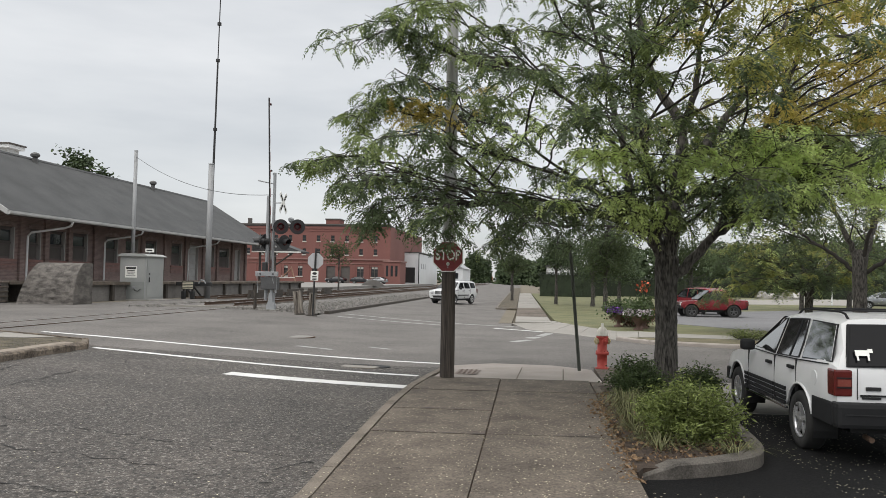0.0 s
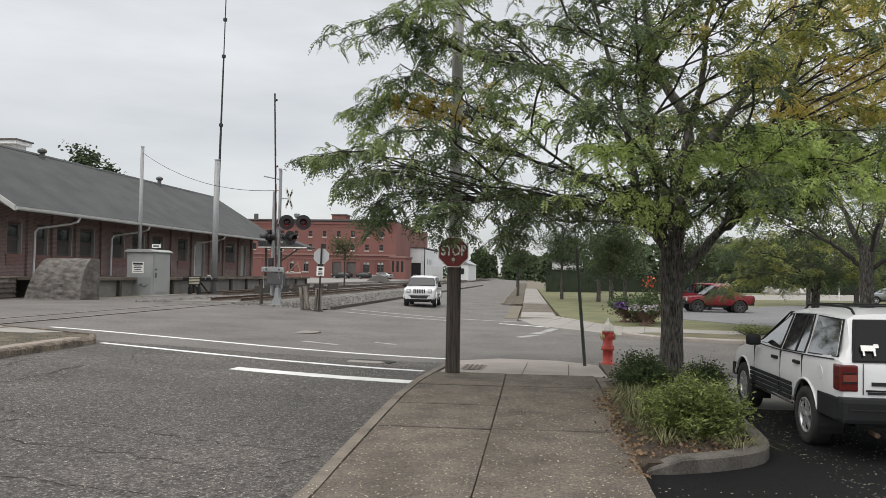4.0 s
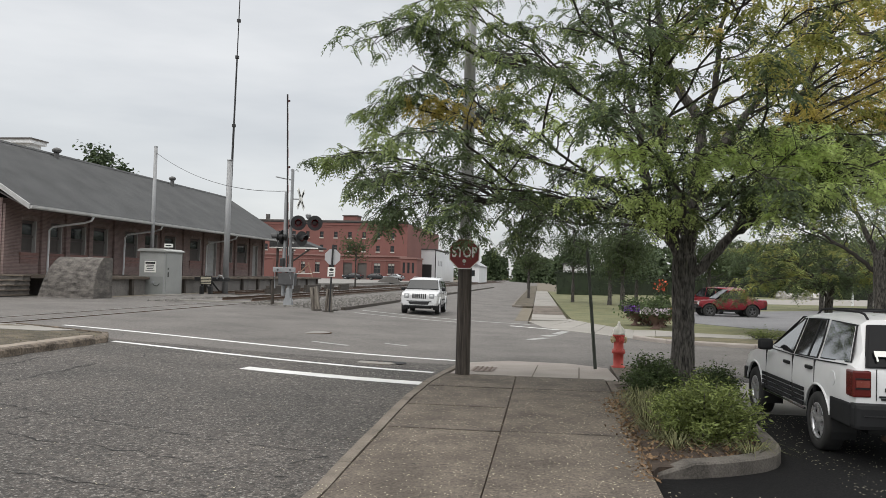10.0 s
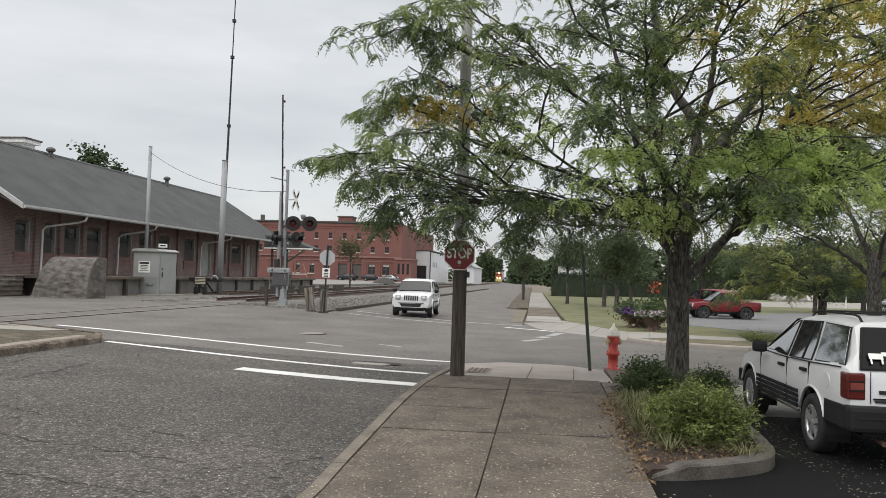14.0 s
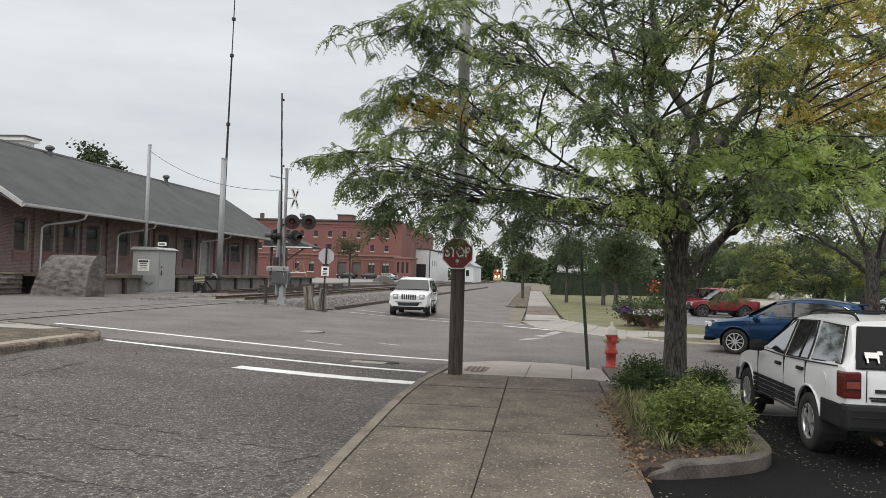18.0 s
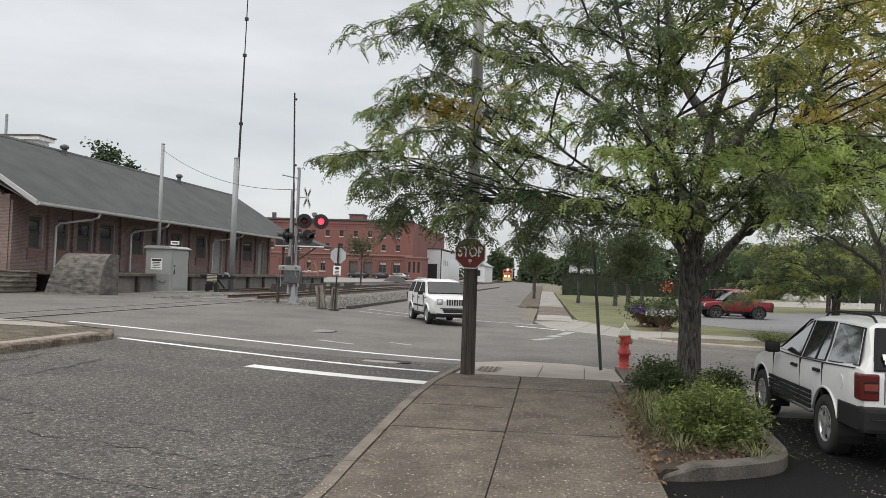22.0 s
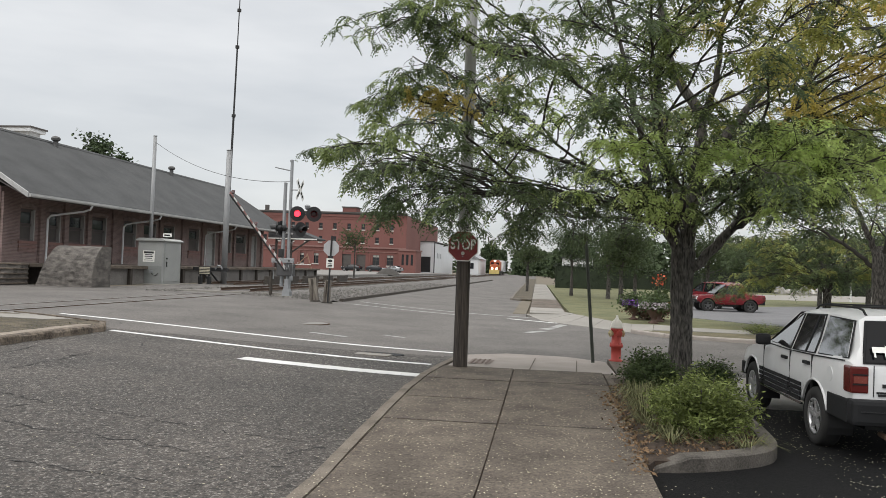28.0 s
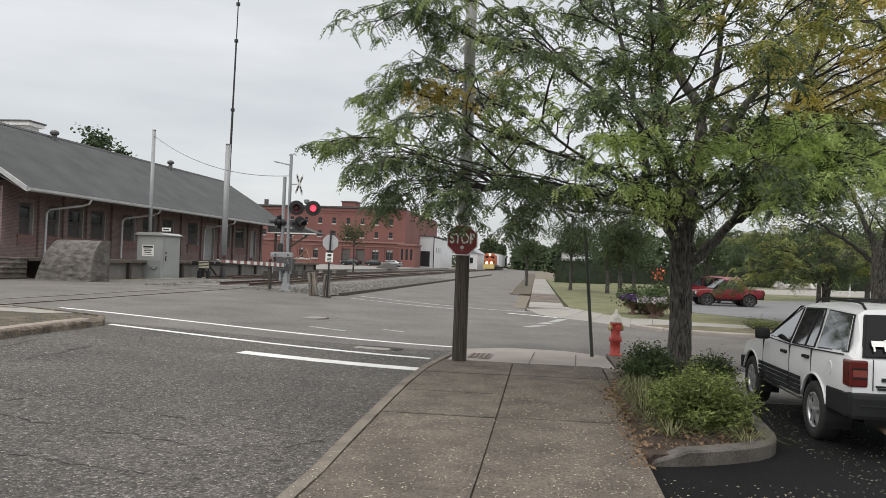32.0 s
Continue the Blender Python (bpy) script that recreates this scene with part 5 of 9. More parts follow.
            for k in range(nn):
                u = (k + 0.4 + 0.6 * rng.random()) / nn * 3
                j = min(int(u), 2)
                tuft_at(sub[j].lerp(sub[j + 1], min(1.0, u - j)), (sub[j + 1] - sub[j]).normalized(), 2 if k < nn - 1 else 4)
        tuft_at(path[-1], along, 5)
    tagged(part("twig", fine_wood, BARK_DARK, tree), kind="stuff")
    spots, ways = np.array([tuple(s) for s in spots]), np.array([tuple(w) for w in ways])
    if thin:
        stay = thin(spots, nr)
        spots, ways = spots[stay], ways[stay]
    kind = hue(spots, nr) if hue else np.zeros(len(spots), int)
    for k, (m, lab) in enumerate(((LEAF_GREEN, "grey-green feathered leaves"), (LEAF_LIGHT_LIT, "light and sunlit-toned green feathered leaves"), (LEAF_YELLOW, "yellowing feathered leaves"), (LEAF_DEEP_SHADE, "deep and shade-toned green feathered leaves"), (LEAF_OLIVE, "olive feathered leaves"))):
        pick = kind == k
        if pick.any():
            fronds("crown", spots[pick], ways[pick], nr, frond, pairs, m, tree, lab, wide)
    return tree


# clumps of turning leaves, and of leaves coloured as if lit: centre, reach and kind (1 light green, 2 yellow)
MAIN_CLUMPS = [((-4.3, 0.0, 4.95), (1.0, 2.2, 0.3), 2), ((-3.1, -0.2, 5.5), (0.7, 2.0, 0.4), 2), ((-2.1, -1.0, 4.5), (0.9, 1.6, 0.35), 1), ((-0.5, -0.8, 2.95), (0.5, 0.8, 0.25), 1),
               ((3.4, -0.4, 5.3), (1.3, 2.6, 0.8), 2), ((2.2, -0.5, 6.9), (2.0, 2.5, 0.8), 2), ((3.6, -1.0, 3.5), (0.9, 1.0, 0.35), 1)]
# low sprays on the near side: bearing, metres from the trunk, height; each carries light leaves, the light on them put
# into the colour
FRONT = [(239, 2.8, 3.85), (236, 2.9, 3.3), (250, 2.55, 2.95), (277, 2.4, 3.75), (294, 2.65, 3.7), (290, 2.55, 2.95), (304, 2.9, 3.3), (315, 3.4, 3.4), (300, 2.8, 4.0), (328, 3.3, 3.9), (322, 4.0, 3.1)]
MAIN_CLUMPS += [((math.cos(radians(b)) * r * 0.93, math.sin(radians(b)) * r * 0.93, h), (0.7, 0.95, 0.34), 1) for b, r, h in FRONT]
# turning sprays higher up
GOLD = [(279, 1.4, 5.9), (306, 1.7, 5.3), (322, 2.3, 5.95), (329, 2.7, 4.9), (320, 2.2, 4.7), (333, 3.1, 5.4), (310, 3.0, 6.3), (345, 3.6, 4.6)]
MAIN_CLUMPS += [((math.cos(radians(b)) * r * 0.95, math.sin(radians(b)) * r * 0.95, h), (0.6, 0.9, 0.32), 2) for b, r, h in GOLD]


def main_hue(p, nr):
    """Deep grey-green paints in the shade low over the street and at the back, olive and yellow high on the other side,
    light green paints in the light on the low outer sprays.
    """
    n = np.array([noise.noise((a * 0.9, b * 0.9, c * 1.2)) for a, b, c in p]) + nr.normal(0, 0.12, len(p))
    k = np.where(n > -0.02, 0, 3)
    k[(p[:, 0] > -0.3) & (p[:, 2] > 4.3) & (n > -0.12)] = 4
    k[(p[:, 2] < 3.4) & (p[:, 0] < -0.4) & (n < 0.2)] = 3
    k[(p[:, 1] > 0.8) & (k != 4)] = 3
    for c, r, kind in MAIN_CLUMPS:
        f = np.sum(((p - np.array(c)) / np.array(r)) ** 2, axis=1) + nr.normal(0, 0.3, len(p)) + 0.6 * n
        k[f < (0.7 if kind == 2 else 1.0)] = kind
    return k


# the crown's reach over the street, tier by tier: (height, metres)
TIERS = [(2.4, 3.6), (2.8, 5.2), (3.2, 6.0), (3.7, 6.5), (4.0, 6.4), (4.3, 5.6), (4.9, 5.55), (5.3, 5.5), (5.7, 4.6), (6.0, 5.4), (6.4, 5.8), (6.8, 4.9), (8.0, 4.2)]


def main_reach(b, h):
    c = math.cos(radians(b))
    w = TIERS[-1][1]
    for (a, u), (d, v) in zip(TIERS, TIERS[1:]):
        if a <= h <= d:
            w = u + (v - u) * (h - a) / (d - a)
    other = (5.2 if h > 3.4 else 4.2) - 0.25 * max(0.0, h - 6.5)
    f = 0.5 - 0.5 * c
    return other + (w - other) * f ** 1.3


POLE_AT = (-1.68, 14.88)


def main_thin(p, nr):
    """Gaps of sky between the clumps of leaves; the crown is sparser at the top and on the shaded side."""
    n = np.array([noise.noise((a * 1.2 + 31, b * 1.2, c * 1.5)) for a, b, c in p])
    share = np.where(n > 0.15, 0.3, 0.86)
    share[p[:, 1] > 1.0] *= 0.72
    share[p[:, 2] > 6.6] *= 0.7
    share[(p[:, 2] > 3.05) & (p[:, 2] < 3.8) & (p[:, 0] < -2.0)] *= 0.75
    share[(p[:, 2] < 3.0) & (p[:, 0] > -3.0) & (p[:, 0] < 0)] *= 0.6
    share[(p[:, 2] < 3.6) & (p[:, 1] > -0.6) & (p[:, 0] > -1.2)] *= 0.6
    # kept clear of the pole
    share[np.hypot(p[:, 0] - POLE_AT[0] + 2.3, p[:, 1] - POLE_AT[1] + 14.4) < 0.6] *= 0.25
    return nr.random(len(p)) < share


def main_keep(g):
    """Few boughs hang before the fork on the camera's side."""
    b = math.degrees(math.atan2(g.y, g.x)) % 360
    if 225 < b < 300 and g.z < 3.35:
        return g.xy.length < 1.4 or g.xy.length > 2.3
    return not (g.z < 3.0 and (b > 325 or b < 70))


rl = random.Random(5)
# low sprays: lit ones before the stems, darker ones over the street
MAIN_EXTRA = [(180, 6.5, 4.0), (176, 6.2, 3.8), (184, 6.5, 3.9), (173, 5.9, 3.5), (187, 5.8, 3.45), (181, 6.1, 4.2), (178, 6.3, 6.35), (183, 5.9, 6.2), (174, 5.6, 5.0), (186, 5.5, 5.2)]
MAIN_EXTRA += FRONT + GOLD + [(rl.uniform(285, 365), rl.uniform(1.8, 3.9), rl.uniform(3.3, 4.1)) for _ in range(7)] + [(rl.uniform(205, 265), rl.uniform(1.3, 3.0), rl.uniform(3.5, 4.2)) for _ in range(4)]
MAIN_EXTRA += [(rl.uniform(140, 218), rl.uniform(2.2, 5.2), rl.uniform(2.65, 3.1)) for _ in range(4)] + [(rl.uniform(168, 200), rl.uniform(3.4, 5.9), rl.uniform(2.85, 3.4)) for _ in range(6)] + [(rl.choice((rl.uniform(140, 168), rl.uniform(198, 232))), rl.uniform(1.7, 3.4), rl.uniform(2.75, 3.35)) for _ in range(4)] + [(183, 4.2, 2.62), (187, 3.9, 2.56), (176, 4.9, 2.9), (190, 5.2, 2.85), (172, 3.2, 2.6), (196, 3.0, 2.62), (180, 4.6, 2.8), (255, 1.1, 2.95), (235, 1.0, 3.05), (150, 1.9, 2.6), (166, 2.6, 2.65), (190, 2.1, 2.7)] + [(rl.uniform(95, 170), rl.uniform(1.6, 4.4), rl.uniform(2.4, 3.0)) for _ in range(8)] + [(rl.uniform(300, 350), rl.uniform(0.9, 2.0), rl.uniform(3.12, 3.45)) for _ in range(6)] + [(182, 6.3, 6.4), (178, 5.95, 5.15), (184, 5.9, 4.85)]
MAIN_STEMS = [([(0.02, 0, 2.0), (0.1, 0.0, 2.9), (0.2, 0.05, 3.65), (0.27, 0.1, 4.75), (-0.2, 0.3, 5.7), (-0.45, 0.3, 6.8), (-0.6, 0.3, 8.8)], 0.155),
              ([(-0.02, 0, 2.0), (-0.22, -0.15, 2.7), (-0.55, -0.25, 3.15), (-0.72, -0.3, 3.7), (-0.8, -0.3, 4.3), (-1.1, -0.3, 5.6), (-1.6, -0.4, 7.6)], 0.12),
              ([(0.05, 0, 1.95), (0.5, -0.15, 2.4), (0.9, -0.25, 2.95), (1.05, -0.3, 3.4), (1.6, -0.4, 4.6), (2.2, -0.5, 6.2), (2.6, -0.6, 8.0)], 0.095),
              ([(0.18, 0.05, 3.5), (0.6, 0.3, 4.3), (1.15, 0.5, 5.0), (2.1, 0.7, 6.4), (2.6, 0.8, 8.0)], 0.1),
              ([(-0.5, -0.22, 3.0), (-1.2, -0.1, 3.5), (-2.2, 0.1, 3.95), (-3.4, 0.2, 4.3)], 0.06),
              ([(-0.3, -0.12, 2.75), (-1.1, 0.3, 3.1), (-2.3, 0.5, 3.3), (-3.8, 0.4, 3.35)], 0.04),
              ([(-0.1, 0.1, 2.45), (-0.5, 0.9, 2.9), (-1.2, 1.8, 3.05), (-1.9, 2.9, 3.1)], 0.045),
              ([(0.26, 0.1, 4.6), (0.5, 0.0, 5.4), (0.6, -0.1, 6.6), (0.9, -0.2, 8.4)], 0.075),
              ([(0.05, 0.05, 2.3), (0.0, 0.9, 3.6), (-0.2, 1.8, 5.0), (-0.2, 2.6, 7.2)], 0.085),
              ([(-0.05, -0.05, 2.4), (-0.5, -0.9, 4.0), (-0.8, -1.6, 5.4), (-0.9, -2.0, 7.4)], 0.05),
              ([(-0.8, -0.3, 4.2), (-1.8, -0.2, 5.2), (-3.0, 0.0, 6.0)], 0.05)]
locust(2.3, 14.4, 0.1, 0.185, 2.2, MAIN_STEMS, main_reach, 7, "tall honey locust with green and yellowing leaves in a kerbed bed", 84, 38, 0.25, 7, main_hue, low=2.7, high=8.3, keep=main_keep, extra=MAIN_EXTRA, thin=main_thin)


def other_hue(p, nr):
    n = np.array([noise.noise((a * 0.6 + 9, b * 0.6, c * 0.8)) for a, b, c in p]) + nr.normal(0, 0.08, len(p))
    k = np.zeros(len(p), int)
    k[n < 0.03] = 3
    k[n > 0.16] = 4
    k[n > 0.4] = 1
    k[n > 0.55] = 2
    return k


SIDE_STEMS = [([(0, 0, 2.5), (-0.25, 0.0, 3.2), (-0.8, -0.2, 4.4), (-1.4, -0.3, 6.4)], 0.12), ([(0.02, 0, 2.5), (0.4, 0.2, 3.4), (0.8, 0.4, 5.0), (1.0, 0.5, 7.0)], 0.12),
              ([(0, 0.02, 2.3), (-0.6, 0.3, 2.9), (-1.7, 0.6, 3.7), (-3.4, 0.8, 4.6)], 0.08), ([(0.05, 0, 2.3), (0.7, -0.3, 2.8), (2.0, -0.6, 3.7), (3.4, -0.6, 4.4)], 0.08), ([(0, 0, 2.6), (0.1, -0.6, 3.8), (-0.2, -1.4, 5.4), (-0.3, -1.8, 7.0)], 0.07)]
locust(10.1, 26.0, 0.05, 0.2, 2.75, SIDE_STEMS, lambda b, h: 5.0 if h < 5.5 else 5.0 - 0.7 * (h - 5.5), 11, "honey locust with drooping light green leaves beside the lot", 52, 20, 0.25, 5, other_hue, gap=0.34, node=0.24, forks=0.9, low=3.4, high=8.4, twig=0.6)


def small_tree(x, y, height, spread, trunk_r, seed, label, material=LEAF_GREEN, clear=0.33, leaf=0.3, count=2200, group=""):
    """A broad-leaved tree seen from afar: tapered trunk, limbs, and an uneven crown of leaf clumps."""
    rng = random.Random(seed)
    t = empty("tree", pose(x, y, gz(x, y)), label, "tree", group)
    tb = bmesh.new()
    tube(tb, [(0, 0, -0.1), (0.03, 0, height * 0.2), (0, 0.05, height * clear), (0.1, 0, height * 0.62), (0.05, 0.1, height * 0.85)], [trunk_r * 1.2, trunk_r, trunk_r * 0.9, trunk_r * 0.5, trunk_r * 0.15], 10)
    part("trunk", tb, BARK, t)
    clumps = []
    lb = bmesh.new()
    for k in range(14):
        a, c = rng.uniform(0, 6.283), rng.uniform(0.15, 1.3)
        L = spread * rng.uniform(0.55, 1.0) * (1.0 if c < 0.8 else 0.85)
        base = Vector((0, 0, height * (clear + rng.uniform(0, 0.25))))
        path = arch_path(base, (math.cos(a) * math.cos(c), math.sin(a) * math.cos(c), math.sin(c)), L, 0.05, rng, 5, 0.15)
        tube(lb, path, [trunk_r * 0.4 * (1 - i / 5.5) for i in range(6)], 5)
        for p in path[2:]:
            for _ in range(2):
                clumps.append(p + Vector((rng.gauss(0, 0.35), rng.gauss(0, 0.35), rng.gauss(0, 0.28))) * spread * 0.3)
    part("branch", lb, BARK, t)
    spots = []
    for _ in range(count):
        c = rng.choice(clumps)
        r = spread * 0.17
        spots.append(c + Vector((rng.gauss(0, r), rng.gauss(0, r), rng.gauss(0, r * 0.7))))
    leaf_part("crown", spots, leaf, leaf * 0.6, rng, material, t, 0.3, 2)
    return t


def bush(name, x, y, z, rx, ry, h, n, leaf, width, material, label, seed, droop=0.1, category="shrub"):
    """A shrub of many stems with narrow leaves and an uneven outline."""
    rng = random.Random(seed)
    ob = empty(name, pose(x, y, z), label, category)
    sb = bmesh.new()
    spots = []
    stems = []
    for k in range(46):
        a, r = rng.uniform(0, 6.283), math.sqrt(rng.random())
        top = Vector((math.cos(a) * r * rx, math.sin(a) * r * ry, h * (1 - 0.55 * r * r) * rng.uniform(0.72, 1.12)))
        foot = Vector((top.x * 0.3, top.y * 0.3, -0.03))
        path = [foot, foot.lerp(top, 0.5) + Vector((0, 0, h * 0.1)), top]
        tube(sb, path, [0.011, 0.008, 0.003], 4)
        stems.append(path)
    part("woody_base", sb, BARK, ob)
    for _ in range(n):
        path = rng.choice(stems)
        u = rng.random() ** 0.75 * 2
        j = min(int(u), 1)
        p = path[j].lerp(path[j + 1], u - j)
        spots.append(p + Vector((rng.gauss(0, 0.075), rng.gauss(0, 0.075), rng.gauss(0, 0.06))))
    leaf_part("leaves", spots, leaf, width, rng, material, ob, droop, 1)
    return ob


# planted bed round the trunk
bed = empty("planting_bed", pose(0, 0, 0), "kerbed planting bed of leaf mulch round the tree", "planting bed", kind="structure")
BED_EDGE = [(0.9, 8.05), (1.08, 8.14), (1.35, 8.19), (1.62, 8.3), (1.9, 8.45), (2.2, 8.66), (2.4, 8.87), (2.52, 9.1), (2.6, 9.38), (2.65, 9.8)]


def lerp_line(c, x):
    """Minus the height at x of a line of (x, y) pairs."""
    for (a, u), (b, v) in zip(c, c[1:]):
        if a <= x <= b:
            return -(u + (v - u) * (x - a) / (b - a))
    return -c[-1][1]


mul = bmesh.new()
gx = []
for i in range(19):
    gx.append([])
    for j in range(40):
        px, py = 0.985 + 1.56 * i / 18, 8.1 + 6.3 * j / 39
        edge = -lerp_line(BED_EDGE, px) + 0.13
        z = 0.125 + 0.025 * noise.noise((px * 2.2, py * 2.2, 0)) + 0.03 * noise.noise((px * 14, py * 14, 3))
        py = max(py, edge)
        z -= 0.1 * max(0.0, 1 - (py - edge) / 0.3) if px > 1.15 else 0.02
        gx[-1].append(mul.verts.new((px, py, z)))
for i in range(18):
    for j in range(39):
        mul.faces.new((gx[i][j], gx[i + 1][j], gx[i + 1][j + 1], gx[i][j + 1]))
part("mulch", mul, MULCH, bed, "brown leaf mulch")
part("soil_edge", slab(bmesh.new(), [(0.97, 8.0), (1.03, 8.02), (1.1, 8.2), (1.34, 8.27), (1.6, 8.42), (1.6, 9.0), (0.97, 9.0)], -0.04, 0.118), MULCH, bed, "strip of bare soil and leaves beside the sidewalk")


def bed_kerb(pts, w, h):
    bm = bmesh.new()
    rows = []
    for i, p in enumerate(pts):
        d = Vector(pts[min(i + 1, len(pts) - 1)]) - Vector(pts[max(i - 1, 0)])
        s = Vector((-d.y, d.x)).normalized() * w
        p = Vector(p)
        k = min(h, 0.05 + 0.12 * i / 5)
        ring = [(p.x, p.y, -0.05), (p.x, p.y, k - 0.02), (p.x + s.x * 0.09, p.y + s.y * 0.09, k), (p.x + s.x * 0.95, p.y + s.y * 0.95, k + 0.004), (p.x + s.x, p.y + s.y, -0.05)]
        rows.append([bm.verts.new(c) for c in ring])
    for a, b in zip(rows, rows[1:]):
        for k in range(4):
            bm.faces.new((a[k], b[k], b[k + 1], a[k + 1]))
    bm.faces.new(rows[0])
    bm.faces.new(rows[-1][::-1])
    return bm


curve = [tuple(p.xy) for p in smooth_path([(x, y, 0) for x, y in ((1.08, 8.14), (1.35, 8.19), (1.62, 8.3), (1.9, 8.45), (2.2, 8.66), (2.4, 8.87), (2.52, 9.1), (2.6, 9.38), (2.65, 9.8), (2.68, 10.4), (2.72, 11.5), (2.74, 13.2))], 40)]
part("bed_kerb", bed_kerb(curve, 0.2, 0.17), KERB_DARK, bed, "rounded concrete kerb round the bed")
bush("leafy_shrub", 1.82, 9.75, 0.1, 0.66, 0.8, 0.74, 17000, 0.062, 0.019, SHRUB, "broad light green shrub with narrow leaves in the planting bed", 3)
bush("dark_shrub", 1.62, 13.0, 0.12, 0.46, 0.5, 0.66, 11000, 0.055, 0.026, SHRUB_DARK, "compact dark green shrub beside the tree trunk", 4)
bush("dark_shrub", 2.62, 13.3, 0.12, 0.35, 0.4, 0.56, 7000, 0.05, 0.02, SHRUB_DARK, "compact dark green shrub beside the tree trunk", 5)


def tuft(x, y, z, n, h, seed):
    rng = random.Random(seed)
    ob = empty("grass_tuft", pose(x, y, z), "arching tuft of dry yellow-green ornamental grass", "grass")
    vs, fs = [], []
    for _ in range(n):
        a, r = rng.uniform(0, 6.283), rng.uniform(0.25, 0.55)
        d = Vector((math.cos(a), math.sin(a), 0))
        s = Vector((-d.y, d.x, 0)) * 0.0042
        p0 = d * rng.uniform(0, 0.1)
        p1 = p0 + d * r * 0.5 + Vector((0, 0, h * rng.uniform(0.7, 1.1)))
        p2 = p0 + d * r + Vector((0, 0, h * rng.uniform(0.2, 0.7)))
        k = len(vs)
        vs += [tuple(p0 - s), tuple(p0 + s), tuple(p1 + s), tuple(p1 - s), tuple(p2)]
        fs += [(k, k + 1, k + 2, k + 3), (k + 3, k + 2, k + 4)]
    me = bpy.data.meshes.new("foliage")
    me.from_pydata(vs, [], fs)
    me.materials.append(DRY_GRASS)
    o = new("foliage", me)
    o.parent = ob
    return ob


DRY_GRASS = mat("dry_ornamental_grass", (0.06, 0.07, 0.026), (0.17, 0.165, 0.075), 0.3, 0.8, vary=0.4)
for k, (x, y, h) in enumerate(((1.24, 11.3, 0.34), (1.3, 10.7, 0.36), (1.22, 10.2, 0.28), (1.32, 9.6, 0.22), (1.4, 9.1, 0.16), (2.2, 9.0, 0.14), (1.35, 11.9, 0.3))):
    tuft(x, y, 0.12, 70, h, 20 + k)

# brown fallen leaves on the mulch
fallen = [Vector((lx, ly, 0.12)) for lx, ly in ((random.uniform(1.0, 2.5), random.uniform(8.3, 13.5)) for _ in range(2600)) if ly > 0.25 - lerp_line(BED_EDGE, lx)] + [Vector((1.02 - abs(random.gauss(0, 0.13)), random.uniform(7.5, 12.6), 0.115)) for _ in range(700)]
leaf_part("fallen_foliage", [p + Vector((0, 0, random.uniform(0, 0.04))) for p in fallen], 0.055, 0.03, random.Random(8), mat("brown_fallen_leaves", (0.09, 0.05, 0.025), (0.24, 0.16, 0.09), 0.1, 0.9, vary=0.4), bed, 0.0, 1, "brown fallen leaves")

# street trees, park trees, far woods
small_tree(4.3, 61.4, 6.8, 3.0, 0.16, 31, "young park tree on the lawn", FAR_LEAF, 0.36, 0.15, 4600, "park trees")
small_tree(4.5, 52.7, 6.4, 2.9, 0.16, 32, "young park tree on the lawn", PARK_LEAF, 0.36, 0.15, 4600, "park trees")
small_tree(8.0, 78.0, 7.5, 3.4, 0.18, 33, "young park tree on the lawn", FAR_LEAF, 0.33, 0.22, 2600, "park trees")
small_tree(1.6, 66.0, 7.0, 2.9, 0.14, 39, "young park tree near the walk", FAR_LEAF, 0.4, 0.15, 4200, "park trees")
small_tree(11.8, 62.0, 7.0, 3.4, 0.16, 40, "young park tree on the lawn", PARK_LEAF, 0.3, 0.15, 4600, "park trees")
small_tree(20.4, 63.5, 7.6, 4.2, 0.17, 34, "spreading tree beside the far lot", PARK_LEAF, 0.28, 0.22, 3400, "lot trees")
small_tree(25.6, 68.0, 8.2, 4.2, 0.2, 35, "spreading tree beside the far lot", PARK_LEAF, 0.28, 0.25, 2800, "lot trees")
small_tree(37.0, 75.0, 9.0, 5.0, 0.22, 36, "spreading tree beside the far lot", PARK_LEAF, 0.25, 0.28, 2800, "lot trees")
WEEP_STEMS = [([(0, 0, 1.25), (-0.3, 0, 1.9), (-1.0, -0.2, 2.6), (-1.8, -0.3, 2.9)], 0.07), ([(0, 0, 1.25), (0.3, 0.1, 2.0), (0.9, 0.2, 2.8), (1.6, 0.2, 3.1)], 0.07), ([(0, 0, 1.3), (0.0, 0.3, 2.2), (-0.2, 0.8, 3.2)], 0.05), ([(0, 0, 1.3), (0.1, -0.3, 2.1), (0.1, -0.9, 2.7)], 0.05)]
locust(10.55, 32.0, 0.1, 0.14, 1.3, WEEP_STEMS, lambda b, h: (3.2 if h > 1.7 else 2.8) * (1.15 if abs(b - 180) < 60 else 1.0), 13, "low spreading locust with drooping light green leaves beside the far lot", 60, 16, 0.24, 5, other_hue, gap=0.24, node=0.18, forks=1.0, low=1.35, high=3.6, extra=[(176, 4.1, 1.25), (184, 3.9, 1.4), (190, 3.6, 1.2), (170, 3.7, 1.5), (181, 4.3, 1.65)])
small_tree(-2.3, 73.7, 5.2, 1.9, 0.13, 37, "slim street tree in the grass strip", PARK_LEAF, 0.45, 0.16, 1500, "street trees")
small_tree(-3.0, 97.0, 5.4, 2.1, 0.14, 38, "slim street tree in the grass strip", FAR_LEAF, 0.45, 0.2, 1200, "street trees")
small_tree(-4.5, 139.0, 6.5, 2.6, 0.15, 42, "slim street tree in the grass strip", FAR_LEAF, 0.4, 0.2, 1200, "street trees")
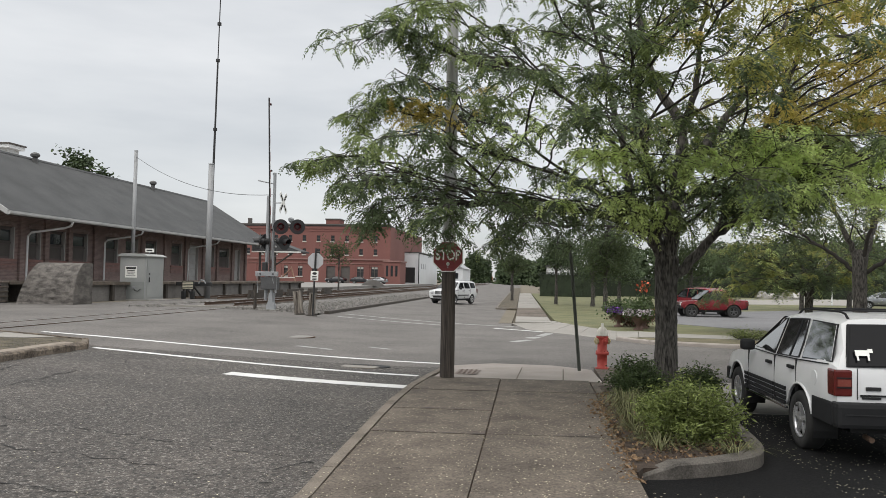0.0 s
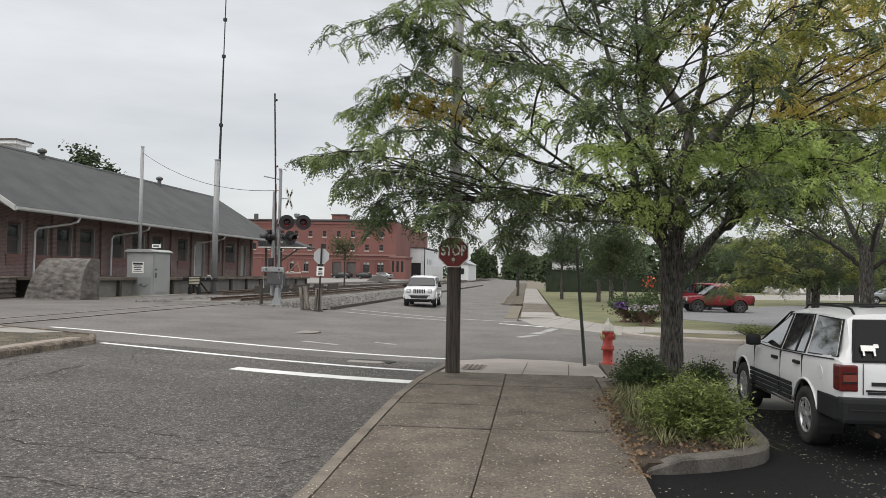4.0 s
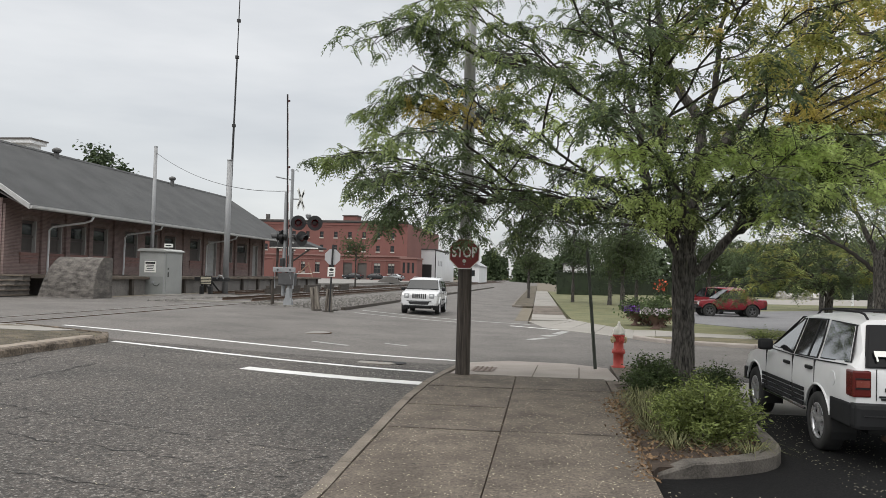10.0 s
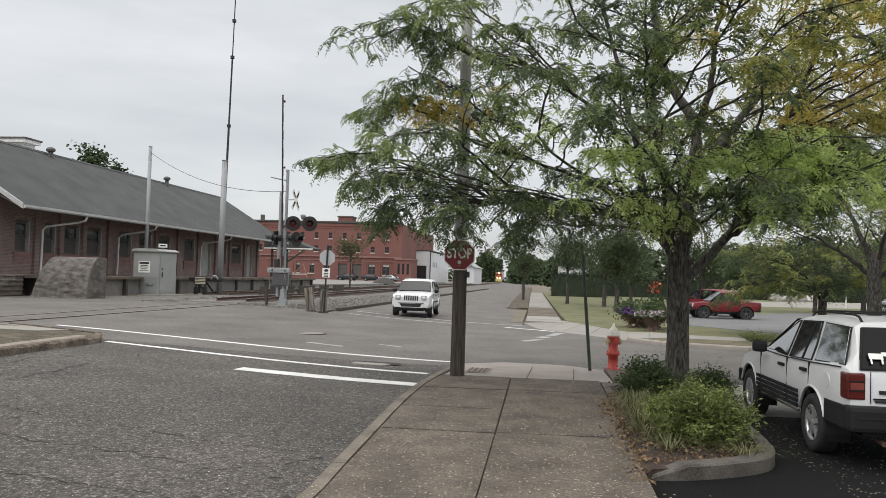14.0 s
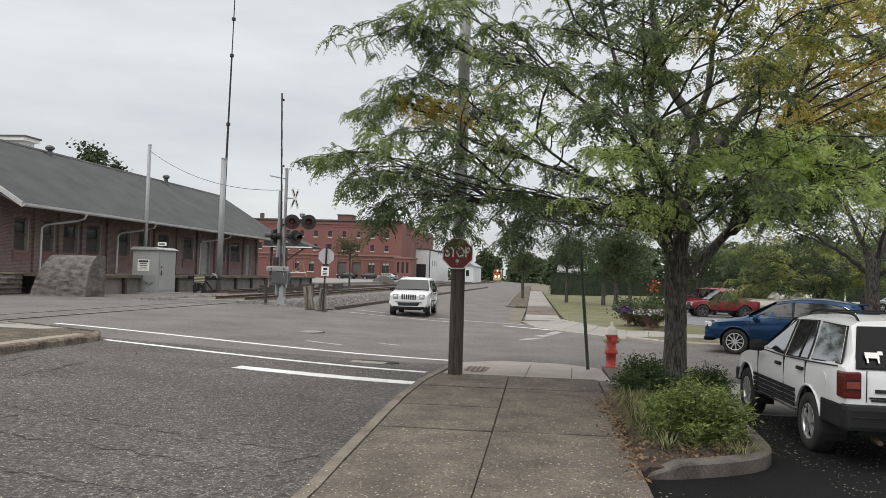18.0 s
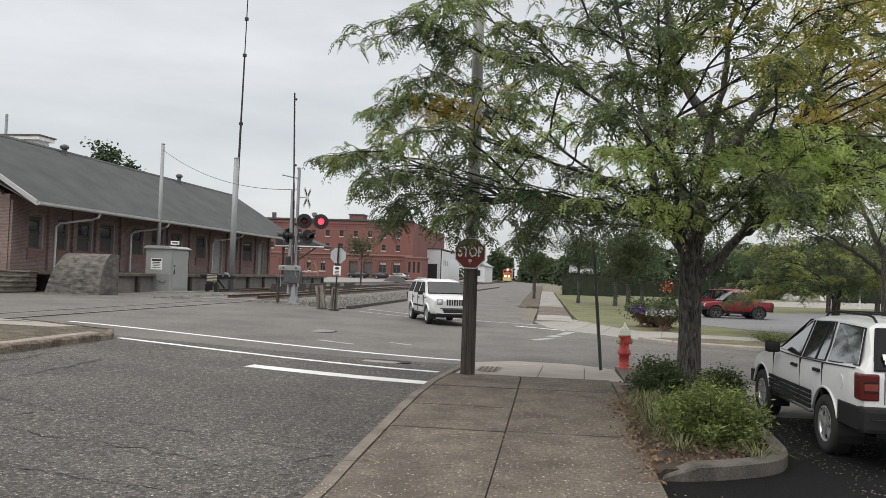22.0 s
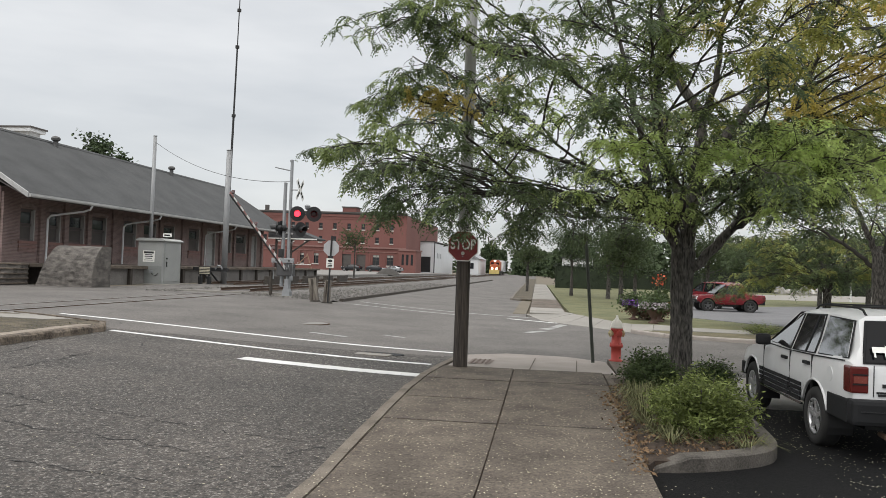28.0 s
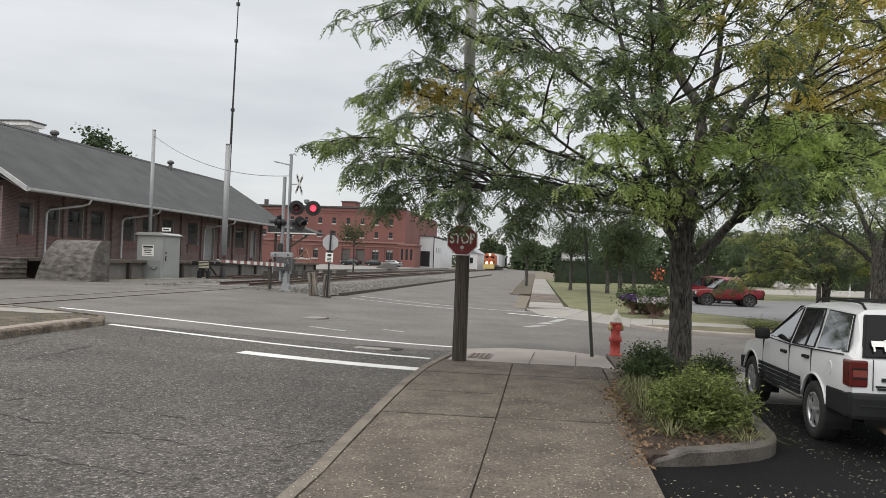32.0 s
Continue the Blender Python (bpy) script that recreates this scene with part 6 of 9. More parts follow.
small_tree(-21.7, 84.0, 5.0, 2.3, 0.1, 43, "small tree at the edge of the gravel yard", PARK_LEAF, 0.66, 0.2, 700)

rng_w = random.Random(90)
wood_v, wood_f = [], []
for (cx, cy, w, h, n) in ((-31, 390, 6.5, 15, 1100), (-27, 410, 4, 13, 600), (-12, 300, 4.0, 9, 600), (-5, 430, 8, 13, 700), (-8, 345, 7, 12, 700), (3, 300, 6, 11, 600), (10, 320, 12, 13, 1000), (5, 260, 5, 9, 600), (-52, 340, 14, 13, 700), (-6, 520, 13, 11, 900), (24, 520, 20, 12, 900), (30, 240, 16, 13, 1000), (60, 230, 20, 14, 1000), (100, 230, 26, 15, 1000), (150, 240, 36, 16, 1000), (18, 190, 8, 9, 800), (45, 175, 14, 10, 900), (80, 160, 18, 10, 900)):
    spots = []
    for _ in range(n):
        a, r, q = rng_w.uniform(0, 6.283), math.sqrt(rng_w.random()), rng_w.random()
        spots.append(Vector((cx + math.cos(a) * r * w * (1 - 0.4 * q), cy + math.sin(a) * r * w * 0.7, 0.3 + h * q * (1 - 0.3 * r * rng_w.random()))))
    v2, f2 = blade_cloud(spots, 1.5, 1.3, rng_w, 0.2, 2)
    k = len(wood_v)
    wood_v += v2
    wood_f += [tuple(i + k for i in f) for f in f2]
me = bpy.data.meshes.new("far_trees")
me.from_pydata(wood_v, [], wood_f)
me.materials.append(FAR_LEAF)
tagged(new("far_trees", me), "hazy dark green trees along the horizon", "trees", kind="stuff")
# tree tops behind the depot
small_tree(-50.6, 80.0, 14.0, 3.0, 0.3, 44, "tall tree rising behind the depot roof", FAR_LEAF, 0.68, 0.45, 1500, "trees behind the depot")
small_tree(-46.6, 80.0, 12.8, 2.0, 0.3, 45, "tall tree rising behind the depot roof", FAR_LEAF, 0.7, 0.45, 1100, "trees behind the depot")


HEDGE = mat("dark_clipped_hedge", (0.01, 0.016, 0.009), (0.028, 0.04, 0.018), 0.9, 0.85, vary=0.5)


def hedge(x0, x1, y, depth, h, seed, label):
    rng = random.Random(seed)
    ob = empty("hedge", pose(0, 0, 0), label, "hedge")
    core = bmesh.new()
    box(core, x0 + 0.2, x1 - 0.2, y + 0.2, y + depth - 0.2, 0.0, h - 0.15, 0.15)
    part("hedge_core", core, HEDGE, ob)
    spots = [Vector((rng.uniform(x0, x1), rng.choice((y + rng.uniform(0, 0.3), rng.uniform(y, y + depth))), rng.uniform(0.05, h) if rng.random() < 0.6 else h * rng.uniform(0.92, 1.04))) for _ in range(int((x1 - x0) * 220))]
    leaf_part("hedge_leaves", spots, 0.22, 0.14, rng, HEDGE, ob, 0.1, 1)


hedge(0.2, 7.4, 98, 3.0, 3.0, 51, "tall clipped dark hedge at the end of the lawn")
hedge(7.6, 20, 108, 3, 2.6, 52, "long clipped dark hedge behind the lawn")
hedge(22, 60, 120, 3, 2.9, 53, "long clipped dark hedge behind the far lot")

# ---- vehicles ----
def lerp_curve(c, x):
    """Height on a polyline of (x, z) pairs, x falling from nose to tail."""
    for (a, u), (b, v) in zip(c, c[1:]):
        if a >= x >= b:
            return u + (v - u) * ((x - a) / (b - a) if a != b else 0)
    return c[0][1] if x > c[0][0] else c[-1][1]


def wheel(parent, x, y, r, rim_r, w, spokes, left, rim_mat):
    """A wheel with its tyre, rim, spokes and hub, on its own axle so that it can turn."""
    wh = new("wheel")
    wh.parent = parent
    wh.empty_display_size = 0.1
    wh.location = (x, y, r)
    s = 1 if left else -1
    side = Matrix.Rotation(radians(-90 * s), 4, "X")

    def turned(profile, n=28, open_ends=False):
        bm = lathe(bmesh.new(), profile, n)
        if open_ends:
            for f in [f for f in bm.faces if len(f.verts) > 4]:
                bm.faces.remove(f)
        bmesh.ops.transform(bm, matrix=side, verts=bm.verts)
        return bm

    h = w / 2
    part("tyre", turned([(rim_r * 0.98, -h * 0.9), (r * 0.93, -h), (r * 0.985, -h * 0.8), (r, -h * 0.5), (r, h * 0.5), (r * 0.985, h * 0.8), (r * 0.93, h), (rim_r * 1.04, h * 0.95), (rim_r * 0.98, h * 0.7)], 32, True), TYRE, wh, "", True)
    part("brake_drum", turned([(rim_r * 0.965, h * 0.5), (rim_r * 0.965, -h * 0.35), (0.05, -h * 0.33)], 28, True), TYRE, wh)
    part("rim", turned([(rim_r * 0.92, h * 0.5), (rim_r * 0.9, h * 0.82), (rim_r * 1.0, h * 0.97), (rim_r * 0.99, h * 0.5)], 32, True), rim_mat, wh, "", True)
    sp = bmesh.new()
    for k in range(spokes):
        a = 2 * math.pi * k / spokes
        m = Matrix.Rotation(a, 4, "Y") @ Matrix.Translation((0, s * h * 0.7, 0))
        w0, w1 = (0.2, 0.12) if spokes <= 5 else (0.07, 0.055)
        prism(sp, [(-rim_r * w0, rim_r * 0.1), (rim_r * w0, rim_r * 0.1), (rim_r * w1, rim_r * 0.55), (rim_r * w1 * 1.15, rim_r * 0.9), (-rim_r * w1 * 1.15, rim_r * 0.9), (-rim_r * w1, rim_r * 0.55)], -0.016, 0.016, 0, m)
    part("spokes", sp, rim_mat, wh)
    part("hub_cap", turned([(rim_r * 0.2, h * 0.4), (rim_r * 0.2, h * 0.84), (rim_r * 0.12, h * 0.9)], 14), rim_mat, wh)
    return wh


def car(name, m, label, paint, W, wb, fx, bx, sill, belt, top, roof, glass, r, rim_r, spokes, trim=None, grille="slots", rails=False, group="", roof_w=0.8, lamp_z=(0.7, 0.95), tail=(0.75, 1.05, 0.24), mirror_x=0.75, doors=(), handle_x=(), bulge=0.0, rim_mat=None, arch=1.17, nose=0.86, cowl_x=None, rear_x=None, flare=0.022, fittings=None, round_lamps=False, pane=None):
    """A car. x ahead, y to its left. belt and top: outlines (x, z) from nose to tail; roof: the front and rear ends of the roof; glass: side windows as (x, z) outlines."""
    ob = empty(name, m, label, "car", group)
    hw = W / 2
    xs_ = sorted({fx, fx - 0.04, fx - 0.14, fx - 0.35, bx, bx + 0.04, bx + 0.14, bx + 0.35, *[p[0] for p in top if bx < p[0] < fx], *[p[0] for p in belt if bx < p[0] < fx], *steps(bx + 0.5, fx - 0.5, 0.3)}, reverse=True)

    def wide(x):
        k = 1.0
        for d in (fx - x, x - bx):
            k *= 1 - (1 - nose) * max(0.0, 1 - d / 0.42) ** 2.2
        return k

    def side_y(x, z):
        """Half width of the skin at x and height z above the waist."""
        b, t = lerp_curve(belt, x), lerp_curve(top, x)
        f = min(1, max(0, (z - b) / max(0.05, t - 0.06 - b)))
        return wide(x) * hw * (0.975 - (0.975 - roof_w) * f * min(1.0, (t - b) / 0.3))

    bm, rings = bmesh.new(), []
    for x in xs_:
        k, b, t = wide(x) * hw, lerp_curve(belt, x), lerp_curve(top, x)
        b = min(b, t - 0.012)
        sl = sill + 0.1 * max(0, 1 - min(fx - x, x - bx) / 0.5)
        rw = side_y(x, t) if t - b > 0.1 else k * 0.95
        half = [(k * 0.5, sl - 0.03), (k * 0.93, sl), (k * 0.985, sl + 0.1), (k * (1 + bulge), sl + (b - sl) * 0.5), (k * 0.995, b - 0.1), (k * 0.975, b), (rw, max(b + 0.004, t - 0.06)), (rw * 0.88, max(b + 0.008, t - 0.012)), (rw * 0.45, t + 0.008)]
        rings.append([bm.verts.new((x, y, z)) for y, z in half] + [bm.verts.new((x, -y, z)) for y, z in half[::-1]])
    n = len(rings[0])
    for a, c in zip(rings, rings[1:]):
        for i in range(n):
            bm.faces.new((a[i], a[(i + 1) % n], c[(i + 1) % n], c[i]))
    bm.faces.new(rings[0][::-1])
    bm.faces.new(rings[-1])
    me = finish(bm, "body")
    shell = new("body", me)
    # wheel arches are cut through the shell
    ar = r * arch
    tools = bmesh.new()
    for ax in (wb / 2, -wb / 2):
        for s in (-1, 1):
            cyl(tools, (ax, s * (hw - 0.3), r * 1.0), (ax, s * (hw + 0.3), r * 1.0), ar, n=32)
    cutter = new("cutter", finish(tools, "cutter"))
    cut = shell.modifiers.new("arches", "BOOLEAN")
    cut.object, cut.operation, cut.solver = cutter, "DIFFERENCE", "EXACT"
    done = bpy.data.meshes.new_from_object(shell.evaluated_get(bpy.context.evaluated_depsgraph_get()))
    shell.modifiers.clear()
    shell.data = done
    bpy.data.objects.remove(cutter)
    done.materials.clear()
    done.materials.append(paint)
    done.shade_smooth()
    done.set_sharp_from_angle(angle=radians(32))
    shell.parent = ob
    rim_mat = rim_mat or RIM

    def outline(poly, s, out, grow=0.0, thick=0.01):
        """A plate in the shape of poly on the flank, out metres proud."""
        c = Vector((sum(p[0] for p in poly) / len(poly), sum(p[1] for p in poly) / len(poly)))
        pts = []
        for x, z in poly:
            d = Vector((x, z)) - c
            d = d * (1 + grow / max(0.05, d.length))
            pts.append((c.x + d.x, c.y + d.y))
        g = bmesh.new()
        a = [g.verts.new((x, s * (side_y(x, z) + out), z)) for x, z in pts]
        b = [g.verts.new((x, s * (side_y(x, z) + out - thick), z)) for x, z in pts]
        g.faces.new(a if s < 0 else a[::-1])
        g.faces.new(b[::-1] if s < 0 else b)
        for i in range(len(pts)):
            g.faces.new((a[i], b[i], b[(i + 1) % len(pts)], a[(i + 1) % len(pts)]))
        bmesh.ops.recalc_face_normals(g, faces=g.faces)
        return g

    for s in (-1, 1):
        for poly in glass:
            w = part("window", outline(poly, s, 0.02), pane or CAR_GLASS, ob, "tinted side window")
            part("window_seal", outline(poly, s, 0.014, 0.025), TRIM, w)

    def slope_glass(x0, x1, name_, lab, inset):
        z0, z1 = lerp_curve(top, x0), lerp_curve(top, x1)
        w0, w1 = side_y(x0, lerp_curve(belt, x0)) - inset, side_y(x1, z1) - inset * 0.6
        up = Vector((-(z1 - z0), 0, (x1 - x0))).normalized()
        up = up if up.z > 0 else -up
        for grow, out, mt, nm in ((0.025, 0.012, TRIM, "window_seal"), (0, 0.02, PRIVACY_GLASS if name_ == "rear_window" else CAR_GLASS, name_)):
            g = bmesh.new()
            v = []
            for o in (out, out - 0.02):
                for f, ww in ((0.06 - grow, w0), (0.92 + grow, w1)):
                    for y in (-1, -0.5, 0, 0.5, 1):
                        p = Vector((x0 + (x1 - x0) * f, y * (ww + grow), z0 + (z1 - z0) * f)) + up * (o + 0.012 * (1 - y * y))
                        v.append(g.verts.new(p))
            for o in (0, 10):
                for i in range(4):
                    q = [v[o + i], v[o + i + 1], v[o + i + 6], v[o + i + 5]]
                    g.faces.new(q if o == 0 else q[::-1])
            g.normal_update()
            for f in g.faces:
                if f.normal.dot(up) < 0:
                    f.normal_flip()
            part(nm, g, mt, ob, lab if nm == name_ else "")

    cowl_x = cowl_x or roof[0] + 0.75
    rear_x = rear_x or roof[1] - 0.15
    slope_glass(cowl_x, roof[0], "windscreen", "windscreen", 0.1)
    slope_glass(rear_x, roof[1], "rear_window", "dark rear window", 0.12)
    low = trim or paint
    part("bumper", prism(bmesh.new(), [(-hw * 0.93, fx - 0.28), (-hw * 0.86, fx - 0.02), (-hw * 0.5, fx + 0.05), (hw * 0.5, fx + 0.05), (hw * 0.86, fx - 0.02), (hw * 0.93, fx - 0.28)], sill + 0.04, sill + 0.25, 0.025, Matrix(((0, 0, 1, 0), (1, 0, 0, 0), (0, 1, 0, 0), (0, 0, 0, 1)))), low, ob, "front bumper")
    part("bumper", prism(bmesh.new(), [(-hw * 0.95, bx + 0.34), (-hw * 0.88, bx + 0.0), (-hw * 0.5, bx - 0.07), (hw * 0.5, bx - 0.07), (hw * 0.88, bx + 0.0), (hw * 0.95, bx + 0.34)], sill + 0.02, sill + 0.26, 0.025, Matrix(((0, 0, 1, 0), (1, 0, 0, 0), (0, 1, 0, 0), (0, 0, 0, 1)))), low, ob, "rear bumper")
    part("underbody", abox(bx + 0.55, fx - 0.7, -hw * 0.55, hw * 0.55, sill - 0.14, sill + 0.2), BLACK, ob)
    for axx in (wb / 2, -wb / 2):
        for s in (-1, 1):
            pts = [(axx + (ar + 0.012) * math.cos(a), s * (hw * (1.0 + bulge) * wide(axx) + 0.002), r + (ar + 0.012) * math.sin(a)) for a in [radians(18 + 144 * i / 16) for i in range(17)]]
            part("arch_flare", tube(bmesh.new(), pts, flare, 8), paint, ob, "flared wheel arch", True)
            well = bmesh.new()
            rows_ = [[well.verts.new((axx + (ar - 0.003) * math.cos(a), s * yy, r + (ar - 0.003) * math.sin(a))) for yy in (hw - 0.29, hw * 0.985 * wide(axx))] for a in [radians(-20 + 220 * i / 18) for i in range(19)]]
            for a_, b_ in zip(rows_, rows_[1:]):
                well.faces.new((a_[0], a_[1], b_[1], b_[0]))
            well.faces.new([q[0] for q in rows_])
            part("wheel_well", well, BLACK, ob, "dark wheel well")
            wheel(ob, axx, s * (hw - 0.1), r, rim_r, 0.22, spokes, s > 0, rim_mat)
    for s in (-1, 1):
        y = s * hw * 0.66
        if round_lamps:
            zc = (lamp_z[0] + lamp_z[1]) / 2
            part("headlight_bezel", abox(fx - 0.16, fx + 0.006, y - 0.13, y + 0.13, zc - 0.12, zc + 0.12, 0.03), GREY_METAL, ob, "grey headlight bezel")
            part("headlight", acyl((fx - 0.1, y, zc), (fx + 0.016, y, zc), 0.1, 0.085, 18), CLEAR_LENS, ob, "round clear headlight", True)
        else:
            part("headlight", abox(fx - 0.16, fx + 0.014, y - hw * 0.17, y + hw * 0.13, lamp_z[0], lamp_z[1], 0.025), CLEAR_LENS, ob, "clear headlight")
        part("indicator", abox(fx - 0.3, fx - 0.1, s * hw * 0.9 - 0.03, s * hw * 0.9 + 0.018, lamp_z[0] + 0.02, lamp_z[1] - 0.03, 0.012), CLEAR_LENS, ob)
        ya, yb = sorted((s * (hw * nose - tail[2]), s * (hw * (nose + (1 - nose) * 0.55) + 0.012)))
        part("tail_light", abox(bx - 0.014, bx + 0.2, ya, yb, tail[0], tail[1], 0.02), TAIL_RED, ob, "dark red tail light")
        mb = lerp_curve(belt, mirror_x)
        mir = part("mirror", abox(mirror_x - 0.14, mirror_x, s * (hw + 0.1) - 0.1, s * (hw + 0.1) + 0.1, mb + 0.0, mb + 0.16, 0.045), fittings or trim or paint, ob, "door mirror", True)
        for hx in handle_x:
            z = lerp_curve(belt, hx) - 0.12
            yy = s * (hw + 0.012)
            part("handle", abox(hx - 0.1, hx + 0.1, yy - 0.022, yy + 0.022, z - 0.022, z + 0.022, 0.012), fittings or trim or paint, ob, "door handle")
        for dx in doors:
            part("door_seam", abox(dx - 0.005, dx + 0.005, s * hw - 0.02, s * hw + 0.0015 + bulge * hw, sill + 0.06, lerp_curve(belt, dx) - 0.02), BLACK, ob)
    gz0, gz1 = lamp_z[0] - 0.02, lamp_z[1] + 0.01
    if grille == "slots":
        for k in range(7):
            y = (k - 3) * 0.1
            part("grille_slot", abox(fx - 0.05, fx + 0.012, y - 0.034, y + 0.034, gz0, gz1, 0.012), BLACK, ob, "dark grille slot")
    else:
        for z in (gz0 + 0.04, gz1 - 0.05):
            part("grille_bar", abox(fx - 0.06, fx + 0.012, -hw * 0.5, hw * 0.5, z - 0.035, z + 0.035, 0.012), BLACK, ob, "dark grille")
    part("air_intake", abox(fx - 0.03, fx + 0.058, -hw * 0.5, hw * 0.5, sill + 0.08, sill + 0.16, 0.01), BLACK, ob)
    if rails:
        for s in (-1, 1):
            y = s * hw * roof_w * 0.86
            zt = lerp_curve(top, (roof[0] + roof[1]) / 2)
            part("roof_rail", tube(bmesh.new(), [(roof[0] - 0.22, y, zt - 0.02), (roof[0] - 0.36, y, zt + 0.05), (0.5 * (roof[0] + roof[1]), y, zt + 0.065), (roof[1] + 0.4, y, zt + 0.05), (roof[1] + 0.2, y, zt - 0.02)], 0.018, 6), TRIM, ob, "dark roof rail")
    return ob


def outline_bar(x, s, z0, z1, w):
    """A narrow upright bar on the leaning side glass of the parked wagon."""
    g = bmesh.new()
    v = []
    for z in (z0, z1):
        y = 0.858 - (z - 1.08) * 0.37
        for dx in (-w / 2, w / 2):
            for dy in (0.0, 0.035):
                v.append(g.verts.new((x + dx, s * (y + dy), z)))
    for q in ((0, 1, 3, 2), (4, 6, 7, 5), (0, 4, 5, 1), (2, 3, 7, 6), (1, 5, 7, 3), (0, 2, 6, 4)):
        g.faces.new([v[i] for i in q])
    return g


# parked wagon beside the planting bed
jeep = car("parked_wagon", pose(4.08, 11.5, 0.0, 0, 0, 91.4), "boxy white four-wheel-drive wagon with ribbed dark cladding parked in the lot", WHITE_CAR, 1.76, 2.69, 2.05, -2.38, 0.44,
           [(2.05, 0.82), (1.5, 0.97), (0.85, 1.04), (-0.3, 1.07), (-2.38, 1.13)],
           [(2.05, 0.74), (1.98, 0.83), (1.75, 0.92), (1.4, 0.99), (0.86, 1.06), (0.35, 1.36), (-0.12, 1.59), (-0.6, 1.65), (-1.4, 1.665), (-2.05, 1.63), (-2.2, 1.36), (-2.33, 1.11), (-2.38, 0.98)], (-0.12, -2.07),
           [[(0.62, 1.1), (0.25, 1.3), (-0.22, 1.53), (-0.36, 1.55), (-0.36, 1.09)], [(-0.47, 1.09), (-0.47, 1.555), (-1.14, 1.57), (-1.24, 1.3), (-1.26, 1.12)], [(-1.4, 1.13), (-1.29, 1.57), (-2.0, 1.55), (-2.2, 1.16)]],
           0.355, 0.215, 5, TRIM, "slots", False, "", 0.76, (0.66, 0.82), (0.79, 1.08, 0.155), 0.56, (0.78, -0.4, -1.22), (-0.2, -1.06), 0.006, arch=1.22, nose=0.95, cowl_x=0.86, rear_x=-2.34, flare=0.016, pane=CLEAR_GLASS)
for s in (-1, 1):
    for z in range(4):
        for x0, x1 in ((0.8, 0.95), (-0.38, 0.76), (-0.86, -0.42)):
            part("cladding", abox(x0, x1, min(s * 0.879, s * 0.9), max(s * 0.879, s * 0.9), 0.46 + z * 0.062, 0.508 + z * 0.062, 0.006), TRIM, jeep, "ribbed dark side cladding")
    part("sill_line", abox(-0.88, 0.9, min(s * 0.86, s * 0.895), max(s * 0.86, s * 0.895), 0.415, 0.44, 0.006), CHROME, jeep, "bright sill strip")
    part("belt_moulding", tube(bmesh.new(), [(0.6, s * 0.872, 1.07), (-0.3, s * 0.874, 1.06), (-1.25, s * 0.874, 1.085), (-2.2, s * 0.866, 1.125)], 0.008, 5), TRIM, jeep, "dark seal below the windows")
    for z in (0.88, 0.985):
        part("tail_light_band", abox(-2.4, -2.392, min(s * 0.69, s * 0.85), max(s * 0.69, s * 0.85), z, z + 0.014), TRIM, jeep)
    part("tail_light_lens", abox(-2.4, -2.39, min(s * 0.7, s * 0.84), max(s * 0.7, s * 0.84), 0.9, 0.975), mat("pale_reverse_lens", (0.17, 0.04, 0.03), (0.22, 0.06, 0.045), 0.2, 0.25), jeep, "pale middle band of the tail light")
    part("window_divider", outline_bar(-0.98, s, 1.1, 1.56, 0.022), TRIM, jeep, "dark divider of the rear door window")
    part("roof_rail", tube(bmesh.new(), [(-0.42, s * 0.56, 1.62), (-0.54, s * 0.56, 1.68), (-0.75, s * 0.56, 1.702), (-1.75, s * 0.56, 1.702), (-1.9, s * 0.56, 1.68), (-2.0, s * 0.56, 1.61)], 0.014, 8), TRIM, jeep, "dark roof rail", True)
for x in (-0.85, -1.62):
    part("roof_bar", abox(x - 0.03, x + 0.03, -0.56, 0.56, 1.702, 1.722, 0.008), TRIM, jeep, "dark cross bar of the roof rack")
decal = bmesh.new()
for y0, y1, z0, z1 in ((0.47, 0.62, 1.235, 1.295), (0.475, 0.495, 1.185, 1.235), (0.59, 0.61, 1.185, 1.235), (0.43, 0.48, 1.27, 1.31)):
    box(decal, 0.0, 0.006, y0, y1, z0, z1)
for v in decal.verts:
    # leans with the rear glass
    v.co.x += -2.372 + (v.co.z - 1.14) * 0.5
part("decal", decal, SIGN_WHITE, jeep, "white animal-shaped window decal")
part("badge", abox(-2.394, -2.38, 0.38, 0.54, 0.86, 0.9, 0.004), BLACK, jeep, "dark maker's badge")
part("badge", abox(-2.394, -2.38, 0.38, 0.58, 0.765, 0.79, 0.004), BLACK, jeep, "dark model badge")
for s in (-1, 1):
    part("cladding", abox(-2.36, -1.76, min(s * 0.86, s * 0.893), max(s * 0.86, s * 0.893), 0.46, 0.72, 0.02), TRIM, jeep, "dark rear corner cladding")
    part("cladding", abox(1.8, 1.98, min(s * 0.84, s * 0.89), max(s * 0.84, s * 0.89), 0.46, 0.66, 0.02), TRIM, jeep, "dark front corner cladding")
    part("fuel_flap" if s > 0 else "aerial_base", acyl((-1.82, s * 0.87, 0.93), (-1.82, s * 0.886, 0.93), 0.085, n=18), WHITE_CAR, jeep)
part("bumper_step", abox(-2.5, -2.26, -0.885, 0.885, 0.45, 0.73, 0.05), TRIM, jeep, "thick dark rear bumper")
part("bumper_groove", abox(-2.506, -2.49, -0.8, 0.8, 0.6, 0.612), BLACK, jeep)
part("tailgate_strip", abox(-2.398, -2.385, -0.5, 0.6, 0.795, 0.815, 0.004), TRIM, jeep)
part("tailgate_seam", abox(-2.392, -2.383, 0.625, 0.633, 0.76, 1.1), BLACK, jeep)
part("tailpipe", acyl((-2.26, 0.5, 0.34), (-2.44, 0.5, 0.33), 0.03, n=10), RUST, jeep)
